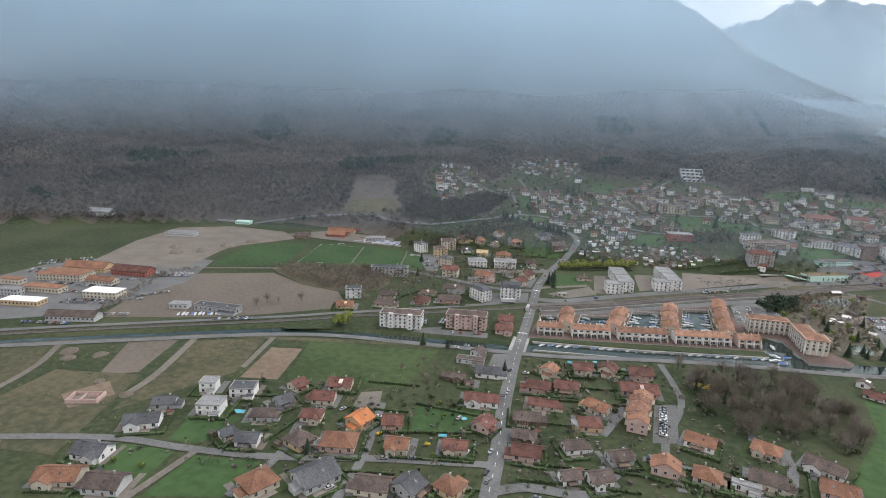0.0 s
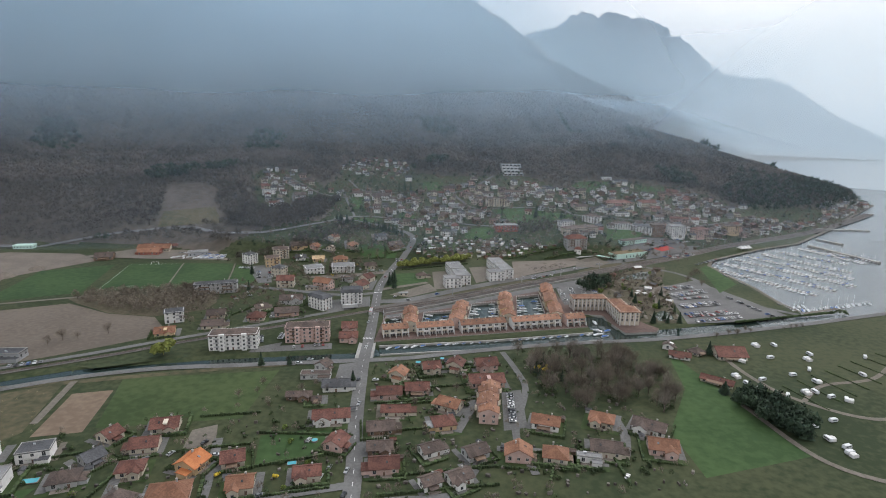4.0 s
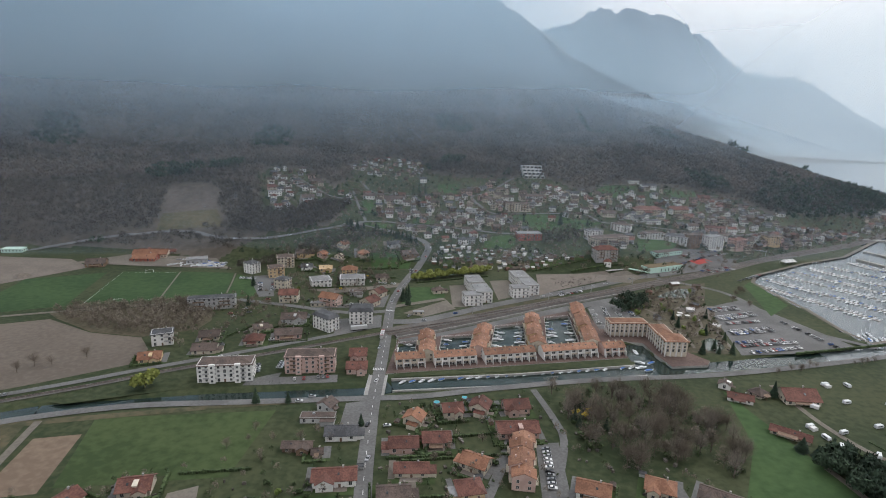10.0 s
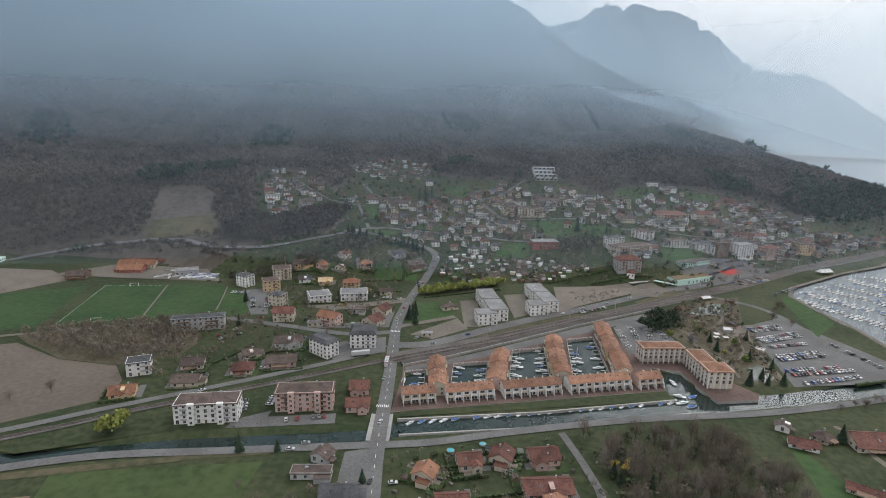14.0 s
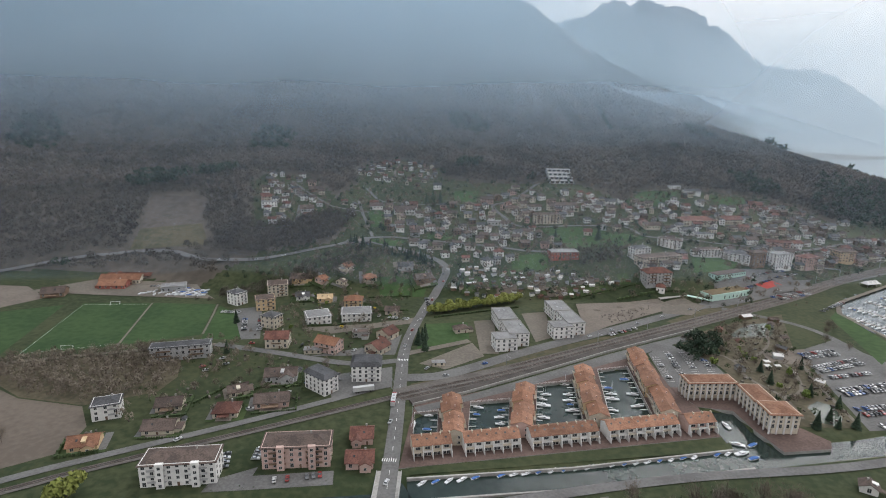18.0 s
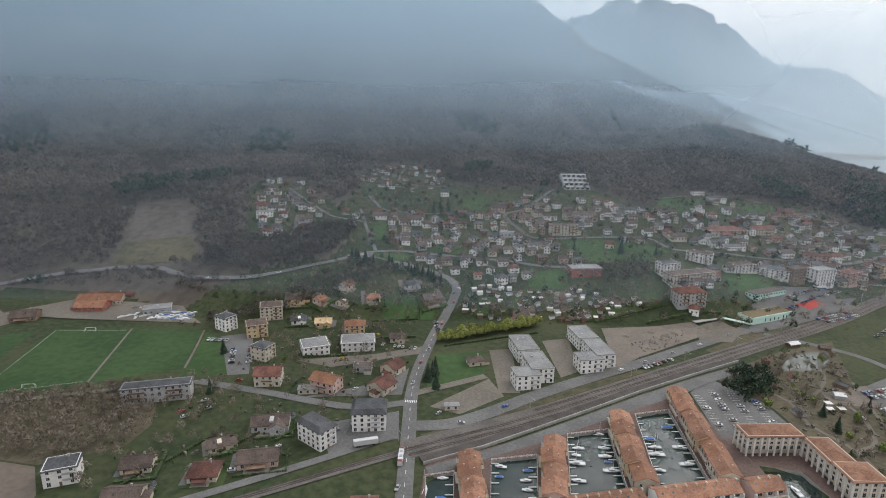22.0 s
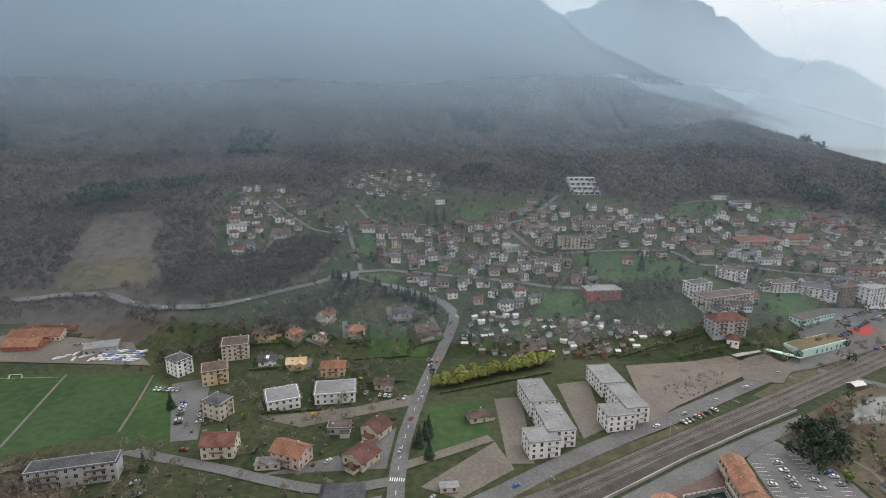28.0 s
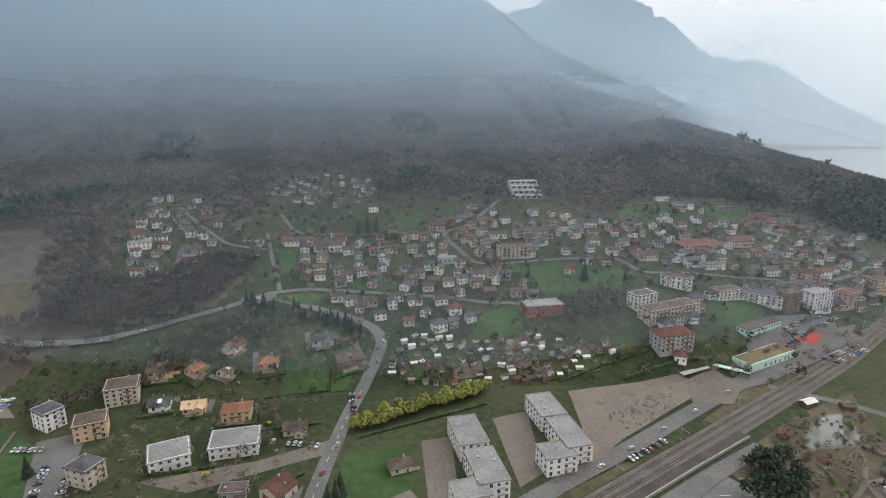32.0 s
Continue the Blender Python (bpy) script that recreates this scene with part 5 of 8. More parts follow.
HILL_HOUSES_17 = [
    (233, 803, 10, 23.5, 11.8, 5, 'f', WHITE, SLATE),
    (287, 864, 10, 31.5, 15.8, 7, 'g', CREAM, TILE_RED),
    (294, 842, 10, 15.0, 9.0, 6, 'g', PINK, TILE_RED),
    (357, 950, -20, 19.8, 15.8, 7, 'g', PINK, TILE_RED),
    (283, 797, 10, 15.9, 11.1, 7, 'g', PINK, TILE_RED),
    (337, 804, 10, 13.9, 9.7, 8, 'g', PINK, TILE_RED),
    (436, 909, 10, 17.0, 10.2, 6, 'g', WHITE, SLATE),
    (501, 1056, -10, 24.8, 12.4, 6, 'g', PINK, TILE_RED),
    (620, 1102, 10, 22.3, 13.4, 6, 'g', PINK, TILE_RED),
    (471, 936, 10, 14.8, 8.9, 6, 'g', WHITE, SLATE),
]
NEW_WHITE_BLOCKS = [
    (-6, 536, 14, 16, 13, 9.3, 'f', WHITE, FLAT, 3),
    (2.5, 552, 12, 14.5, 26, 9.75, 'f', WHITE, FLAT, 3),
    (-4, 582, 12, 15, 26, 9.05, 'f', WHITE, FLAT, 3),
    (38, 563, 14, 16, 13, 9.3, 'f', WHITE, FLAT, 3),
    (47.5, 578, 12, 13.5, 27, 9.75, 'f', WHITE, FLAT, 3),
    (41.5, 606, 12, 15, 24, 9.05, 'f', WHITE, FLAT, 3),
]
for rows, kind, group, near in (
    (NEAR_VILLAS, 'house', 'near villas', True),
    (NEAR_HOUSES, 'house', 'near houses', True),
    (NEAR_BOTTOM, 'house', 'near bottom', True),
    (EAST_HOUSES, 'house', 'east houses', True),
    (SOUTH_EAST_HOUSES, 'house', 'south east houses', True),
    (OUTER_HOUSES, 'house', 'outer houses', True),
    (CANAL_HOUSES, 'house', 'canal houses', True),
    (STATION_SIDE_HOUSES, 'house', 'station side houses', True),
    (GARDEN_HOUSES, 'house', 'garden houses', True),
    (BOATYARD_BUILDINGS, 'house', 'boatyard buildings', True),
    (INDUSTRIAL_BUILDINGS, 'house', 'industrial buildings', False),
    (APARTMENT_BLOCKS, 'apartment_block', 'apartment blocks', True),
    (TOWN_BLOCKS, 'apartment_block', 'town blocks', True),
    (HILL_HOUSES_14, 'house', 'hill houses', False),
    (HILL_HOUSES_15, 'house', 'hill houses', False),
    (HILL_HOUSES_16, 'house', 'hill houses', False),
    (HILL_HOUSES_17, 'house', 'hill houses', False),
    (NEW_WHITE_BLOCKS, 'apartment_block', 'new white blocks', True),
):
    for row in rows:
        if group == 'hill houses':
            row = (*row[:3], row[3] * 0.84, row[4] * 0.84, row[5] * 0.85, row[6], CREAM if row[7] is OCHRE else WHITE if row[7] is PINK and int(row[0]) % 3 else row[7],
                   TILE_BROWN if row[8] is TILE_ORANGE or (row[8] is TILE_RED and int(row[1]) % 2) else row[8], *row[9:])
        house(*row, name=kind, group=group, detail=near)


# gardens round the near houses: a lawn or terrace, a drive and a hedge for each plot
PLOT_BEDS = [MEADOW, GRASS, MEADOW, MEADOW, GRASS, MEADOW]


def plots(rows, seed):
    g = random.Random(seed)
    for k, (x, y, rot, w, d, *rest) in enumerate(rows):
        c, s = math.cos(radians(rot)), math.sin(radians(rot))

        def at(a, b):
            return (x + c * a - s * b, y + s * a + c * b)

        hw, hd = w / 2 + g.uniform(2.5, 4.5), d / 2 + g.uniform(3, 5.5)
        sheet("garden_lawn", [at(-hw, -hd), at(hw, -hd), at(hw, hd), at(-hw, hd)], PLOT_BEDS[k % 6], "small green house garden", "garden", lift=0.17 + 0.0013 * (k + seed))
        e = g.choice((-1, 1))
        sheet("driveway", [at(e * w / 2, -d / 2 - 1), at(e * hw, -d / 2 - 1), at(e * hw, hd + 1), at(e * w / 2, hd + 1)][::e], g.choice((ASPHALT, GRAVEL, ASPHALT)), "paved drive beside a house", "driveway", lift=0.275 + 0.001 * (k + seed % 7))
        sheet("terrace", [at(-w * .35, -d / 2 - 3), at(w * .3, -d / 2 - 3), at(w * .3, -d / 2 + .5), at(-w * .35, -d / 2 + .5)], PAVING, "paved garden terrace", "terrace", lift=0.29 + 0.001 * (k + seed % 7))
        if k % 2 == 0:
            sx, sy = at(-e * (hw - 1.8), hd - 1.8)
            q = Form()
            q.prism([(-1.5, -1.2), (1.5, -1.2), (1.5, 1.2), (-1.5, 1.2)], -.2, 2.0)
            ob = tagged(part("garden_shed", q, (WOODW, GREYW, CREAM)[k // 2 % 3]), "small garden shed at the edge of a lawn", "shed", "garden sheds")
            ob.matrix_basis = pose(sx, sy, 0.2, 0, 0, rot + 90 * (k % 4 // 2))
            rr, _ = roof_form(3.0, 2.4, 2.0, "g", 0.35, 0.3)
            part("roof", rr, (TILE_BROWN, SLATE, TILE_RED)[k // 2 % 3], ob)
        GARDEN_EDGES.append([at(-e * hw, hd), at(-e * hw, -hd), at(e * (hw - 3), -hd)])


GARDEN_EDGES = []
for k, rows in enumerate((NEAR_VILLAS, NEAR_HOUSES, NEAR_BOTTOM, EAST_HOUSES, SOUTH_EAST_HOUSES, OUTER_HOUSES[:5], CANAL_HOUSES[6:], STATION_SIDE_HOUSES[:3], GARDEN_HOUSES)):
    plots(rows, 7 * k)


# ---------------------------------------------------------------- railway
def rails():
    f = Form()
    strip(f, RAIL_LINE[5:], 15.5, 0.44, side=1.0)
    strip(f, RAIL_LINE[:6], 5.0, 0.44)
    bed = tagged(part("railway_bed", f, BALLAST), "brown-grey ballast bed of the railway", "railway", kind="structure")
    sleepers = mat("oily_sleepers", (0.045, 0.039, 0.035), (0.075, 0.066, 0.06), 2.0, 0.1, 0.9)
    for k, off in enumerate((-3.6, 0.9, 5.6)):
        line = RAIL_LINE if k == 1 else RAIL_LINE[5 if k == 0 else 6:]
        f = Form()
        for s in (-0.72, 0.72):
            strip(f, line, 0.16, 0.68, thick=0.18, side=off + s)
        part("rail", f, RAIL, bed)
        f = Form()
        strip(f, line, 2.7, 0.5, side=off)
        part("sleeper_row", f, sleepers, bed)
    wall_line = [(-62, 449), (-32, 466), (-4, 485), (28, 507), (65, 533), (107, 560), (146, 584)]
    f = Form()
    strip(f, wall_line, 5.4, 1.3, thick=1.6, side=3.0, smooth=False)
    tagged(part("station_platform", f, sleepers), "long dark platform beside the tracks", "platform", kind="structure")
    f = Form()
    strip(f, wall_line, 0.55, 1.75, thick=1.9, smooth=False)
    tagged(part("noise_wall", f, CONCRETE), "low pale parapet along the platform", "wall", kind="structure")
    f = Form()
    f.box(0, 0, 0, 0.25, 0.25, 7.5)
    pole_mesh = f.mesh("pole", [METAL])
    f = Form()
    f.box(0, 2.2, 6.6, 0.12, 4.4, 0.12)
    f.box(0, 3.6, 5.8, 0.08, 0.08, 0.9)
    arm_mesh = f.mesh("arm", [METAL])
    pts = curve_points(RAIL_LINE[5:], 42.0)
    for p, q in zip(pts, pts[1:]):
        a = math.degrees(math.atan2(q.y - p.y, q.x - p.x))
        n = Vector((-(q.y - p.y), q.x - p.x, 0)).normalized()
        m = thing("catenary_mast", pose(p.x + n.x * 10, p.y + n.y * 10, float(height(p.x, p.y)), 0, 0, a + 180), "slim grey steel catenary mast beside the tracks", "mast", "masts along the railway")
        part("pole", pole_mesh, None, m)
        part("arm", arm_mesh, None, m)


rails()

# dashed centre line, edge lines and crossings of the main road
paint = Form()
pts = curve_points(MAIN_ROAD, 3.0)
for k in range(0, len(pts) - 1, 3):
    p, q = pts[k], pts[k + 1]
    d = (q - p).normalized()
    n = Vector((-d.y, d.x, 0)) * 0.09
    z = float(height(p.x, p.y)) + 0.44
    paint.face([(p.x - n.x, p.y - n.y, z), (q.x - n.x, q.y - n.y, z), (q.x + n.x, q.y + n.y, z), (p.x + n.x, p.y + n.y, z)])
for cx, cy in ((-67.5, 397), (-75.5, 508)):
    for k in range(7):
        paint.box(cx - 3.2 + k * 1.07, cy, 0.43, 0.4, 2.6, 0.025)
tagged(part("road_marking", paint, MARK), "white dashed centre line and zebra crossings", "road marking", kind="structure")
pitch = Form()
for a, b in (((-357, 587), (-306, 593.5)), ((-282, 512.5), (-333, 491.5)), ((-333, 491.5), (-357, 587))):
    strip(pitch, [a, b], 0.13, 0.2, smooth=False)
tagged(part("pitch_marking", pitch, MARK), "white lines on the football pitch", "pitch marking", kind="structure")
for l in ([(-303, 597), (-278, 512)], [(-247, 600), (-238, 570), (-229, 537)]):
    road("pitch_path", l, 1.6, "worn pale path beside the pitches", GRAVEL)
for cx, cy, rot in ((-308, 502, 13), (-331, 590, 193)):
    g = Form()
    for s in (-3.66, 3.66):
        g.box(s, 0, 0, 0.14, 0.14, 2.44)
    g.box(0, 0, 2.44, 7.46, 0.14, 0.14)
    for s in (-3.66, 3.66):
        g.slab((s - .05, 0, 2.5), (s + .05, 0, 2.5), (s + .05, 2, 0.1), (s - .05, 2, 0.1), 0.08)
    ob = tagged(part("football_goal", g, MARK), "white football goal on the pitch", "goal")
    ob.matrix_basis = pose(cx, cy, 0.3, 0, 0, rot)

# bridge of the main road over the canal
f = Form()
f.box(0, 0, -1.1, 12, 26, 1.3)
deck = tagged(part("road_bridge", f, CONCRETE), "flat concrete road bridge over the canal", "bridge", kind="structure")
deck.matrix_basis = pose(-65.5, 376, -0.05, 0, 0, 3)
for s in (-1, 1):
    g = Form()
    for k in range(11):
        g.box(s * 5.8, -12 + k * 2.4, 0.2, 0.12, 0.12, 1.0)
    for z in (0.6, 1.1):
        g.box(s * 5.8, 0, z, 0.1, 25, 0.08)
    part("bridge_railing", g, METAL, deck)
for s, w in ((1, 0), (-1, 0)):
    q = Form()
    strip(q, [(-56, 377 + 0), (23, 392), (107, 414)], 1.0, 0.25 + 0.001 * s, thick=2.2, side=s * 7.6, smooth=False)
    tagged(part("canal_quay", q, CONCRETE), "pale concrete canal quay edge", "quay", kind="structure")

# ---------------------------------------------------------------- marina
BRICK_PAVE = mat("red_brown_paving", (0.085, 0.058, 0.05), (0.13, 0.09, 0.078), 0.8, 0.06, 0.9)
WHITE_TRIM = mat("white_trim", (0.56, 0.55, 0.54), (0.66, 0.65, 0.63), 0.8, 0.1, 0.7)
MARINA_TILE = mat("weathered_orange_tile", (0.165, 0.082, 0.052), (0.28, 0.15, 0.096), 1.2, 0.2, 0.8, vary=0.22, bump=0.6)


def block_with_holes(name, outline, holes, z0, z1, mats, label, category):
    """A paved slab over the outline with openings for the water."""
    bm = bmesh.new()
    edges = []
    for ring in [outline] + holes:
        vs = [bm.verts.new((x, y, z1)) for x, y in ring]
        edges += [bm.edges.new((vs[k], vs[(k + 1) % len(vs)])) for k in range(len(vs))]
    bmesh.ops.triangle_fill(bm, use_beauty=True, edges=edges)
    bmesh.ops.recalc_face_normals(bm, faces=bm.faces[:])
    for fc in bm.faces:
        if fc.normal.z < 0:
            fc.normal_flip()
    for ring in [outline] + holes:
        for (ax, ay), (bx, by) in zip(ring, ring[1:] + ring[:1]):
            bm.faces.new([bm.verts.new(c) for c in ((ax, ay, z0), (bx, by, z0), (bx, by, z1), (ax, ay, z1))]).material_index = 1
    me = bpy.data.meshes.new(name)
    bm.to_mesh(me)
    bm.free()
    for q in mats:
        me.materials.append(q)
    return tagged(new(name, me), label, category, kind="structure")


block_with_holes("marina_quay", [(-62, 391), (103.5, 432.5), (102.8, 463), (95, 479), (93, 535), (84, 535), (50, 512), (10, 488), (-40, 460), (-61, 452)],
                 [list(b) for b in BASINS[:4]], -4, 0.35, [BRICK_PAVE, CONCRETE], "red-brown paved quays round the marina basins", "quay")
block_with_holes("marina_plaza", [(95, 479.3), (103, 463.2), (121.7, 460), (124.6, 440), (130, 421), (156, 426), (160, 433), (150, 447), (142, 486), (95, 486)], [], -4, 0.36, [BRICK_PAVE, CONCRETE],
                 "brown paved plaza beside the marina", "plaza")


def railing(a, b, z=0.35, n=None):
    """A white handrail from a to b with its posts."""
    d = (Vector(b) - Vector(a))
    k = max(2, int(d.length / 2.5))
    f = Form()
    ang = math.atan2(d.y, d.x)
    for j in range(k + 1):
        p = Vector(a) + d * j / k
        f.box(p.x, p.y, z, 0.1, 0.1, 1.0)
    mid = (Vector(a) + Vector(b)) / 2
    for zz in (0.5, 1.0):
        f.box(mid.x, mid.y, z + zz, d.length, 0.1, 0.1, ang)
    return f


for b in BASINS[:4]:
    ring = list(b)
    for p, q in zip(ring, ring[1:] + ring[:1]):
        tagged(part("quay_railing", railing(p, q), WHITE_TRIM), "white quayside railing around a marina basin", "railing", "railings of the marina")


def row_house(x, y, length, units, wall, tone):
    """A terrace of marina houses; the front faces the canal."""
    top = thing("terraced_house", pose(x, y, 0.35, 0, 0, 14.7), tone + " terrace of marina houses with an orange tiled roof", "terraced house", "marina terraces")
    d, h = 9.5, 6.2
    f = Form()
    f.prism([(0, 3), (length, 3), (length, 3 + d), (0, 3 + d)], -0.2, h)
    for s in (0, length):
        g1 = [(s, 3, h), (s, 3 + d, h), (s, 3 + d / 2, h + 2.3)]
        f.face(g1 if s else g1[::-1])
    part("wall", f, wall, top)
    r = Form()
    r.slab((-.4, 2.3, h - .25), (length + .4, 2.3, h - .25), (length + .4, 3 + d / 2, h + 2.55), (-.4, 3 + d / 2, h + 2.55), 0.22)
    r.slab((length + .4, 3.7 + d, h - .25), (-.4, 3.7 + d, h - .25), (-.4, 3 + d / 2, h + 2.55), (length + .4, 3 + d / 2, h + 2.55), 0.22)
    rf = part("roof", r, MARINA_TILE, top)
    u = length / units
    for k in range(units + 1):
        c = Form()
        px = min(max(k * u, 0.12), length - 0.12)
        prof = [(3.0, 6.0), (1.6, 5.7), (1.2, 3.6), (0.2, 3.0), (-0.3, 1.2), (-0.4, 0.0), (3.0, 0.0)]
        for s in (-0.13, 0.13):
            pts = [(px + s, a, b) for a, b in prof]
            c.face(pts if s < 0 else pts[::-1])
        for (a, b), (a2, b2) in zip(prof, prof[1:] + prof[:1]):
            c.face([(px - .13, a, b), (px + .13, a, b), (px + .13, a2, b2), (px - .13, a2, b2)])
        part("party_wall", c, WHITE_TRIM, top)
        if k:
            q = Form()
            q.box(px, 3 + d / 2, h + 2.2, 0.5, 1.4, 1.0)
            part("chimney", q, CREAM, rf)
    for k in range(units):
        mx = (k + 0.5) * u
        q = Form()
        q.box(mx, 2.2, 2.8, u - 0.4, 1.6, 0.16)
        q.box(mx, 1.45, 2.95, u - 0.4, 0.08, 0.8)
        part("balcony", q, WHITE_TRIM if k % 2 else CREAM, top)
        part("window", WIN_TALL, None, top, at=pose(mx - 0.9, 2.98, 1.2))
        part("window", WIN_TALL, None, top, at=pose(mx + 0.9, 2.98, 1.2))
        part("window", WIN_WIDE, None, top, at=pose(mx, 2.98, 4.4))
        q = Form()
        q.slab((mx - .5, 5.0, h + 1.12), (mx + .5, 5.0, h + 1.12), (mx + .5, 6.1, h + 1.75), (mx - .5, 6.1, h + 1.75), 0.2)
        part("skylight", q, GLASS, rf)
    return top


for x, y, l, n, w, tone in ((-55.5, 397.5, 19, 4, CREAM, "cream"), (-30.5, 403, 28.5, 6, WHITE, "white"), (3, 411, 36, 7, WHITE, "white and cream"), (43.5, 420.8, 40, 8, WHITE, "white"), (87.5, 431, 16, 3, PINK, "salmon-pink")):
    row_house(x, y, l, n, w, tone)


def finger(ax, ay, bx, by, wide, cuts, walls, label):
    """A stepped row of gabled marina houses along a jetty, with a house end towards the canal."""
    d = Vector((bx - ax, by - ay, 0))
    ang = math.degrees(math.atan2(d.y, d.x))
    top = thing("marina_house_row", pose(ax, ay, 0.35, 0, 0, ang), label, "terraced house", "marina jetty houses")
    l = d.length
    for k in range(cuts):
        a, b = l * k / cuts, l * (k + 1) / cuts
        off = (0.9, -0.7, 0.3, -0.9, 0.6, -0.2)[k % 6]
        h = 6.4 + (0.0, 0.7, 0.2, 1.0, 0.4, 0.8)[k % 6]
        w = wide / 2
        f = Form()
        f.prism([(a, -w + off), (b, -w + off), (b, w + off), (a, w + off)], -0.2, h)
        for s in (a, b):
            g1 = [(s, -w + off, h), (s, w + off, h), (s, off, h + w * 0.36)]
            f.face(g1 if s == b else g1[::-1])
        house_wall = part("wall", f, walls[k % len(walls)], top)
        r = Form()
        z0, z1 = h - 0.2, h + w * 0.36 + 0.2
        r.slab((a, -w - .5 + off, z0), (b + .25, -w - .5 + off, z0), (b + .25, off, z1), (a, off, z1), 0.22)
        r.slab((b + .25, w + .5 + off, z0), (a, w + .5 + off, z0), (a, off, z1), (b + .25, off, z1), 0.22)
        rf = part("roof", r, MARINA_TILE if k % 3 != 1 else TILE_ORANGE, top)
        for s in (-1, 1):
            q = Form()
            q.box((a + b) / 2 + s * 1.5, off + s * w * 0.45, h + w * 0.14, 0.7, 0.6, 1.5)
            part("chimney", q, PINK, rf)
            n = max(1, int((b - a) / 3.2))
            for j in range(n):
                u = a + (j + 0.5) * (b - a) / n
                for zz in (1.6, 4.4):
                    part("window", WIN_TALL, None, top, at=pose(u, off + s * w, zz, 0, 0, 0 if s < 0 else 180))
            q = Form()
            q.box((a + b) / 2, off + s * (w + 0.7), 3.0, (b - a) * 0.8, 1.3, 0.15)
            q.box((a + b) / 2, off + s * (w + 1.3), 3.15, (b - a) * 0.8, 0.08, 0.8)
            part("balcony", q, CREAM, top)
    for k, u in enumerate((-wide * 0.25, wide * 0.25)):
        for zz in (1.6, 4.6):
            part("window", WIN, None, top, at=pose(l, (0.9, -0.7, 0.3, -0.9, 0.6, -0.2)[(cuts - 1) % 6] + u, zz, 0, 0, 90))


finger(-41, 452, -36, 412, 10.0, 4, [OCHRE, CREAM], "ochre row of stepped marina houses with orange tiled roofs")
finger(2.5, 469, -1.5, 422, 10.5, 4, [PINK, OCHRE, CREAM], "salmon row of stepped marina houses with orange tiled roofs")
finger(41.5, 497, 40, 436, 10.5, 5, [CREAM, OCHRE], "cream row of stepped marina houses with orange tiled roofs")
finger(83, 528, 80.5, 443, 10.5, 6, [OCHRE, PINK, CREAM], "ochre and pink row of stepped marina houses with orange tiled roofs")


def wing(x, y, rot, w, d, h, label):
    """One wing of the big cream building: arcade, tall window bays, low hipped roof."""
    top = thing("marina_hotel_wing", pose(x, y, 0.36, 0, 0, rot), label, "apartment block", "wings of the cream building")
    f = Form()
    f.prism([(-w / 2, -d / 2), (w / 2, -d / 2), (w / 2, d / 2), (-w / 2, d / 2)], 3.2, h)
    f.prism([(-w / 2 + .3, -d / 2 + 2), (w / 2 - .3, -d / 2 + 2), (w / 2 - .3, d / 2 - .1), (-w / 2 + .3, d / 2 - .1)], -0.2, 3.2)
    part("wall", f, CREAM, top)
    r, _ = roof_form(w, d, h, "l", over=0.9)
    part("roof", r, MARINA_TILE, top)
    r2 = radians(rot)
    for nx, ny, long, out in ((0, -1, w, d / 2), (1, 0, d, w / 2), (-1, 0, d, w / 2)):
        if nx * math.sin(r2) + ny * math.cos(r2) > 0.3:
            continue
        n = max(2, int(long / 3.6))
        turn = math.degrees(math.atan2(nx, -ny))
        for k in range(n):
            u = (k + 0.5) * long / n - long / 2
            lx, ly = (u, -out) if ny else (nx * out, u * nx)
            for st in (4.7, 7.4, 10.0):
                if st + 1 < h:
                    part("window", WIN_TALL if st < 6 else WIN, None, top, at=pose(lx, ly, st, 0, 0, turn))
            q = Form()
            u2 = k * long / n - long / 2 + 0.3
            cx, cy = (u2, -out - 0.05) if ny else (nx * (out + 0.05), u2 * nx)
            q.box(cx, cy, -0.2, 0.7, 0.7, h - 1.0)
            part("pillar", q, WHITE_TRIM, top)


wing(113.5, 477.5, 6, 29, 11, 11.5, "cream apartment wing with an arcade and orange hipped roof")
wing(135, 463, -87, 21, 12, 11.0, "cream apartment wing with tall white bays and an orange roof")
wing(137.5, 445, -87, 14, 16, 12.0, "cream corner block with an orange hipped roof")


# ---------------------------------------------------------------- trees
rng = np.random.default_rng(7)


def limb(form, a, b, ra, rb, sides=5, m=0):
    a, b = Vector(a), Vector(b)
    q = (b - a).to_track_quat("Z", "Y")
    i = len(form.v)
    for p, r in ((a, ra), (b, rb)):
        for k in range(sides):
            t = 2 * math.pi * k / sides
            form.v.append(tuple(p + q @ Vector((r * math.cos(t), r * math.sin(t), 0))))
    for k in range(sides):
        n = (k + 1) % sides
        form.f.append((i + k, i + n, i + sides + n, i + sides + k)), form.m.append(m)


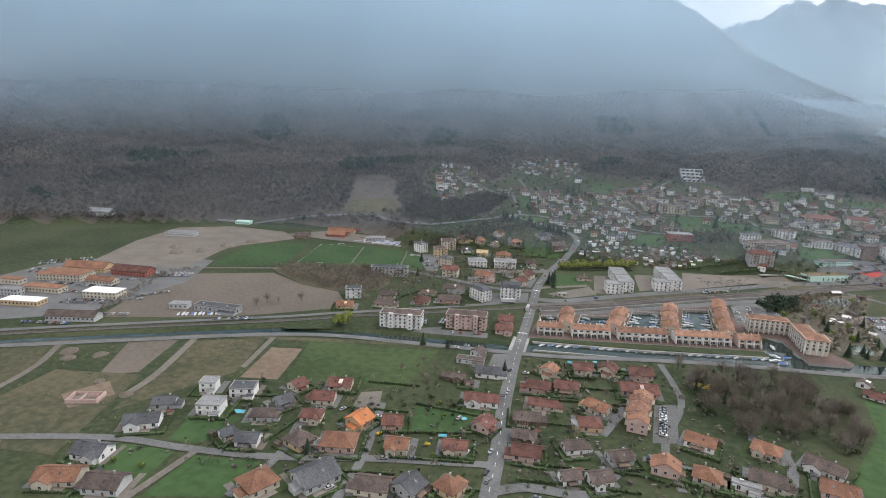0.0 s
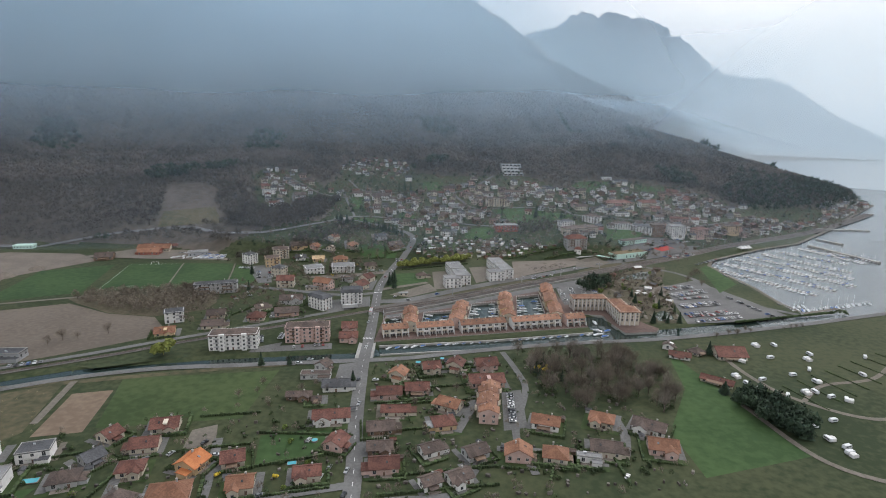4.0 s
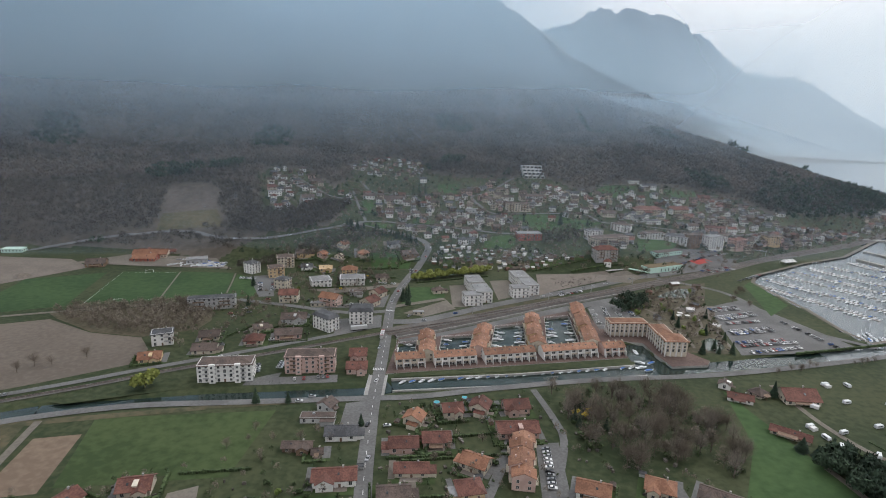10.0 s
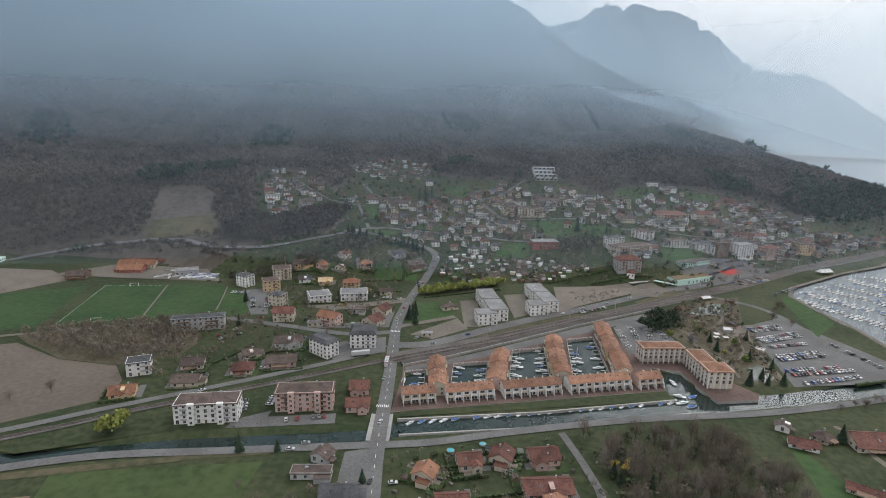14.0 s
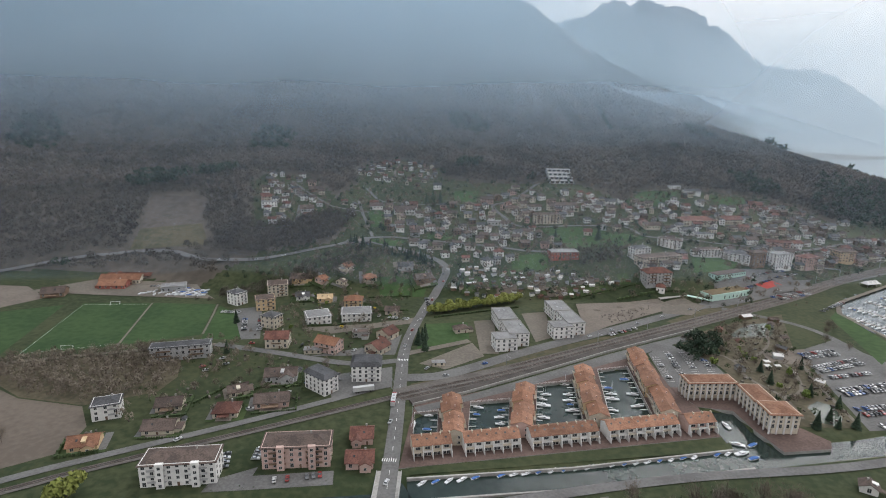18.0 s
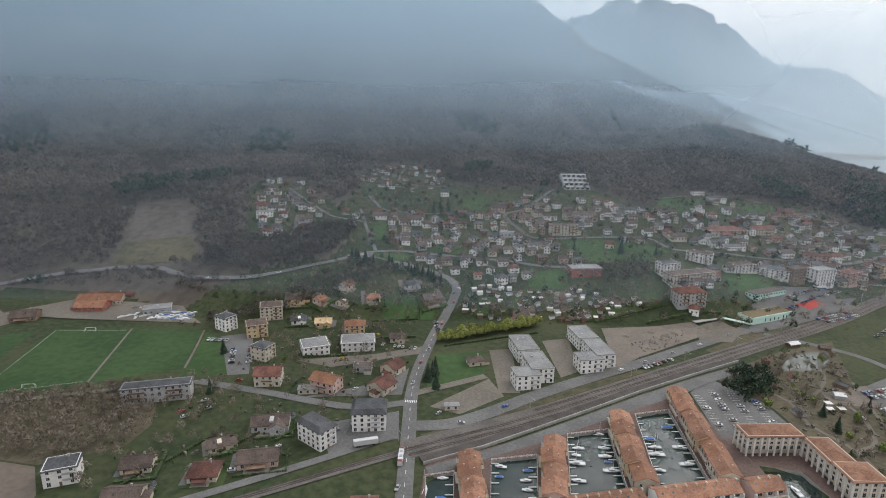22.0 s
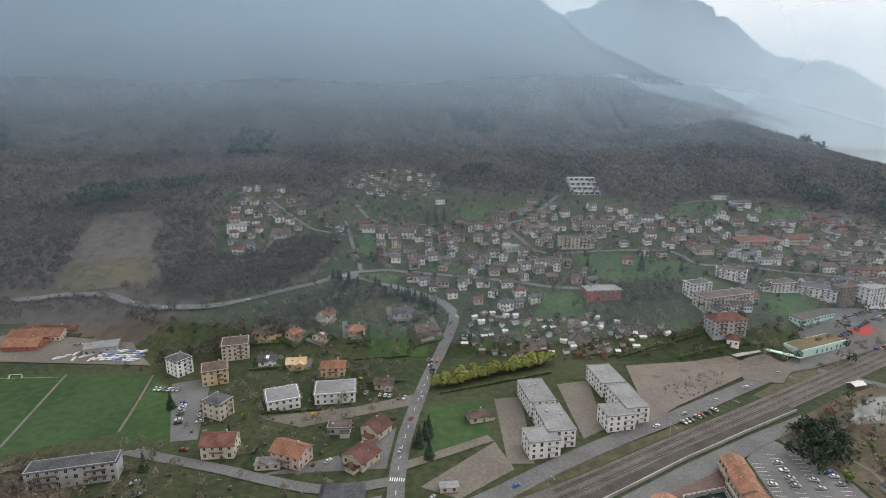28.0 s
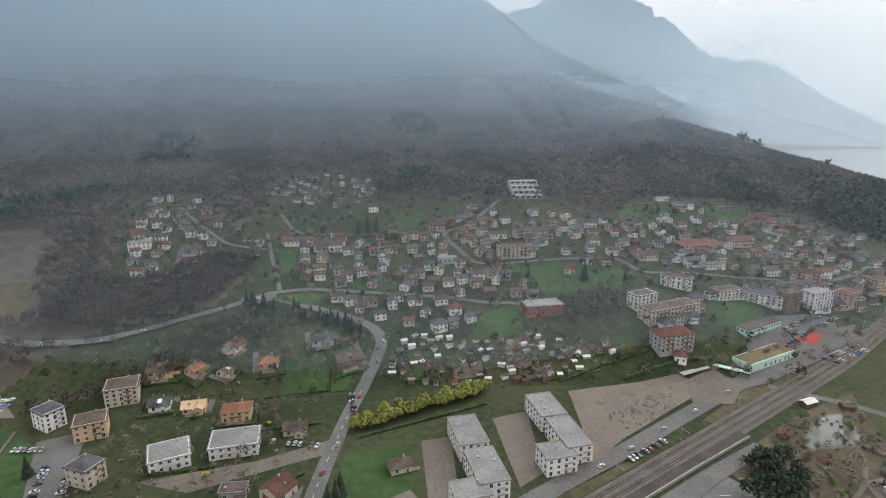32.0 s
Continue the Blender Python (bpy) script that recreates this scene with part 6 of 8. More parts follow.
def bare_tree_forms(h, spread, seed, sprays=620, slim=0.055):
    r = random.Random(seed)
    t, c = Form(), Form()
    limb(t, (0, 0, -0.3), (0.1, 0, h * 0.35), h * 0.022, h * 0.016)
    tips = []
    for k in range(8):
        a, z = k * 2.4 + r.uniform(-.3, .3), h * r.uniform(0.28, 0.5)
        e = (math.cos(a) * spread * r.uniform(.5, .8), math.sin(a) * spread * r.uniform(.5, .8), z + h * r.uniform(.2, .4))
        limb(t, (0.05, 0, z * 0.8), e, h * 0.011, h * 0.003, 4)
        tips.append(Vector(e))
    limb(t, (0.1, 0, h * 0.35), (0, 0.1, h * 0.85), h * 0.016, h * 0.004)
    tips.append(Vector((0, 0, h * 0.8)))
    for k in range(sprays):
        p = tips[k % len(tips)] * r.uniform(0.55, 1.0) + Vector((r.gauss(0, spread * .22), r.gauss(0, spread * .22), r.gauss(0, h * .08)))
        d = (p - Vector((0, 0, h * 0.35))).normalized() + Vector((r.gauss(0, .4), r.gauss(0, .4), r.gauss(.2, .3)))
        d.normalize()
        s = d.orthogonal().normalized() * (slim * r.uniform(.6, 1.5))
        l = h * r.uniform(.07, .15)
        c.face([tuple(p - s), tuple(p + s), tuple(p + d * l)])
    return t, c


def conifer_forms(h, spread, seed):
    r = random.Random(seed)
    t, c = Form(), Form()
    limb(t, (0, 0, -0.3), (0, 0, h * 0.95), h * 0.018, h * 0.003)
    for k in range(150):
        u = (k + .5) / 150
        z, rad = h * (0.08 + 0.9 * u), spread * (1 - u) * r.uniform(.65, 1.1) + 0.25
        a = k * 2.399
        d = Vector((math.cos(a), math.sin(a), -0.25))
        s = Vector((-math.sin(a), math.cos(a), 0)) * (0.3 + rad * 0.3)
        b = Vector((0, 0, z))
        c.face([tuple(b + Vector((0, 0, .5 + h * .02))), tuple(b + d * rad - s), tuple(b + d * rad * 1.15), tuple(b + d * rad + s)])
    return t, c


def leafy_forms(h, spread, seed, n=260, leaf=0.55, droop=0.0):
    r = random.Random(seed)
    t, c = Form(), Form()
    limb(t, (0, 0, -0.3), (0, 0, h * 0.5), h * 0.03, h * 0.015)
    for k in range(5):
        a = k * 1.26
        limb(t, (0, 0, h * .3), (math.cos(a) * spread * .5, math.sin(a) * spread * .5, h * .7), h * 0.012, h * 0.004, 4)
    lobes = [Vector((r.uniform(-.5, .5) * spread, r.uniform(-.5, .5) * spread, h * r.uniform(.4, .75))) for _ in range(7)]
    for k in range(n):
        d = Vector((r.gauss(0, 1), r.gauss(0, 1), r.gauss(0.2, 1))).normalized()
        p = lobes[k % 7] + Vector((d.x * spread * .5, d.y * spread * .5, d.z * h * .25)) * r.uniform(.7, 1.05)
        p.z = max(p.z, 0.25)
        s = d.orthogonal().normalized()
        s = Euler((0, 0, r.uniform(0, 6))).to_matrix() @ s
        b = d.cross(s) + Vector((0, 0, -droop))
        q = leaf * r.uniform(.6, 1.5)
        c.face([tuple(p - s * q), tuple(p - b * q), tuple(p + s * q), tuple(p + b * q)])
    return t, c


KINDS = {}
for n, forms, m, lab, cat in (
        ("bare_tree", [bare_tree_forms(11, 4.2, k) for k in (1, 2, 3)], TWIG, "leafless grey-brown tree with fine twigs", "tree"),
        ("birch_tree", [bare_tree_forms(13, 3.0, 5, 480)], mat("pale_twigs", (0.15, 0.13, 0.112), (0.22, 0.19, 0.165), 0.5, 0.05, 0.95, island=0.2, bump=0), "pale leafless birch with fine twigs", "tree"),
        ("conifer", [conifer_forms(12, 2.9, k) for k in (1, 2)], PINE, "tall dark green conifer with drooping boughs", "tree"),
        ("leafy_tree", [leafy_forms(6.5, 3.0, k) for k in (1, 2)], LEAF, "young tree with fresh spring leaves", "tree"),
        ("willow_tree", [leafy_forms(8.0, 5.2, 4, 620, 0.55, 0.5)], WILLOW, "round yellow-green willow in first leaf", "tree"),
        ("shrub", [leafy_forms(2.2, 1.5, k, 90, 0.35) for k in (1, 2)], HEDGE, "dark green garden shrub", "shrub"),
        ("forsythia", [leafy_forms(2.6, 1.8, 9, 120, 0.35)], FORSYTHIA, "yellow forsythia bush in bloom", "shrub")):
    KINDS[n] = [(t.mesh("trunk", [BARK]), c.mesh("crown", [m]), lab, cat) for t, c in forms]


def tree(kind, x, y, size=1.0, group="", wide=1.0):
    t, c, lab, cat = KINDS[kind][int(rng.integers(len(KINDS[kind])))]
    top = thing(kind, pose(x, y, float(height(x, y)), 0, 0, float(rng.uniform(0, 360))), lab, cat, group)
    top.scale = (size * wide, size * wide, size)
    part("trunk", t, None, top)
    part("crown", c, None, top)
    return top


def bush(x, y, size, group):
    c, lab = KINDS["shrub"][int(rng.integers(2))][1:3]
    ob = tagged(part("shrub", c, None), lab, "shrub", group)
    ob.matrix_basis = pose(x, y, float(height(x, y)) - 0.1, 0, 0, float(rng.uniform(0, 360))) @ Matrix.Diagonal((size, size, size, 1))


def scatter(kind, poly, n, size=(0.7, 1.2), group=""):
    xs, ys = [p[0] for p in poly], [p[1] for p in poly]
    k = 0
    while k < n:
        x, y = float(rng.uniform(min(xs), max(xs))), float(rng.uniform(min(ys), max(ys)))
        if inside(x, y, poly):
            if kind == "shrub":
                bush(x, y, float(rng.uniform(*size)), group)
            else:
                tree(kind, x, y, float(rng.uniform(*size)), group)
            k += 1


GROVE = [(38, 374), (84, 386), (116, 378), (133, 356), (132, 323), (120, 296), (106, 307), (90, 312), (72, 301), (61, 315), (46, 318), (44, 355)]
scatter("bare_tree", GROVE, 74, (0.8, 1.45), "trees of the grove")
scatter("birch_tree", GROVE + [(140, 340)], 22, (0.9, 1.3), "trees of the grove")
scatter("conifer", [(40, 365), (75, 372), (80, 330), (50, 325)], 7, (0.5, 0.8), "trees of the grove")
scatter("shrub", GROVE, 34, (1.0, 2.2), "undergrowth of the grove")
for x, y in ((52, 352), (57, 349), (60, 355)):
    tree("forsythia", x, y, 1.5)
tree("willow_tree", -201, 359, 1.5)
for k in range(0, 26, 2):
    tree("conifer", 166 + 0.8 * k + float(rng.normal(0, 1.8)), 326 - 1.9 * k + float(rng.normal(0, 1.5)), float(rng.uniform(.5, .85)), "dark hedge trees", wide=1.7)
scatter("conifer", [(-124, 716), (-90, 705), (-66, 690), (-72, 684), (-98, 700), (-124, 706)], 22, (0.6, 1.0), "conifers below the road bend")
scatter("conifer", [(-160, 722), (-120, 722), (-110, 708), (-160, 708)], 10, (0.7, 1.1), "conifers below the road bend")
scatter("conifer", [(-72, 545), (-62, 548), (-58, 520), (-66, 520)], 4, (0.9, 1.1), "garden conifers")
for x, y, s in ((106, 766, 1.4), (60, 770, 0.8), (140, 765, 0.8), (-214, 562, 0.9), (-168, 536, 0.7), (-66, 330, 0.6), (-130, 348, 0.8), (-112, 350, 0.6), (-135, 205, 0.7), (-197, 507, 0.8), (178, 384, 0.9),
                (-118, 648, 0.5), (-85, 880, 1.2), (-75, 870, 1.3), (-92, 865, 1.2), (-82, 858, 1.0), (160, 446, 0.9), (172, 455, 0.7), (182, 448, 0.8), (150, 470, 0.6)):
    tree("conifer", x, y, s)
for k in range(13):
    tree("willow_tree", -61 + 5.75 * k, 599 + 3.1 * k + (0.8, -0.6)[k % 2], (1.2, 1.05, 1.25, 1.0)[k % 4], "row of willows", wide=1.1)
scatter("bare_tree", [(-345, 475), (-225, 520), (-230, 500), (-340, 455)], 26, (0.6, 0.9), "trees along the field lane")
scatter("bare_tree", [(-270, 508), (-225, 515), (-215, 470), (-250, 465)], 16, (0.6, 0.9), "trees beside the ploughed field")
scatter("bare_tree", [(-300, 380), (-262, 400), (-255, 385), (-290, 368)], 4, (0.7, 1.0), "field trees")
scatter("bare_tree", [(120, 548), (185, 600), (225, 615), (200, 555), (178, 470), (150, 482)], 26, (0.5, 0.8), "park trees")
scatter("leafy_tree", [(125, 545), (200, 600), (220, 600), (178, 470), (150, 482)], 10, (0.6, 1.0), "park trees")
scatter("bare_tree", [(230, 575), (262, 610), (256, 545), (246, 535)], 6, (0.6, 0.8), "harbour trees")
scatter("bare_tree", [(190, 420), (300, 452), (290, 446), (190, 412)], 10, (0.4, 0.6), "trees along the canal")
scatter("bare_tree", [(-210, 470), (-120, 495), (-90, 470), (-170, 425)], 16, (0.4, 0.7), "garden trees")
scatter("bare_tree", [(-190, 560), (-100, 600), (-90, 700), (-180, 640)], 24, (0.35, 0.65), "garden trees")
scatter("leafy_tree", [(-190, 520), (-90, 560), (-90, 650), (-180, 640)], 10, (0.35, 0.6), "garden trees")
scatter("shrub", [(-230, 175), (-60, 225), (-60, 285), (-200, 265)], 34, (0.6, 1.3), "villa garden shrubs")
scatter("leafy_tree", [(-230, 160), (-60, 200), (-60, 290), (-200, 265)], 12, (0.4, 0.6), "villa garden trees")
scatter("bare_tree", [(-60, 340), (-130, 330), (-130, 290), (-70, 290)], 10, (0.35, 0.6), "villa garden trees")
scatter("shrub", [(-45, 215), (20, 235), (30, 370), (-45, 355)], 34, (0.6, 1.4), "garden shrubs")
scatter("bare_tree", [(-45, 215), (20, 235), (30, 370), (-45, 355)], 10, (0.35, 0.55), "garden trees")
scatter("shrub", [(20, 215), (120, 240), (110, 285), (40, 270)], 24, (0.6, 1.4), "garden shrubs")
for x, y in ((-83, 232), (-78, 199), (-110, 232), (-12, 214), (5, 218), (-130, 560), (-112, 604), (102, 262), (-150, 470)):
    tree("forsythia", x, y, 0.9)


def woods(name, poly_test, x0, x1, y0, y1, step, size, tris, material, label, seed, wide=0.0):
    g = np.random.default_rng(seed)
    xs, ys = np.arange(x0, x1, step), np.arange(y0, y1, step)
    X, Y = [a.ravel() for a in np.meshgrid(xs, ys)]
    X = X + g.uniform(-.5, .5, len(X)) * step
    Y = Y + g.uniform(-.5, .5, len(Y)) * step
    keep = poly_test(X, Y, g)
    X, Y = X[keep], Y[keep]
    more, wide = (1.0, wide) if wide else ((2.6, 0.06) if material in (TWIG, WOODS, THICKET) else (1.8, 0.09))
    n = len(X)
    Z = height(X, Y)
    s = g.uniform(0.7, 1.25, n) * size
    k = int(tris * more)
    d = g.normal(size=(n, k, 3))
    d /= np.linalg.norm(d, axis=2, keepdims=True)
    d[..., 2] = np.abs(d[..., 2]) * 1.2 - 0.25
    rad = g.uniform(0.6, 1.05, (n, k, 1))
    c = np.stack([X, Y, Z + s * 0.75], -1)[:, None] + d * rad * np.stack([s * .5, s * .5, s * .7], -1)[:, None]
    a = np.cross(d, g.normal(size=(n, k, 3)))
    a /= np.linalg.norm(a, axis=2, keepdims=True) + 1e-6
    b = np.cross(d, a) + g.normal(size=(n, k, 3)) * 0.35
    b[..., 2] += 0.5
    b /= np.linalg.norm(b, axis=2, keepdims=True)
    w = (s * wide)[:, None, None] * g.uniform(.6, 1.5, (n, k, 1))
    v = np.stack([c - a * w, c + a * w, c + b * w * 3.0], 2).reshape(-1, 3)
    q = np.arange(len(v)).reshape(-1, 3)
    tagged(new(name, mesh_from(name, v, q, [material])), label, "woods", kind="stuff")


# hedges between the gardens
def hedge(line, wide=1.2, tall=1.6, group="garden hedges"):
    f = Form()
    pts = curve_points(line, 1.2)
    r = random.Random(int(line[0][0] * 7 + line[0][1]))
    for p in pts:
        z = float(height(p.x, p.y))
        w, h = wide * r.uniform(.75, 1.2), tall * r.uniform(.8, 1.15)
        f.prism([(p.x + w * math.cos(k * 1.05 + .2) * .62, p.y + w * math.sin(k * 1.05 + .2) * .62) for k in range(6)], z, [z + h * r.uniform(.7, 1) for _ in range(6)])
    tagged(part("hedge", f, HEDGE), "clipped dark green garden hedge", "hedge", group)


HEDGES = [[(-100, 238), (-66, 250)], [(-96, 216), (-58, 226)], [(-128, 252), (-104, 258)], [(-160, 205), (-156, 232)], [(-206, 236), (-182, 246)], [(-120, 196), (-90, 205)],
          [(-50, 208), (-80, 196)], [(-55, 268), (-104, 268)], [(-140, 282), (-110, 288)], [(-40, 300), (-10, 306)], [(-10, 306), (22, 312)], [(-42, 272), (-12, 278)],
          [(-36, 342), (0, 350)], [(2, 350), (28, 356)], [(-35, 318), (28, 334)], [(40, 258), (75, 262)], [(75, 262), (78, 236)], [(42, 236), (48, 256)],
          [(-30, 236), (20, 246)], [(-35, 222), (18, 232)], [(-122, 632), (-86, 640)], [(-86, 640), (-90, 674)], [(-140, 592), (-84, 604)], [(-160, 560), (-128, 566)],
          [(-186, 440), (-175, 462)], [(-164, 450), (-150, 470)], [(-140, 462), (-128, 480)], [(-200, 412), (-190, 440)], [(-100, 548), (-84, 560)], [(125, 672), (60, 648)], [(-60, 590), (10, 622)]]
for l in HEDGES:
    hedge(l)
hedge([(230, 452), (330, 482), (340, 480)], 1.5, 1.8)


for k, l in enumerate(GARDEN_EDGES):
    if k % 5 != 3:
        for a, b in zip(l, l[1:]):
            hedge([a, b], 0.9 + 0.3 * (k % 3), 1.2 + 0.3 * (k % 4))
woods("garden_bushes", lambda x, y, g: (g.uniform(size=len(x)) < .1) & (off_line(x, y, MAIN_ROAD) > 6) & inside(x, y, [(-240, 165), (-40, 205), (110, 235), (110, 285), (30, 375), (-55, 350), (-130, 290), (-200, 270)]), -240, 115, 165, 375, 4.5, 2.2, 24, HEDGE,
      "garden bushes and small evergreens", 41)
woods("garden_twigs", lambda x, y, g: (g.uniform(size=len(x)) < .1) & (off_line(x, y, MAIN_ROAD) > 6) & inside(x, y, [(-240, 165), (-40, 205), (110, 235), (110, 285), (30, 375), (-55, 350), (-130, 290), (-200, 270)]), -240, 115, 165, 375, 4.5, 3.6, 24, TWIG,
      "leafless garden bushes", 42)
woods("station_bushes", lambda x, y, g: (g.uniform(size=len(x)) < .16) & (off_line(x, y, MAIN_ROAD) > 7) & (off_line(x, y, NORTH_ROAD) > 5) & inside(x, y, [(-230, 400), (-125, 448), (-85, 540), (-80, 690), (-190, 670), (-190, 545), (-250, 500)]), -255, -75, 400, 690, 5, 4.6, 26,
      TWIG, "leafless bushes in the gardens", 43)
woods("station_greens", lambda x, y, g: (g.uniform(size=len(x)) < .1) & (off_line(x, y, MAIN_ROAD) > 7) & (off_line(x, y, NORTH_ROAD) > 5) & inside(x, y, [(-230, 400), (-125, 448), (-85, 540), (-80, 690), (-190, 670), (-190, 545), (-250, 500)]), -255, -75, 400, 690, 5, 2.2, 22,
      HEDGE, "evergreen bushes in the gardens", 44)
woods("meadow_tufts", lambda x, y, g: (g.uniform(size=len(x)) < .3) & inside(x, y, [(-400, 170), (-368, 248), (-240, 314), (-215, 262), (-245, 160), (-330, 130)]), -400, -210, 130, 315, 5, 0.9, 14, mat("straw_tufts", (0.16, 0.14, 0.08), (0.25, 0.22, 0.13), 0.5, 0.05, 0.95, bump=0),
      "pale dry tufts on the rough meadow", 45)


# ---------------------------------------------------------------- the woods
BOAT_YARD = [(-440, 600), (-356, 600), (-250, 604), (-262, 645), (-330, 668), (-387, 672), (-440, 650)]


def slope_only(x, y, g):
    d = y - np.interp(x, FOOT_X, FOOT_Y)
    ok = (d > 4) & ~inside(x, y, TOWN) & ~inside(x, y, QUARRY) & ~inside(x, y, [(-390, 694), (-290, 694), (-331, 752), (-398, 740)]) & ~inside(x, y, LAKE) & ~inside(x, y, BOAT_YARD)
    for l in (ROADS[19][1], ROADS[20][1], MAIN_ROAD):
        ok &= off_line(x, y, l) > 6
    return ok


def patches(lo):
    def test(x, y, g):
        u = np.sin(x / 61 + 2.0) + np.sin(y / 47 + x / 90) + np.sin((x - y) / 37) + np.sin(x / 23 + y / 31) * 0.6
        return slope_only(x, y, g) & (u > lo)
    return test


def wood_edge(near):
    def test(x, y, g):
        return slope_only(x, y, g) & ((y - np.interp(x, FOOT_X, FOOT_Y) < 190) == near)
    return test


woods("wood_edge", wood_edge(True), -1250, 860, 480, 1400, 6.5, 7.5, 64, THICKET, "leafless brown-grey trees at the foot of the slopes", 2, 0.06)
woods("bare_woods", wood_edge(False), -1350, 900, 480, 1560, 7.5, 8.5, 34, WOODS, "leafless brown-grey woods on the lower slopes", 3, 0.1)
woods("upper_woods", lambda x, y, g: slope_only(x, y, g), -1300, 620, 1545, 2200, 9, 10.5, 30, WOODS, "leafless woods on the middle slopes", 7, 0.12)
woods("mountain_woods", lambda x, y, g: slope_only(x, y, g), -1900, 1200, 2180, 2700, 17, 17.0, 20, WOODS, "leafless woods high on the mountain", 4, 0.2)
woods("evergreen_woods", patches(2.05), -900, 860, 560, 1500, 8.5, 10.5, 26, PINE, "patches of dark evergreen woods on the slopes", 5)
woods("mountain_evergreens", patches(2.3), -1600, 1300, 1450, 2400, 17, 18.0, 16, PINE, "patches of evergreen woods high on the mountain", 6, 0.2)
woods("thicket", lambda x, y, g: inside(x, y, [(76, 727), (127, 752), (118, 706), (75, 692)]), 60, 140, 680, 760, 4.5, 6.5, 26, THICKET, "leafless thicket beside the red building", 8, 0.07)
woods("thicket", lambda x, y, g: inside(x, y, [(-245, 668), (-205, 686), (-178, 728), (-168, 800), (-200, 790), (-245, 735), (-290, 735), (-300, 690)]) & (off_line(x, y, ROADS[19][1]) > 5),
      -310, -160, 650, 810, 5.0, 7.0, 26, THICKET, "leafless thicket on the steep bank above the road", 9)
woods("thicket", lambda x, y, g: inside(x, y, [(-330, 625), (-260, 612), (-200, 665), (-160, 700), (-110, 700), (-130, 680), (-190, 640), (-250, 600), (-330, 612)]) & ~inside(x, y, BOAT_YARD),
      -340, -100, 590, 710, 5.5, 6.5, 22, THICKET, "leafless thicket along the foot of the bank", 10)
woods("thicket", lambda x, y, g: inside(x, y, [(-345, 470), (-250, 503), (-225, 500), (-212, 470), (-214, 450), (-246, 434), (-288, 439), (-330, 461)]) & (g.uniform(size=len(x)) < .75), -350, -205, 430, 506, 4.6, 5.6, 26, TWIG, "brown scrub beside the ploughed field", 11)
woods("garden_scrub", lambda x, y, g: inside(x, y, TOWN) & (g.uniform(size=len(x)) < 0.5) & (y > 650), -340, 780, 640, 1120, 8.5, 5.4, 26, TWIG, "leafless garden trees among the houses", 12)
woods("garden_evergreens", lambda x, y, g: inside(x, y, TOWN) & (g.uniform(size=len(x)) < 0.16) & (y > 640), -340, 860, 640, 1220, 8.5, 5.0, 24, PINE, "dark garden evergreens among the houses", 13)
woods("headland_woods", lambda x, y, g: inside(x, y, [(470, 900), (640, 1010), (775, 1110), (860, 1215), (850, 1290), (600, 1230), (450, 980)]) & ~inside(x, y, LAKE) & (g.uniform(size=len(x)) < 0.6), 440, 870, 880, 1300, 10, 10, 24, PINE,
      "dark wooded headland above the lake", 14)
woods("roadside_scrub", lambda x, y, g: (off_line(x, y, RAIL_LINE) > 13) & (off_line(x, y, RAIL_LINE) < 22) & (g.uniform(size=len(x)) < .08) & (y > 560) & (off_line(x, y, LOWER_ROAD) > 6), 60, 560, 560, 880, 6, 3.5, 16, TWIG,
      "low scrub along the railway", 15)
woods("dark_hedge_trees", lambda x, y, g: inside(x, y, [(160, 313), (176, 324), (186, 313), (190, 284), (185, 274), (176, 276), (168, 287)]), 150, 215, 250, 350, 3.6, 6.5, 40, PINE, "dense dark evergreen trees beside the camp", 18)
woods("grove_thicket", lambda x, y, g: inside(x, y, GROVE) & (g.uniform(size=len(x)) < .12), 30, 145, 285, 400, 5.0, 5.2, 40, TWIG, "dense leafless undergrowth of the grove", 16)
woods("grove_greens", lambda x, y, g: inside(x, y, GROVE) & (g.uniform(size=len(x)) < .12), 30, 145, 285, 400, 5.0, 3.0, 30, HEDGE, "dark green undergrowth of the grove", 17)


# ---------------------------------------------------------------- cars, buses, trailers
PAINTS = [mat("car_paint_" + n, a, b, 2, 0.5, 0.3, metal=0.2, bump=0, spec=0.6) for n, a, b in (
    ("white", (0.5, 0.5, 0.5), (0.56, 0.56, 0.56)), ("silver", (0.28, 0.285, 0.29), (0.33, 0.335, 0.34)), ("grey", (0.13, 0.135, 0.14), (0.16, 0.165, 0.17)),
    ("black", (0.025, 0.025, 0.028), (0.035, 0.035, 0.038)), ("red", (0.2, 0.03, 0.028), (0.26, 0.04, 0.035)), ("blue", (0.04, 0.09, 0.25), (0.06, 0.12, 0.3)))]
PAINT_NAMES = ["white", "silver", "dark grey", "black", "red", "blue"]
TYRE = mat("black_rubber", (0.02, 0.02, 0.02), (0.03, 0.03, 0.03), 2, 0.5, 0.9, bump=0)


def side_prism(form, prof, half, m=0):
    """A body from a side profile (x, z), as wide as twice half."""
    k, i = len(prof), len(form.v)
    form.v.extend([(x, -half, z) for x, z in prof] + [(x, half, z) for x, z in prof])
    for a in range(k):
        b = (a + 1) % k
        form.f.append((i + a, i + k + a, i + k + b, i + b)), form.m.append(m)
    form.f.append(tuple(i + a for a in range(k))), form.m.append(m)
    form.f.append(tuple(i + k + a for a in reversed(range(k)))), form.m.append(m)


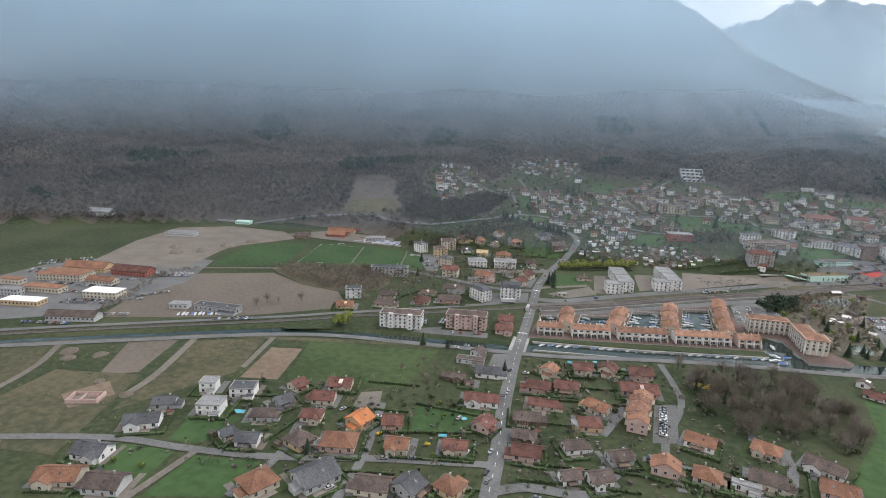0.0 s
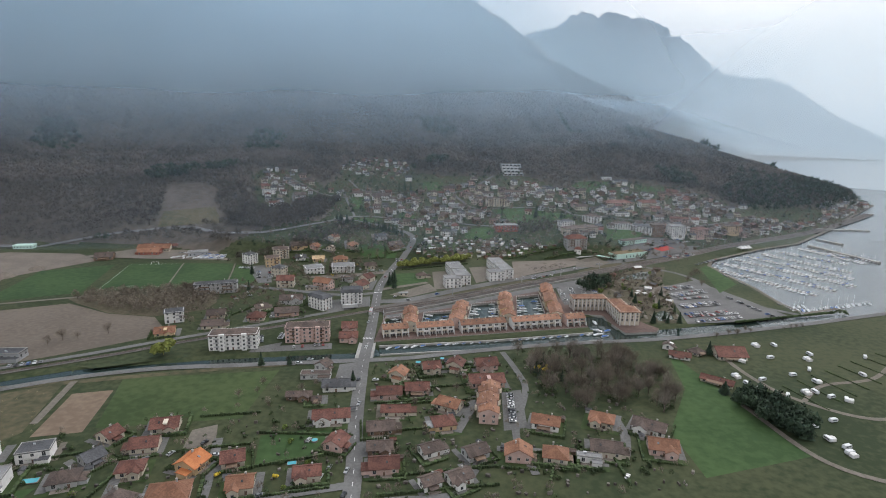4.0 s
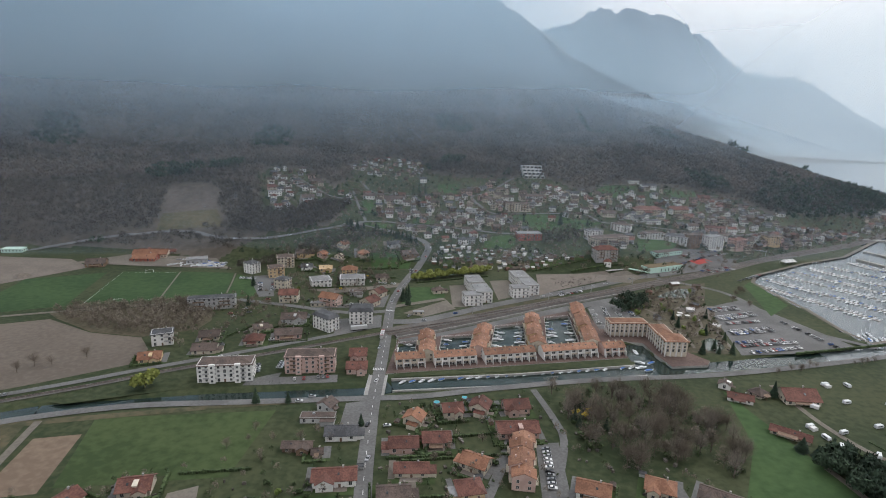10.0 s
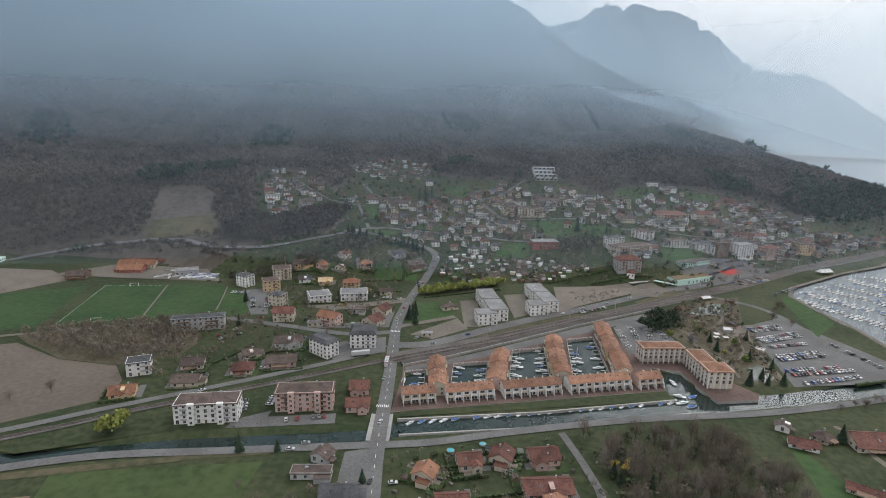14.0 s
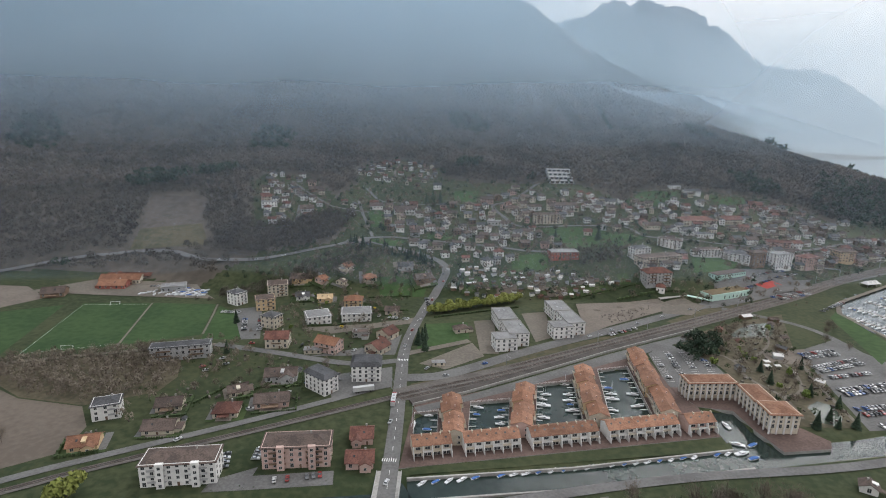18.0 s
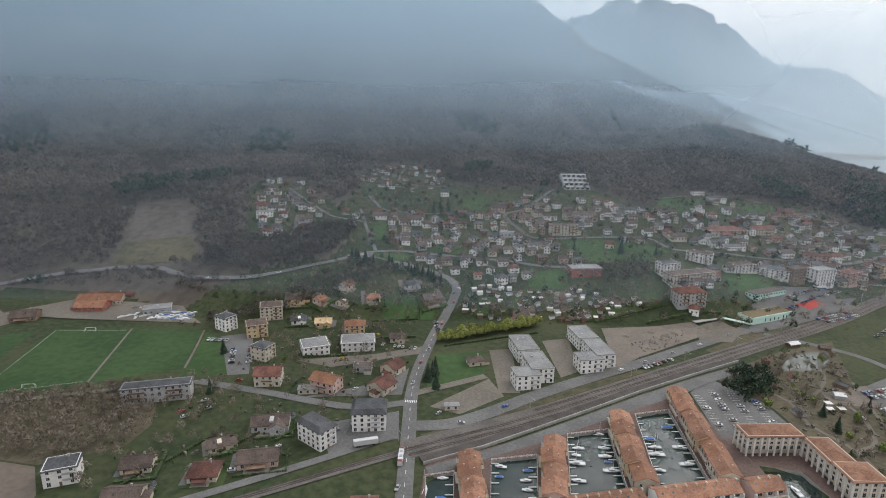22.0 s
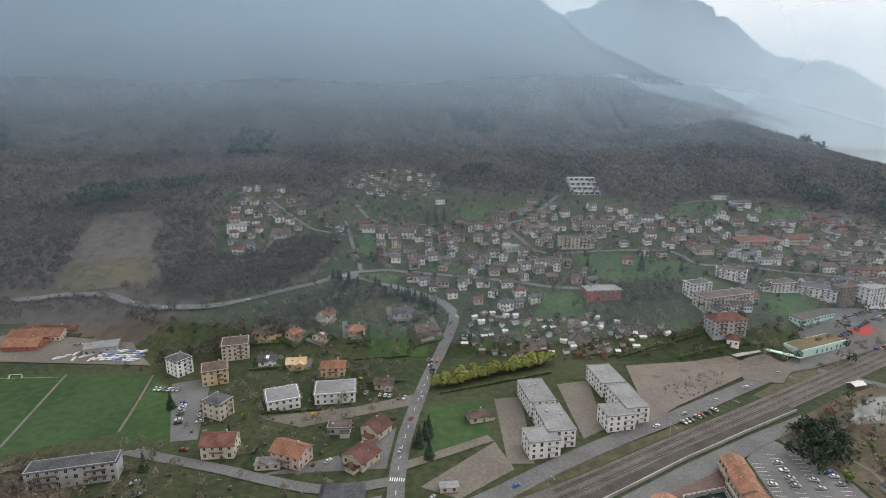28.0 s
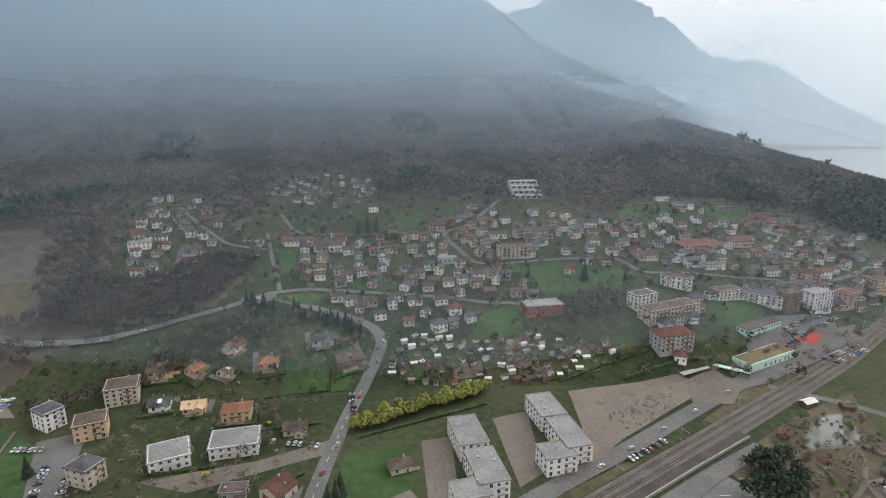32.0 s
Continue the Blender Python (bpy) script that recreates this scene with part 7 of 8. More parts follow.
def car_meshes(paint):
    b, g = Form(), Form()
    side_prism(b, [(-2.1, .35), (2.1, .35), (2.15, .7), (1.9, .85), (0.9, .98), (-1.9, 1.02), (-2.15, .8)], 0.87)
    side_prism(b, [(-1.25, 1.38), (0.05, 1.38), (-0.05, 1.46), (-1.15, 1.46)], 0.66)
    side_prism(g, [(-1.85, 1.0), (0.95, .97), (0.1, 1.4), (-1.3, 1.4)], 0.72)
    return b.mesh("body", [paint]), g.mesh("cabin_glass", [GLASS])


CARS = [car_meshes(p) for p in PAINTS]
wheel = Form()
for k in range(10):
    a, b = 2 * math.pi * k / 10, 2 * math.pi * (k + 1) / 10
    p, q = (.32 * math.cos(a), .32 * math.sin(a)), (.32 * math.cos(b), .32 * math.sin(b))
    wheel.face([(p[0], -.1, p[1]), (q[0], -.1, q[1]), (q[0], .1, q[1]), (p[0], .1, p[1])])
    wheel.face([(0, -.1, 0), (q[0], -.1, q[1]), (p[0], -.1, p[1])])
    wheel.face([(0, .1, 0), (p[0], .1, p[1]), (q[0], .1, q[1])])
WHEEL = wheel.mesh("wheel", [TYRE])


def car(x, y, rot, near=False, group=""):
    k = int(rng.choice(6, p=[.3, .22, .2, .15, .07, .06]))
    z = float(height(x, y)) + 0.42
    lab = PAINT_NAMES[k] + " parked car on grey asphalt"
    if near:
        top = thing("car", pose(x, y, z, 0, 0, rot), lab, "car", group)
        part("body", CARS[k][0], None, top)
        part("cabin_glass", CARS[k][1], None, top)
        for wx in (-1.3, 1.3):
            for wy in (-.8, .8):
                part("wheel", WHEEL, None, top, at=pose(wx, wy, .32))
    else:
        top = tagged(part("car", CARS[k][0], None), lab, "car", group)
        top.matrix_basis = pose(x, y, z, 0, 0, rot)
        part("cabin_glass", CARS[k][1], None, top)


def car_row(x0, y0, x1, y1, n, turn=90.0, full=0.9, near=False, group="parked cars"):
    a = math.degrees(math.atan2(y1 - y0, x1 - x0))
    for k in range(n):
        if rng.uniform() < full:
            u = (k + .5) / n
            car(x0 + (x1 - x0) * u, y0 + (y1 - y0) * u, a + turn + float(rng.normal(0, 2)) + (180 if rng.uniform() < .5 else 0), near, group)


G1 = "cars in the harbour car park"
def joined_cars(rows):
    """The far rows of the car park as one joined mesh, with its glass as another."""
    f = [Form() for _ in PAINTS] + [Form()]
    for x0, y0, x1, y1, n in rows:
        a = math.atan2(y1 - y0, x1 - x0) + math.pi / 2
        for k in range(n):
            if rng.uniform() > 0.86:
                continue
            u, c = (k + .5) / n, int(rng.choice(6, p=[.3, .22, .2, .15, .07, .06]))
            m = Matrix.Translation((x0 + (x1 - x0) * u, y0 + (y1 - y0) * u, 0.42)) @ Matrix.Rotation(a + float(rng.normal(0, .03)), 4, "Z")
            for form, me in ((f[c], CARS[c][0]), (f[6], CARS[c][1])):
                i = len(form.v)
                form.v.extend(tuple(m @ v.co) for v in me.vertices)
                for p in me.polygons:
                    form.f.append(tuple(i + q for q in p.vertices)), form.m.append(0)
    for form, paint, n in zip(f, PAINTS + [GLASS], PAINT_NAMES + ["glass"]):
        tagged(part("car_rows", form, paint), "rows of parked cars in a full car park", "cars", kind="stuff")


joined_cars(((204, 544, 233, 554, 11), (204, 538.5, 236, 549, 12), (202, 523, 240, 540, 15), (203, 517.5, 241, 534, 15), (204, 509, 238, 519, 13), (254, 520, 270, 463, 14)))
for r in ((199, 491, 237, 503, 14), (199, 485.5, 240, 498, 15),
          (194, 468, 240, 479, 17), (195, 462, 242, 474, 17), (196, 450, 240, 464, 16)):
    car_row(*r, full=0.86, group=G1)
for r in ((75, 566, 100, 582.5, 10), (208, 672, 306, 738, 26), (292, 747, 378, 778, 18), (240, 706, 290, 735, 12)):
    car_row(*r, full=0.75, group="cars beside the railway")
for r in ((-121, 376, -96, 383, 9), (-131, 388, -132, 401, 5), (-143, 383, -147, 396, 4), (-107, 587, -80, 582, 9), (29.5, 284, 30.5, 317, 11)):
    car_row(*r, full=0.62, group="cars beside the houses")
for r in ((-236, 582, -219, 582, 6), (-210, 569, -200, 542, 9), (-198, 571, -190, 547, 7), (-204, 485, -197, 478, 3), (-197, 499, -188, 487, 3), (-72, 640, -66, 610, 8),
          (-420, 330, -385, 345, 12), (-470, 330, -430, 345, 12), (-300, 330, -272, 343, 9), (-450, 400, -410, 420, 12)):
    car_row(*r, full=0.8, group="parked cars")
for x, y, a in ((-63, 233, 80), (-60.5, 240, 80), (-152, 255, 70), (-149, 242, 70), (-117, 247, 20), (-139, 247, 70), (-127, 257, 70), (-76, 262, 80), (-86, 219, 30), (-99, 214, 20), (-103, 190, 60), (-112, 186, 60),
                (-50, 221, 80), (-52, 238, 260), (-48, 215, 80), (-57, 300, 260), (-62.5, 330, 80), (-66, 380, 80), (-72, 430, 260), (-25, 212, 10), (-18, 210, 10), (-10, 212, 10), (-4, 214, 100), (50, 262, 20),
                (54, 260, 20), (78, 240, 60), (-2, 355, 10), (2, 342, 80), (22, 262, 80), (-52, 330, 10), (-100, 357, 10), (-106, 351, 10), (-45, 487, 5), (-58, 496, 60), (-20, 507, 35), (60, 562, 35), (-130, 470, 70),
                (-137, 456, 70), (-152, 436, 20), (-176, 404, 60), (-183, 412, 60), (-69, 625, 260), (-58, 675, 250), (-75, 560, 80), (-77, 530, 260), (-103, 481, 30), (-112, 474, 30), (-186, 523, 10), (-160, 527, 90),
                (-150, 525, 90), (-111, 519, 60), (-96, 545, 70)):
    car(x, y, a, near=y < 300, group="cars about the village")
for l, n in ((MAIN_ROAD[12:17], 5), (ROADS[19][1][3:], 4), (LOWER_ROAD[5:9], 4)):
    p = curve_points(l, 30.0)
    for k in range(min(n, len(p) - 1)):
        a = math.degrees(math.atan2(p[k + 1].y - p[k].y, p[k + 1].x - p[k].x))
        car(p[k].x + 1.7, p[k].y, a, group="cars on the road")

for r in ((98, 494, 99, 532, 13), (108, 494, 110, 540, 16), (118, 492, 121, 540, 16), (129, 494, 131, 528, 12)):
    car_row(*r, full=0.3, group="cars beside the marina")
bays = Form()
for x0, y0, x1, y1, n in ((98, 494, 99, 532, 13), (108, 494, 110, 540, 16), (118, 492, 121, 540, 16), (129, 494, 131, 528, 12)):
    for k in range(n + 1):
        bays.box(x0 + (x1 - x0) * k / n, y0 + (y1 - y0) * k / n, 0.3, 4.8, 0.14, 0.03)
tagged(part("parking_bays", bays, MARK), "white painted parking bays", "road marking", kind="structure")

# the bus at the level crossing and the white lorry trailer
bus = thing("bus", pose(-73.5, 452, 0.44, 0, 0, 93), "white and red city bus on the main road", "bus")
f = Form()
side_prism(f, [(-6, .35), (6, .35), (6.05, 1.5), (5.9, 3.0), (-6, 3.0)], 1.25)
part("body", f, PAINTS[0], bus)
f = Form()
f.box(0, 0, 1.45, 11.4, 2.56, 0.95)
part("window_band", f, GLASS, bus)
f = Form()
f.box(-5.2, 0, 3.0, 1.6, 2.4, 0.12), f.box(5.2, 0, 3.0, 1.2, 2.4, 0.12), f.box(0, 0, 0.4, 11.8, 2.55, 0.35)
part("red_trim", f, PAINTS[4], bus)
f = Form()
f.box(-1.5, 0, 3.0, 1.8, 1.4, 0.25), f.box(2.2, 0, 3.0, 1.4, 1.2, 0.2)
part("roof_hatch", f, METAL, bus)
for wx in (-3.4, 3.8):
    for wy in (-1.2, 1.2):
        part("wheel", WHEEL, None, bus, at=pose(wx, wy, .45) @ Matrix.Diagonal((1.4, 1.6, 1.4, 1)))
lorry = thing("lorry_trailer", pose(-93, 462, 0.3, 0, 0, 20), "long white box trailer parked on a yard", "trailer")
f = Form()
f.box(0, 0, 1.1, 12.5, 2.5, 2.7)
part("box_body", f, PAINTS[0], lorry)
f = Form()
f.box(0, 0, 0.8, 12.0, 1.0, 0.3)
part("chassis", f, METAL, lorry)
for wx in (-4.6, -3.4, 4.0):
    for wy in (-1.1, 1.1):
        part("wheel", WHEEL, None, lorry, at=pose(wx, wy, .45) @ Matrix.Diagonal((1.4, 1.6, 1.4, 1)))

# ---------------------------------------------------------------- boats
GEL = mat("white_gelcoat", (0.5, 0.51, 0.52), (0.6, 0.61, 0.62), 1, 0.2, 0.35, bump=0, vary=0.1)
BLUE_COVER = mat("blue_boat_cover", (0.04, 0.1, 0.28), (0.06, 0.14, 0.36), 1, 0.2, 0.8, bump=0)
HULL_SIZES = {}


def boat_meshes(l, w, cover, mast):
    f = Form()
    rings = []
    for x, hw, z0, z1 in ((-l / 2, w * .42, -.3, .6), (-l * .1, w * .5, -.4, .65), (l * .25, w * .38, -.35, .8), (l / 2, .05, .1, 1.0)):
        i = len(f.v)
        f.v.extend([(x, -hw, z1), (x, -hw * .6, z0), (x, hw * .6, z0), (x, hw, z1)])
        rings.append(i)
    for a, b in zip(rings, rings[1:]):
        for k in range(3):
            f.f.append((a + k, b + k, b + k + 1, a + k + 1)), f.m.append(0)
        f.f.append((a + 3, b + 3, b, a)), f.m.append(1)
    f.f.append((rings[0], rings[0] + 1, rings[0] + 2, rings[0] + 3)), f.m.append(0)
    c = Form()
    if cover:
        side_prism(c, [(-l * .45, .6), (l * .4, .85), (l * .1, 1.15), (-l * .3, 1.1)], w * .4)
    else:
        side_prism(c, [(-l * .2, .62), (l * .28, .75), (l * .12, 1.35), (-l * .15, 1.45)], w * .3)
        c.box(0, 0, .95, l * .22, w * .61, .25, m=1)
    if mast:
        c.box(l * .05, 0, 1.3, .14, .14, l * 1.15)
        c.box(-l * .15, 0, 2.0, l * .4, .18, .18)
    return f.mesh("hull", [GEL, GEL]), c.mesh("cabin", [BLUE_COVER if cover else GEL, GLASS])


BOATS = [boat_meshes(7.5, 2.6, False, False), boat_meshes(9.5, 3.0, False, True), boat_meshes(6.5, 2.3, True, False), boat_meshes(8.5, 2.8, False, False)]
BOAT_LABEL = ["white motorboat with a low cabin", "white sailing yacht with a bare mast", "open boat under a blue tarpaulin", "long white cabin cruiser afloat"]


def boat(x, y, rot, kind=None, z=-1.25, group="", size=1.0):
    k = int(rng.choice(4, p=[.35, .3, .15, .2])) if kind is None else kind
    top = tagged(part("boat", BOATS[k][0], None), BOAT_LABEL[k], "boat", group)
    top.matrix_basis = pose(x, y, z, 0, 0, rot) @ Matrix.Diagonal((size, size, size, 1))
    part("cabin", BOATS[k][1], None, top)


FLEET = [Form(), Form(), Form()]


def far_boat(x, y, rot):
    """Adds a boat of the outer pontoons to the joined meshes."""
    k, s = int(rng.choice(4, p=[.35, .3, .15, .2])), float(rng.uniform(.6, .95))
    m = pose(x, y, -1.25, 0, 0, rot) @ Matrix.Diagonal((s, s, s, 1))
    for me in BOATS[k]:
        form = FLEET[1] if k == 2 and me is BOATS[k][1] else FLEET[0]
        i = len(form.v)
        form.v.extend(tuple(m @ v.co) for v in me.vertices)
        for p in me.polygons:
            form.f.append(tuple(i + q for q in p.vertices)), form.m.append(0)


pontoon_deck = mat("pontoon_planks", (0.24, 0.22, 0.2), (0.32, 0.3, 0.28), 1.5, 0.2, 0.85)
for k, (ax, ay, bx, by) in enumerate([(289, 640, 347, 535), (312, 660, 377, 553), (337, 678, 410, 571), (362, 694, 426, 598), (387, 711, 443, 627), (416, 726, 465, 665), (459, 749, 490, 670), (485, 727, 511, 679)]):
    f = Form()
    d = Vector((bx - ax, by - ay))
    f.box((ax + bx) / 2, (ay + by) / 2, -1.1, d.length, 2.0, 0.35, math.atan2(d.y, d.x))
    tagged(part("pontoon", f, pontoon_deck), "long floating wooden harbour pontoon", "pontoon", "harbour pontoons")
    n = int(d.length / 3.9)
    a = math.degrees(math.atan2(d.y, d.x))
    for j in range(n):
        for s in (-1, 1):
            if rng.uniform() < 0.88:
                p = Vector((ax, ay)) + d * (j + .5) / n + Vector((-d.y, d.x)).normalized() * s * 4.9
                if k < 2:
                    boat(p.x, p.y, a + 90 * s, group="boats in the harbour", size=float(rng.uniform(.6, .95)))
                else:
                    far_boat(p.x, p.y, a + 90 * s)
for (ax, ay), (bx, by) in [[(563, 892), (646, 885)], [(518, 810), (533, 776)], [(479, 764), (509, 674)]]:
    f = Form()
    d = Vector((bx - ax, by - ay))
    f.box((ax + bx) / 2, (ay + by) / 2, -2.5, d.length, 5.0, 3.2, math.atan2(d.y, d.x))
    tagged(part("harbour_mole", f, CONCRETE), "low grey stone mole reaching into the lake", "mole", "moles of the harbour")
tagged(part("moored_boats", FLEET[0], GEL), "white boats moored along the outer pontoons", "boats", kind="stuff")
tagged(part("covered_boats", FLEET[1], BLUE_COVER), "blue covers of boats along the outer pontoons", "boats", kind="stuff")
for x, y in [(297, 482), (308, 485), (321, 489), (334, 494), (346, 498), (360, 504), (373, 508), (305, 495), (303, 486)]:
    for k in range(3):
        boat(x + 5 * k, y + 1.5 * k + 4, 75 + float(rng.normal(0, 8)), group="boats along the harbour edge", size=0.85)
for k in range(26):
    if k % 9 != 5:
        u = (k + .5) / 26
        boat(-53 + 158 * u, 382.5 + 37.5 * u, 40 + float(rng.normal(0, 6)), kind=(0, 2, 0, 3, 2)[k % 5], group="boats along the canal", size=0.75)
for b, side in zip(BASINS[:4], ((1,), (0, 1), (0, 1), (0, 1))):
    p = [Vector(q) for q in b]
    for s in side:
        a, c = (p[0], p[3]) if s == 0 else (p[1], p[2])
        n = int((c - a).length / 6.2)
        inn = 1 if s == 0 else -1
        for j in range(n):
            q = a + (c - a) * (j + .6) / n
            f = Form()
            f.box(q.x + inn * 2.0, q.y + 2.6, -1.15, 4.0, 0.5, 0.3, 0.1)
            tagged(part("jetty", f, WHITE_TRIM), "narrow white finger jetty in the marina", "jetty", "finger jetties")
            if rng.uniform() < 0.46:
                boat(q.x + inn * float(rng.uniform(3.6, 5.4)), q.y + float(rng.normal(0, .4)), (180 if inn > 0 else 0) + float(rng.normal(0, 4)), group="boats in the marina", size=float(rng.uniform(0.62, 0.95)))
for x, y, a, k in ((109, 420, 20, 3), (113, 416, 20, 2), (110, 428, 160, 0), (118, 428, 30, 2), (112, 446, 100, 0), (-60, 430, 80, 1)):
    boat(x, y, a, k, group="boats in the marina")
for k in range(22):
    boat(-296 + (k % 6) * 5.0 + float(rng.normal(0, .6)), 619 + (k // 6) * 6.0 + float(rng.normal(0, .6)), 25 + float(rng.normal(0, 6)), kind=(0, 3, 0, 2)[k % 4], z=0.9, group="boats laid up in the boat yard")
for k in range(9):
    boat(-325 + k * 4.0, 618 + (k % 3) * 4, 40 + 20 * (k % 4), kind=0, z=0.8, group="boats laid up in the boat yard", size=0.8)

# ---------------------------------------------------------------- camping ground
CARAVAN_SPOTS = [(220, 403), (234, 403), (183, 389), (195, 374), (219, 380), (251, 388), (244, 380), (235, 362), (219, 353), (228, 344), (195, 345), (199, 324), (213, 330), (219, 330), (225, 324), (232, 321), (208, 296), (266, 356), (180, 350), (185, 331), (193, 289), (193, 277), (198, 270), (288, 385), (196, 265), (182, 339)]
cv, cw = Form(), Form()
side_prism(cv, [(-2.8, .5), (2.6, .5), (2.9, 1.3), (2.4, 2.5), (-2.5, 2.6), (-2.9, 1.4)], 1.1)
cw.box(0, 0, 1.4, 3.6, 2.26, .6)
CV, CW = cv.mesh("body", [GEL]), cw.mesh("window", [GLASS])
aw = Form()
side_prism(aw, [(-2, 0), (2, 0), (2, 1.9), (0, 2.5), (-2, 1.9)], 1.5)
AW = aw.mesh("awning", [WHITE_TRIM])
for k, (x, y) in enumerate(CARAVAN_SPOTS):
    c = thing("caravan", pose(x, y, 0.15, 0, 0, (15, 100, 20, 60)[k % 4]), "white touring caravan on the camping meadow", "caravan", "caravans on the meadow")
    c.scale = (0.86, 0.86, 0.86)
    part("body", CV, None, c)
    part("window", CW, None, c)
    if k % 3 == 0:
        part("awning", AW, None, c, at=pose(0, -2.7, -.1))
    for wy in (-1, 1):
        part("wheel", WHEEL, None, c, at=pose(0, wy, .3))
for k in range(9):
    hedge([(200 + 14 * k, 300 + 9 * k), (190 + 14 * k, 330 + 8 * k)], 0.8, 0.9, "camp hedges")
road("camp_lane", [(185, 400), (190, 350), (205, 318), (240, 300), (290, 330)], 3.5, "pale gravel camp lane", GRAVEL)
road("camp_lane", [(205, 318), (230, 340), (270, 352), (310, 385)], 3.0, "pale gravel camp lane", GRAVEL)

# the white marquee by the harbour
m = thing("marquee", pose(374, 728, 0.2, 0, 0, 20), "white peaked marquee on the harbour lawn", "tent")
f = Form()
for k in range(3):
    x0 = -9 + 6 * k
    for a, b in (((x0, -4), (x0 + 6, -4)), ((x0 + 6, -4), (x0 + 6, 4)), ((x0 + 6, 4), (x0, 4)), ((x0, 4), (x0, -4))):
        f.face([(*a, 2.6), (*b, 2.6), (x0 + 3, 0, 6.0)])
part("canopy", f, WHITE_TRIM, m)
for x, y in ((-9, -4), (-3, -4), (3, -4), (9, -4), (-9, 4), (9, 4)):
    f = Form()
    f.box(x, y, 0, .2, .2, 2.6)
    part("pole", f, METAL, m)

# ---------------------------------------------------------------- the mint-green hall by the station
hall = thing("supermarket_hall", pose(206, 673, 0.25, 0, 0, 27), "mint-green flat-roofed hall with dark slit windows", "hall")
f = Form()
f.box(0, 0, 0, 48, 14, 6.5)
part("wall", f, MINT, hall)
f = Form()
f.box(0, 0, 6.5, 46.5, 12.5, 0.3)
part("roof", f, mat("mossy_roof", (0.12, 0.09, 0.055), (0.16, 0.13, 0.075), 0.6, 0.08, 0.95), hall)
for x, h in ((-8, 3), (-2, 2), (3, 2.6), (8, 1.8), (14, 3), (18, 2)):
    f = Form()
    f.box(x, -7.02, 1.5, 1.2, .12, h)
    part("window", f, GLASS, hall)
wing2 = thing("station_canopy", pose(158, 651, 0.25, 0, 0, 0), "pale flat canopy roof around a lawn", "canopy")
for a, b in (((-19, -1), (3, 9)), ((7, 13), (27, -1))):
    d = Vector(b) - Vector(a)
    f = Form()
    f.box((a[0] + b[0]) / 2, (a[1] + b[1]) / 2, 3.4, d.length, 4.0, 0.45, math.atan2(d.y, d.x))
    part("canopy_roof", f, MINT if a[0] > 0 else CONCRETE, wing2)
    for u in (0.05, .35, .65, .95):
        f = Form()
        f.box(a[0] + d.x * u, a[1] + d.y * u, 0, .3, .3, 3.4)
        part("post", f, METAL, wing2)
house(221, 706, 28, 40, 10, 4.0, "f", MINT, TILE_BROWN, name="house", detail=False)
sheet("lawn", [(170, 666), (185, 653), (196, 664), (184, 676)], GRASS, "olive lawn between canopy and hall", "lawn", lift=0.36)
# ---------------------------------------------------------------- the stepped white hillside building
f = Form()
tr = thing("terraced_building", pose(92, 965, float(height(92, 965)), 0, 0, 6), "white stepped terrace building with dark openings", "apartment block")
for k in range(4):
    f = Form()
    f.box(0, k * 8.0, k * 4.6 - 4, 34, 9.5, 7.4)
    part("storey", f, GREYW, tr)
    for j in range(5):
        q = Form()
        q.box(-13.2 + 6.6 * j, k * 8.0 - 4.8, k * 4.6 + 0.3, 4.2, .2, 2.2)
        part("window", q, GLASS, tr)

# ---------------------------------------------------------------- allotment gardens
SHED_WALLS = [WHITE, CREAM, WOODW, GREYW, WHITE, WOODW]
SHED_ROOFS = [WHITE_TRIM, TILE_BROWN, SLATE, WHITE_TRIM, TILE_RED, SLATE, FLAT]
ALLOTMENT = [(-52, 652), (-40, 690), (10, 684), (60, 692), (122, 676), (95, 662), (48, 646), (5, 640)]
sheds = []
while len(sheds) < 92:
    x, y = float(rng.uniform(-55, 125)), float(rng.uniform(638, 695))
    if inside(x, y, ALLOTMENT) and all((x - a) ** 2 + (y - b) ** 2 > 26 for a, b in sheds):
        sheds.append((x, y))
for k, (x, y) in enumerate(sheds):
    w, d, h = float(rng.uniform(2.6, 5.0)), float(rng.uniform(2.2, 3.4)), float(rng.uniform(2.0, 2.5))
    f = Form()
    f.prism([(-w / 2, -d / 2), (w / 2, -d / 2), (w / 2, d / 2), (-w / 2, d / 2)], -1.5, h)
    wm = SHED_WALLS[k % 6]
    s = tagged(part("garden_shed", f, wm), WALL_LABEL[wm.name] + " allotment shed among small gardens", "shed", "allotment sheds")
    s.matrix_basis = pose(x, y, float(height(x, y)), 0, 0, float(rng.normal(18, 14)))
    r, _ = roof_form(w, d, h, "g", 0.3, 0.3)
    part("roof", r, SHED_ROOFS[k % 7], s)
for k in range(34):
    x, y = float(rng.uniform(-50, 120)), float(rng.uniform(640, 692))
    if inside(x, y, ALLOTMENT):
        w, d = float(rng.uniform(5, 11)), float(rng.uniform(4, 8))
        sheet("vegetable_plot", [(x - w, y - d), (x + w, y - d + .3 * w), (x + w, y + d + .3 * w), (x - w, y + d)], (MEADOW, TILLED, MEADOW, GRASS)[k % 4], "small allotment plot among sheds", "garden", lift=0.2 + 0.004 * k)
woods("allotment_shrubs", lambda x, y, g: inside(x, y, ALLOTMENT) & (g.uniform(size=len(x)) < .3), -60, 130, 636, 696, 5, 2.0, 18, TWIG, "scrubby allotment plants and bushes", 21)
woods("allotment_greens", lambda x, y, g: inside(x, y, ALLOTMENT) & (g.uniform(size=len(x)) < .3), -60, 130, 636, 696, 5, 1.8, 18, HEDGE, "green allotment bushes and hedges", 22)

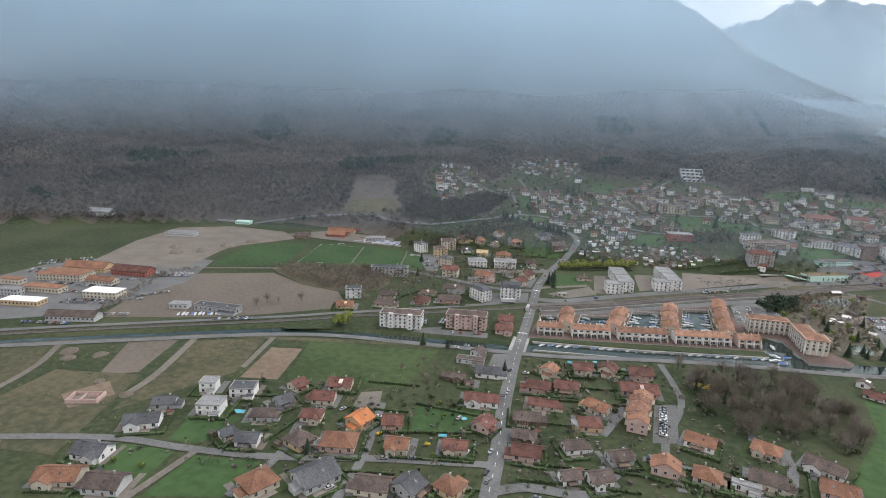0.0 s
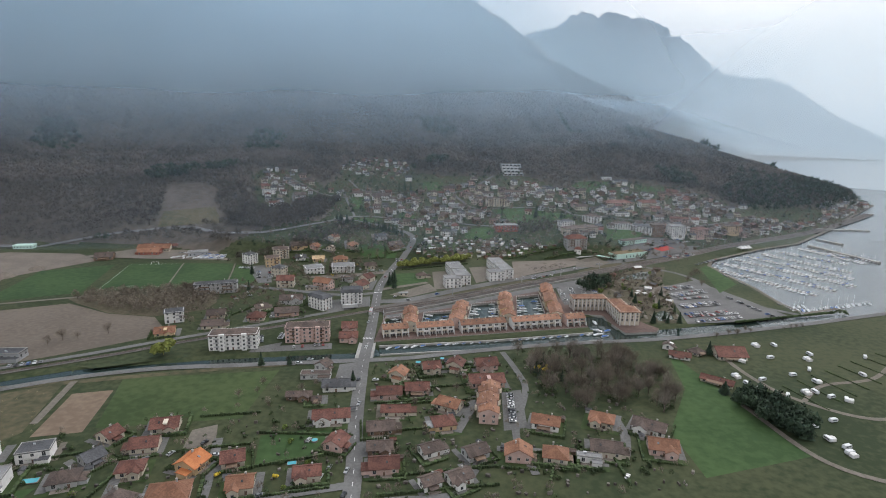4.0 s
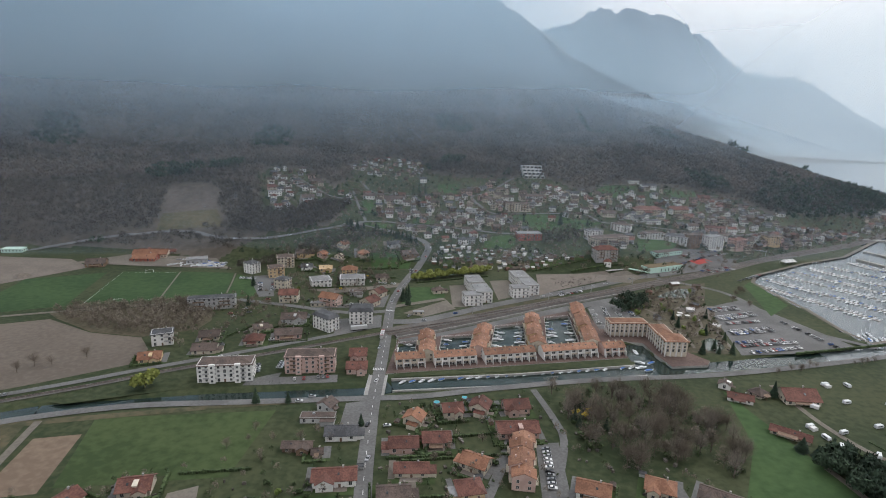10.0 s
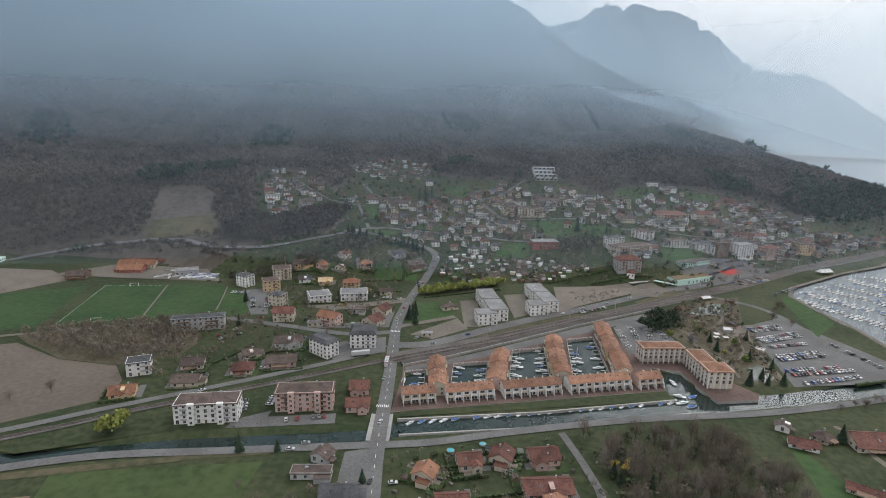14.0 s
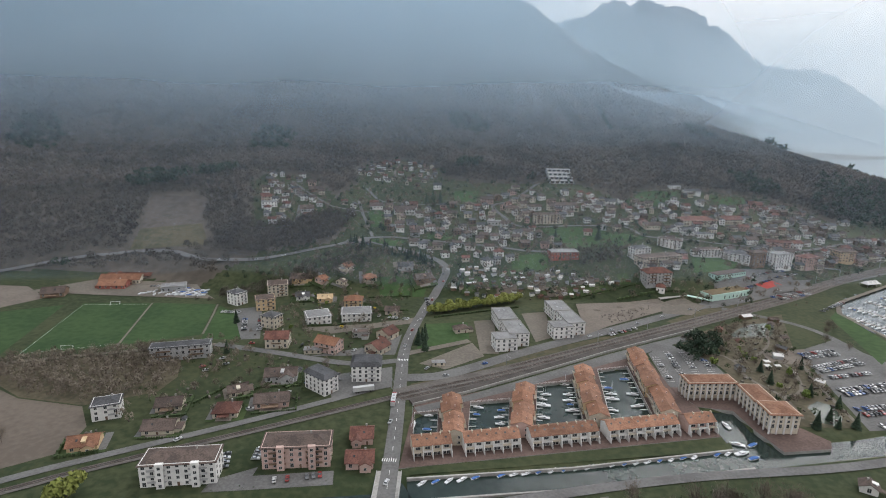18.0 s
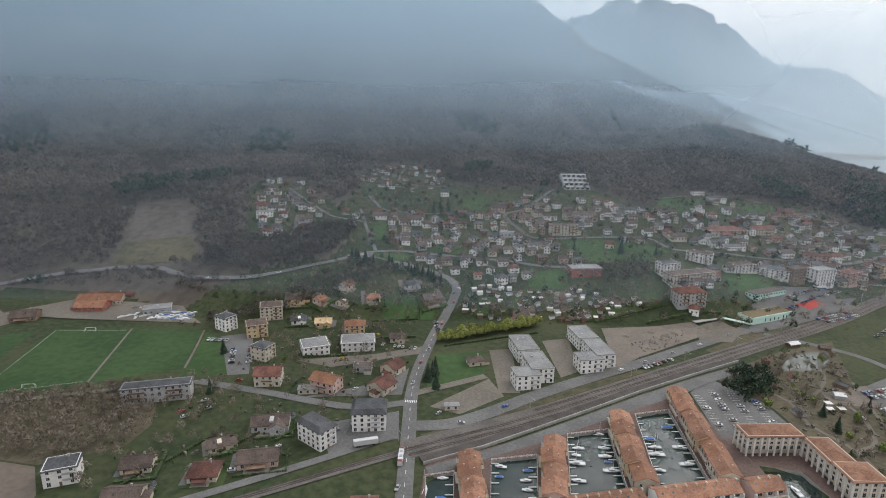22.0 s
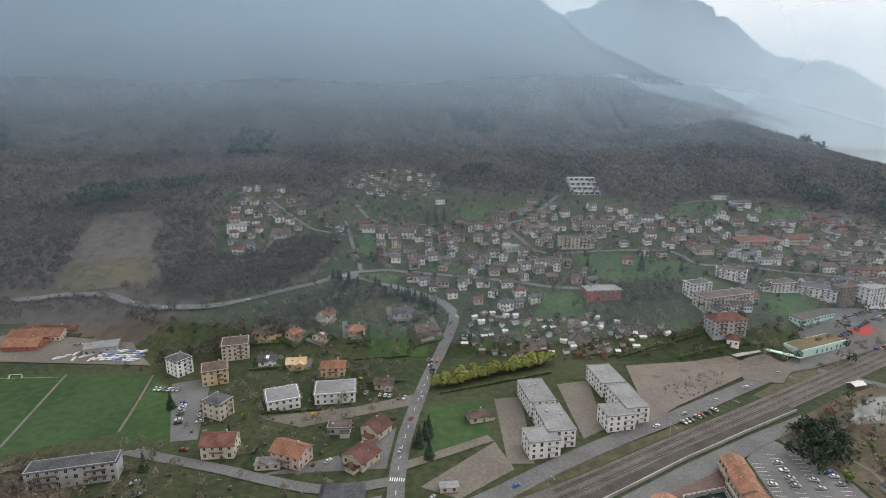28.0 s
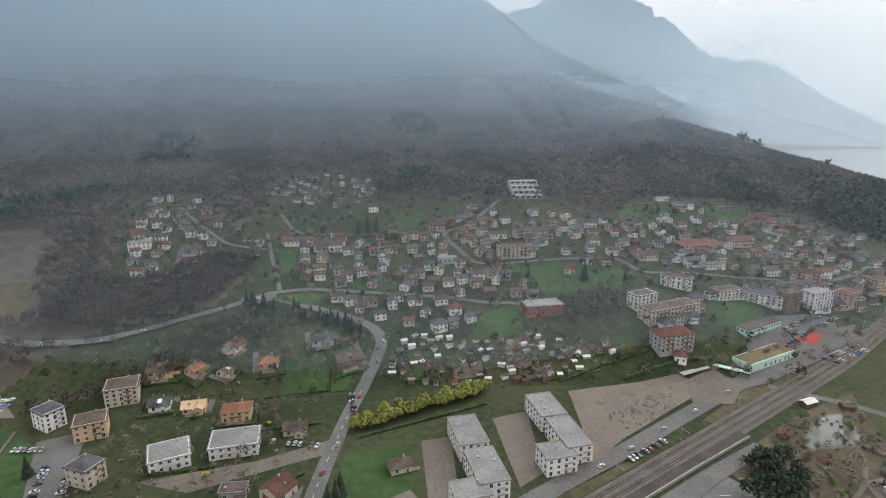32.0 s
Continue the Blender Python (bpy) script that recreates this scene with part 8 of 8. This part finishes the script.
# building-site rubble
woods("rubble", lambda x, y, g: inside(x, y, [(75, 606), (128, 640), (122, 618), (85, 590)]) & (g.uniform(size=len(x)) < .45), 70, 135, 585, 645, 3.0, 1.3, 14, ROCK, "piles of pale rubble on the building site", 23)

# ---------------------------------------------------------------- the village filling the slope
VILLAGE_MEADOWS = [[(42, 793), (92, 802), (162, 780), (126, 748), (73, 740)], [(8, 714), (48, 732), (42, 686), (8, 688)], [(163, 895), (202, 946), (252, 956), (224, 893)], [(298, 967), (368, 1000), (337, 934), (298, 917)],
                   [(196, 736), (253, 747), (228, 714), (186, 700)], [(-158, 816), (-138, 827), (-130, 778), (-146, 770)], [(76, 727), (127, 752), (113, 706), (73, 688)], [(-155, 722), (-133, 742), (-95, 747), (-90, 700)],
                   [(-300, 735), (-178, 690), (-172, 800), (-205, 812), (-240, 735)], [(150, 640), (320, 735), (300, 760), (140, 690)], [(-60, 875), (-20, 875), (-20, 920), (-64, 920)]]
PLACED = [(r[0], r[1]) for rows in (TOWN_BLOCKS, HILL_HOUSES_14, HILL_HOUSES_15, HILL_HOUSES_16, HILL_HOUSES_17) for r in rows]
WALL_PICK = [WHITE, CREAM, WHITE, WHITE, GREYW, WHITE, CREAM, WOODW, WHITE, PINK]
ROOF_PICK = [TILE_BROWN, TILE_RED, SLATE, TILE_BROWN, SLATE, TILE_BROWN, SLATE, TILE_BROWN]


FAR = {}


def far_house(x, y, rot, w, d, h, kind, wall, roof):
    """Adds a house of the far quarters to the joined meshes."""
    z = float(height(x, y))
    m = pose(x, y, z, 0, 0, rot)
    f = Form()
    f.prism([(-w / 2, -d / 2), (w / 2, -d / 2), (w / 2, d / 2), (-w / 2, d / 2)], -3, h)
    if kind == "g":
        for e in (-1, 1):
            g1 = [(e * w / 2, -d / 2, h), (e * w / 2, d / 2, h), (e * w / 2, 0, h + d * 0.25)]
            f.face(g1 if e > 0 else g1[::-1])
    r, _ = roof_form(w, d, h, kind)
    q = Form()
    for st in range(max(1, int(h / 2.7))):
        for k in range(3):
            q.box((k - 1) * w / 3.2, -d / 2 - .02, st * 2.7 + 1.0, 1.2, .1, 1.4)
        for k in range(2):
            for e in (-1, 1):
                q.box(e * (w / 2 + .02), (k - .5) * d / 2.2, st * 2.7 + 1.0, .1, 1.2, 1.4)
    for form, ma in ((f, wall), (r, roof), (q, GLASS)):
        big = FAR.setdefault(ma.name, (ma, Form()))[1]
        i = len(big.v)
        big.v.extend(tuple(m @ Vector(v)) for v in form.v)
        big.f.extend(tuple(i + e for e in c) for c in form.f)
        big.m.extend([0] * len(form.f))


def fill(poly, n, gap, seed, small=1.0, group="village houses", joined=False):
    g = random.Random(seed)
    xs, ys = [p[0] for p in poly], [p[1] for p in poly]
    made = tries = 0
    lines = [MAIN_ROAD] + [r[1] for r in ROADS if r[0].startswith(("hill", "village", "lower"))]
    while made < n and tries < 6000:
        tries += 1
        x, y = g.uniform(min(xs), max(xs)), g.uniform(min(ys), max(ys))
        if not inside(x, y, poly) or any(inside(x, y, m) for m in VILLAGE_MEADOWS) or inside(x, y, LAKE):
            continue
        if any((x - a) ** 2 + (y - b) ** 2 < gap ** 2 for a, b in PLACED) or any(off_line(x, y, l) < 8 for l in lines) or off_line(x, y, RAIL_LINE) < 22:
            continue
        w = g.uniform(6.5, 10.0) * small
        row = (x, y, g.choice((8, 12, 16, 20, 75, 100)) + g.gauss(0, 5), w, w * g.uniform(.7, .9), g.choice((4.6, 5.4, 6.0)) * small, g.choice("ggghg"), g.choice(WALL_PICK), g.choice(ROOF_PICK))
        if joined:
            far_house(*row)
        else:
            house(*row, group=group, detail=False)
        PLACED.append((x, y))
        made += 1


fill([(-202, 828), (-4, 897), (50, 940), (40, 800), (60, 735), (20, 690), (-50, 690), (-140, 742)], 96, 10.5, 31)
fill([(-325, 935), (-278, 940), (-208, 830), (-225, 745), (-255, 742), (-290, 820)], 34, 10.5, 32)
fill([(-210, 970), (-195, 1045), (-151, 1090), (-92, 1045), (-88, 985), (-110, 930), (-180, 940)], 50, 8.5, 33, 0.8, joined=True)
fill([(20, 935), (150, 900), (262, 960), (430, 980), (440, 880), (333, 790), (160, 770), (40, 805)], 130, 11, 34, joined=True)
fill([(130, 700), (180, 735), (320, 790), (440, 870), (590, 930), (600, 900), (390, 775), (260, 715), (140, 660)], 80, 10.5, 35, 1.05, joined=True)
fill([(600, 930), (660, 1040), (760, 1125), (835, 1205), (858, 1180), (770, 1090), (640, 950)], 34, 13, 36, 1.15, joined=True)
for key, (ma, form) in FAR.items():
    tagged(part("distant_houses", form, ma), "distant village houses crowded on the slope", "houses", kind="stuff")

# ---------------------------------------------------------------- the pink terrace beside the car park
finger(18.5, 319.5, 15.5, 283, 10.5, 5, [PINK], "pink stepped terrace with orange-brown tiled roofs beside a car park")

# ---------------------------------------------------------------- the miniature park between railway and harbour
for n, pts in (("pond", [(168, 575), (184, 592), (199, 604), (214, 607), (211, 590), (198, 575), (182, 573)]), ("pond", [(166, 452), (168, 469), (178, 477), (184, 472), (181, 457), (172, 449)])):
    sheet(n, pts, POND, "still pale green pond in the park", "pond", lift=0.26)
for l in ([(122, 552), (140, 545), (152, 530), (150, 505), (160, 480), (158, 455)], [(152, 530), (172, 540), (190, 560), (205, 590), (228, 622)], [(140, 545), (158, 566), (182, 575), (205, 575)],
          [(160, 480), (176, 490), (186, 520), (180, 548)], [(186, 455), (190, 490), (198, 530), (208, 560)]):
    road("park_path", l, 2.2, "pale winding park path", GRAVEL)
PARK = [(120, 556), (186, 604), (232, 626), (206, 560), (184, 450), (152, 449), (144, 490), (141, 522)]


def in_park(share):
    def test(x, y, g):
        wet = inside(x, y, [(165, 572), (184, 594), (200, 607), (217, 609), (212, 588), (198, 572)]) | inside(x, y, [(165, 450), (168, 470), (179, 478), (185, 472), (172, 448)])
        return inside(x, y, PARK) & ~wet & (g.uniform(size=len(x)) < share)
    return test


woods("park_trees", lambda x, y, g: inside(x, y, [(116, 545), (149, 575), (157, 560), (138, 526), (124, 522)]) & (g.uniform(size=len(x)) < .6), 112, 160, 520, 578, 4.5, 6.0, 40, PINE, "dark round evergreens of the park", 53)
woods("park_scrub", in_park(.16), 115, 235, 445, 628, 5, 5.0, 26, TWIG, "brown leafless park bushes", 51)
woods("park_greens", in_park(.14), 115, 235, 445, 628, 5, 3.0, 26, HEDGE, "dark evergreen park bushes", 52)
scatter("conifer", [(125, 550), (149, 568), (153, 547), (134, 532)], 16, (0.45, 0.75), "park conifers")
for x, y, s in ((163, 515, .7), (161, 498, .8), (193, 522, .7), (177, 483, .75), (186, 470, .7), (172, 447, .6), (150, 452, .6)):
    tree("conifer", x, y, s, "park conifers")
for k, (x, y, w) in enumerate(((200, 617, 9), (212, 600, 6), (170, 560, 5), (196, 552, 7), (186, 538, 6), (207, 571, 6), (165, 585, 5), (150, 515, 5), (193, 500, 5), (220, 612, 7))):
    q = Form()
    q.prism([(-w / 2, -2.5), (w / 2, -2.5), (w / 2, 2.5), (-w / 2, 2.5)], -.2, 2.5)
    ob = tagged(part("park_hut", q, (WOODW, GREYW, CREAM)[k % 3]), "low hut among park bushes", "hut", "park huts")
    ob.matrix_basis = pose(x, y, 0.25, 0, 0, 20 + 37 * k)
    rr, _ = roof_form(w, 5, 2.5, "g", 0.35, 0.4)
    part("roof", rr, (WHITE_TRIM, TILE_BROWN, TILE_RED, SLATE)[k % 4], ob)
for x, y in ((170, 520), (177, 521), (182, 511), (173, 527)):
    f = Form()
    f.box(0, 0, 0, .1, .1, 2.4)
    ob = thing("parasol", pose(x, y, .25), "white square parasol in the park", "parasol", "park parasols")
    part("pole", f, METAL, ob)
    f = Form()
    for a, b in (((-2, -2), (2, -2)), ((2, -2), (2, 2)), ((2, 2), (-2, 2)), ((-2, 2), (-2, -2))):
        f.face([(*a, 2.2), (*b, 2.2), (0, 0, 3.0)])
    part("canopy", f, WHITE_TRIM, ob)

# ---------------------------------------------------------------- works and dealers on the western plain
for row in ((-454, 398, 8, 38, 15, 5.5, "g", REDW, TILE_RED), (-421, 338, 14, 30, 14, 6, "f", CREAM, WHITE), (-396, 290, 18, 38, 11, 4.5, "g", GREYW, TILE_BROWN),
            (-343, 342, 18, 15, 8, 4, "f", GREYW, FLAT), (-505, 392, 12, 44, 16, 5, "g", OCHRE, TILE_ORANGE), (-455, 365, 10, 26, 10, 4.5, "g", CREAM, TILE_ORANGE), (-463, 299, 14, 32, 11, 4.5, "f", OCHRE, WHITE)):
    house(*row, name="house", group="works halls", detail=False)
joined_cars(((-440, 312, -405, 325, 13), (-442, 318, -408, 331, 12), (-470, 350, -436, 362, 12), (-472, 372, -430, 386, 15), (-400, 345, -380, 370, 9), (-430, 400, -400, 415, 11), (-432, 407, -402, 422, 11),
             (-425, 270, -390, 281, 12), (-500, 345, -476, 352, 9), (-384, 305, -366, 313, 7), (275, 640, 310, 668, 12), (330, 765, 400, 800, 22), (-330, 640, -290, 648, 14), (-575, 392, -540, 425, 15), (-568, 386, -530, 420, 16), (-556, 370, -515, 392, 14), (-548, 362, -512, 382, 13), (248, 674, 292, 698, 17), (252, 668, 296, 692, 16)))
for k in range(13):
    boat(-331 + 2.9 * k, 327.5 + 1.35 * k + (k % 2), 115 + float(rng.normal(0, 4)), kind=(0, 3, 0, 2)[k % 4], z=0.7, group="boats on trailers before the dealer's hall", size=0.75)

# ---------------------------------------------------------------- the unfinished red house and its heaps
ob = thing("unfinished_house", pose(-278, 204, 0.2, 0, 0, 22), "roofless red brick house shell on bare ground", "building site")
for x, y, w, d, h in ((0, -5, 17, .4, 2.6), (0, 5, 17, .4, 1.8), (-8.3, 0, .4, 9.6, 2.4), (8.3, 0, .4, 9.6, 2.6), (-2, 0, .3, 9.6, 1.6), (3, 2, 6, .3, 2.2)):
    f = Form()
    f.box(x, y, 0, w, d, h)
    part("brick_wall", f, PINK, ob)
f = Form()
f.box(0, 0, 0, 19, 12, .25)
part("floor_slab", f, SITE, ob)


def heap(x, y, r, h, material, label):
    f = Form()
    g = random.Random(int(x * 3 + y))
    rings = []
    for u, v in ((1, 0), (.75, .42), (.42, .82), (.12, 1.0)):
        rings.append(len(f.v))
        f.v.extend((r * u * math.cos(a * .7) * g.uniform(.85, 1.15), r * u * math.sin(a * .7) * g.uniform(.85, 1.15), h * v * g.uniform(.85, 1.1)) for a in range(9))
    for a, b in zip(rings, rings[1:]):
        for k in range(9):
            n = (k + 1) % 9
            f.f.append((a + k, a + n, b + n, b + k)), f.m.append(0)
    f.f.append(tuple(rings[-1] + k for k in range(9))), f.m.append(0)
    ob = tagged(part("soil_heap", f, material), label, "heap", "heaps of earth and rubble")
    ob.matrix_basis = pose(x, y, 0.15)


for x, y, r, h in ((-262, 216, 4, 1.8), (-345, 246, 6, 2.4), (-336, 238, 5, 2), (-322, 250, 5, 1.8), (-290, 222, 3.5, 1.5), (96, 612, 4, 1.8), (104, 618, 3, 1.4), (110, 626, 4, 2), (88, 600, 3, 1.2), (118, 632, 3.5, 1.6),
                   (78, 622, 4, 1.5), (100, 632, 4, 1.4), (-480, 480, 9, 5), (-462, 500, 8, 4), (-450, 530, 10, 5), (-440, 560, 8, 4), (-500, 500, 9, 4)):
    heap(x, y, r, h, SITE if y > 400 else TILLED, "loose heap of brown earth and rubble")

# ---------------------------------------------------------------- pools and garden clutter
for x, y, w, d, rnd in ((-238, 173, 8, 4, 0), (-191, 224, 7, 3.5, 0), (-27, 357, 3.6, 3.6, 1), (-11, 364, 3.2, 3.2, 1), (-73, 262, 3, 3, 1), (-79, 243, 4, 2.5, 0)):
    n, z = (12, 0.9) if rnd else (4, 0.42)
    ring = [(w / 2 * (1 if rnd else 1.414) * math.cos((k + .5) * 2 * math.pi / n), d / 2 * (1 if rnd else 1.414) * math.sin((k + .5) * 2 * math.pi / n)) for k in range(n)]
    ob = thing("garden_pool", pose(x, y, 0.15, 0, 0, 15), "small blue swimming pool in a garden", "pool", "garden pools")
    f = Form()
    f.prism([(a * 1.12, b * 1.12) for a, b in ring], 0, z)
    part("rim", f, PAVING, ob)
    f = Form()
    f.prism(ring, 0.1, z + .03)
    part("pool_water", f, POOL, ob)


def clutter(polys, n, seed):
    """Boxes, benches, woodpiles, bins and tarpaulins lying about the gardens."""
    g = random.Random(seed)
    f = Form()
    lines = [r[1] for r in ROADS[:18]]
    for poly in polys:
        xs, ys = [p[0] for p in poly], [p[1] for p in poly]
        k = 0
        while k < n:
            x, y = g.uniform(min(xs), max(xs)), g.uniform(min(ys), max(ys))
            k += 1
            if inside(x, y, poly) and all(off_line(x, y, l) > 4.5 for l in lines):
                f.box(x, y, float(height(x, y)), g.uniform(.6, 2.4), g.uniform(.5, 1.5), 0.3 + g.uniform(.3, 1.3), g.uniform(0, 3))
    tagged(part("garden_clutter", f, CLUTTER), "bins, woodpiles, benches and covered things in the gardens", "clutter", kind="stuff")


clutter([[(-235, 165), (-50, 210), (-55, 290), (-160, 275), (-215, 250)], [(-48, 215), (115, 235), (110, 290), (30, 375), (-55, 355)], [(-230, 400), (-125, 448), (-85, 540), (-80, 680), (-190, 640), (-190, 545)]], 260, 61)
clutter([[(-52, 652), (-40, 690), (10, 684), (60, 692), (122, 676), (95, 662), (48, 646), (5, 640)], PARK], 240, 62)

# the stony shore of the lake and the harbour edge
shore = Form()
strip(shore, LAKE[:9], 4.0, 0.22, smooth=False)
strip(shore, [(868, 1185), (700, 1010), (600, 900), (470, 775), (430, 752)], 5.0, 0.2, smooth=False)
tagged(part("lake_shore", shore, GRAVEL), "grey stony bank along the lake", "shore", kind="structure")

# stair towers of the two canal-side apartment blocks
for x, y, rot, w, d, h, wall in ((-159, 377, 11, 32.4, 13, 12.3, WHITE), (-111, 394, 9, 31.4, 13, 12.3, PINK)):
    for u in (-.22, .24):
        f = Form()
        f.box(0, 0, 0, 3.4, 1.8, h)
        c, s = math.cos(radians(rot)), math.sin(radians(rot))
        ob = tagged(part("stair_tower", f, wall), "projecting stair tower of an apartment block", "stair tower", "stair towers")
        ob.matrix_basis = pose(x + c * w * u + s * (d / 2 + .9), y + s * w * u - c * (d / 2 + .9), 0, 0, 0, rot)
        for k in range(4):
            part("window", WIN, None, ob, at=pose(0, -.9, 1.7 + 2.9 * k))

hedge([(102, 649), (135, 660), (166, 667)], 2.0, 2.2)
woods("field_edge_scrub", lambda x, y, g: (off_line(x, y, [(-392, 312), (-404, 350), (-428, 412), (-410, 432)]) < 5) & (g.uniform(size=len(x)) < .7), -440, -380, 305, 440, 4, 3.6, 26, TWIG, "leafless scrub along the field's edge", 71)
woods("dike_grass", lambda x, y, g: (off_line(x, y, CANAL_LINE[:7]) < 16) & (off_line(x, y, CANAL_LINE[:7]) > 7) & (off_line(x, y, CANAL_ROAD) > 4) & (g.uniform(size=len(x)) < .25), -480, -70, 190, 380, 4, 1.0, 12, HEDGE, "rough grass and reeds along the canal dike", 72)
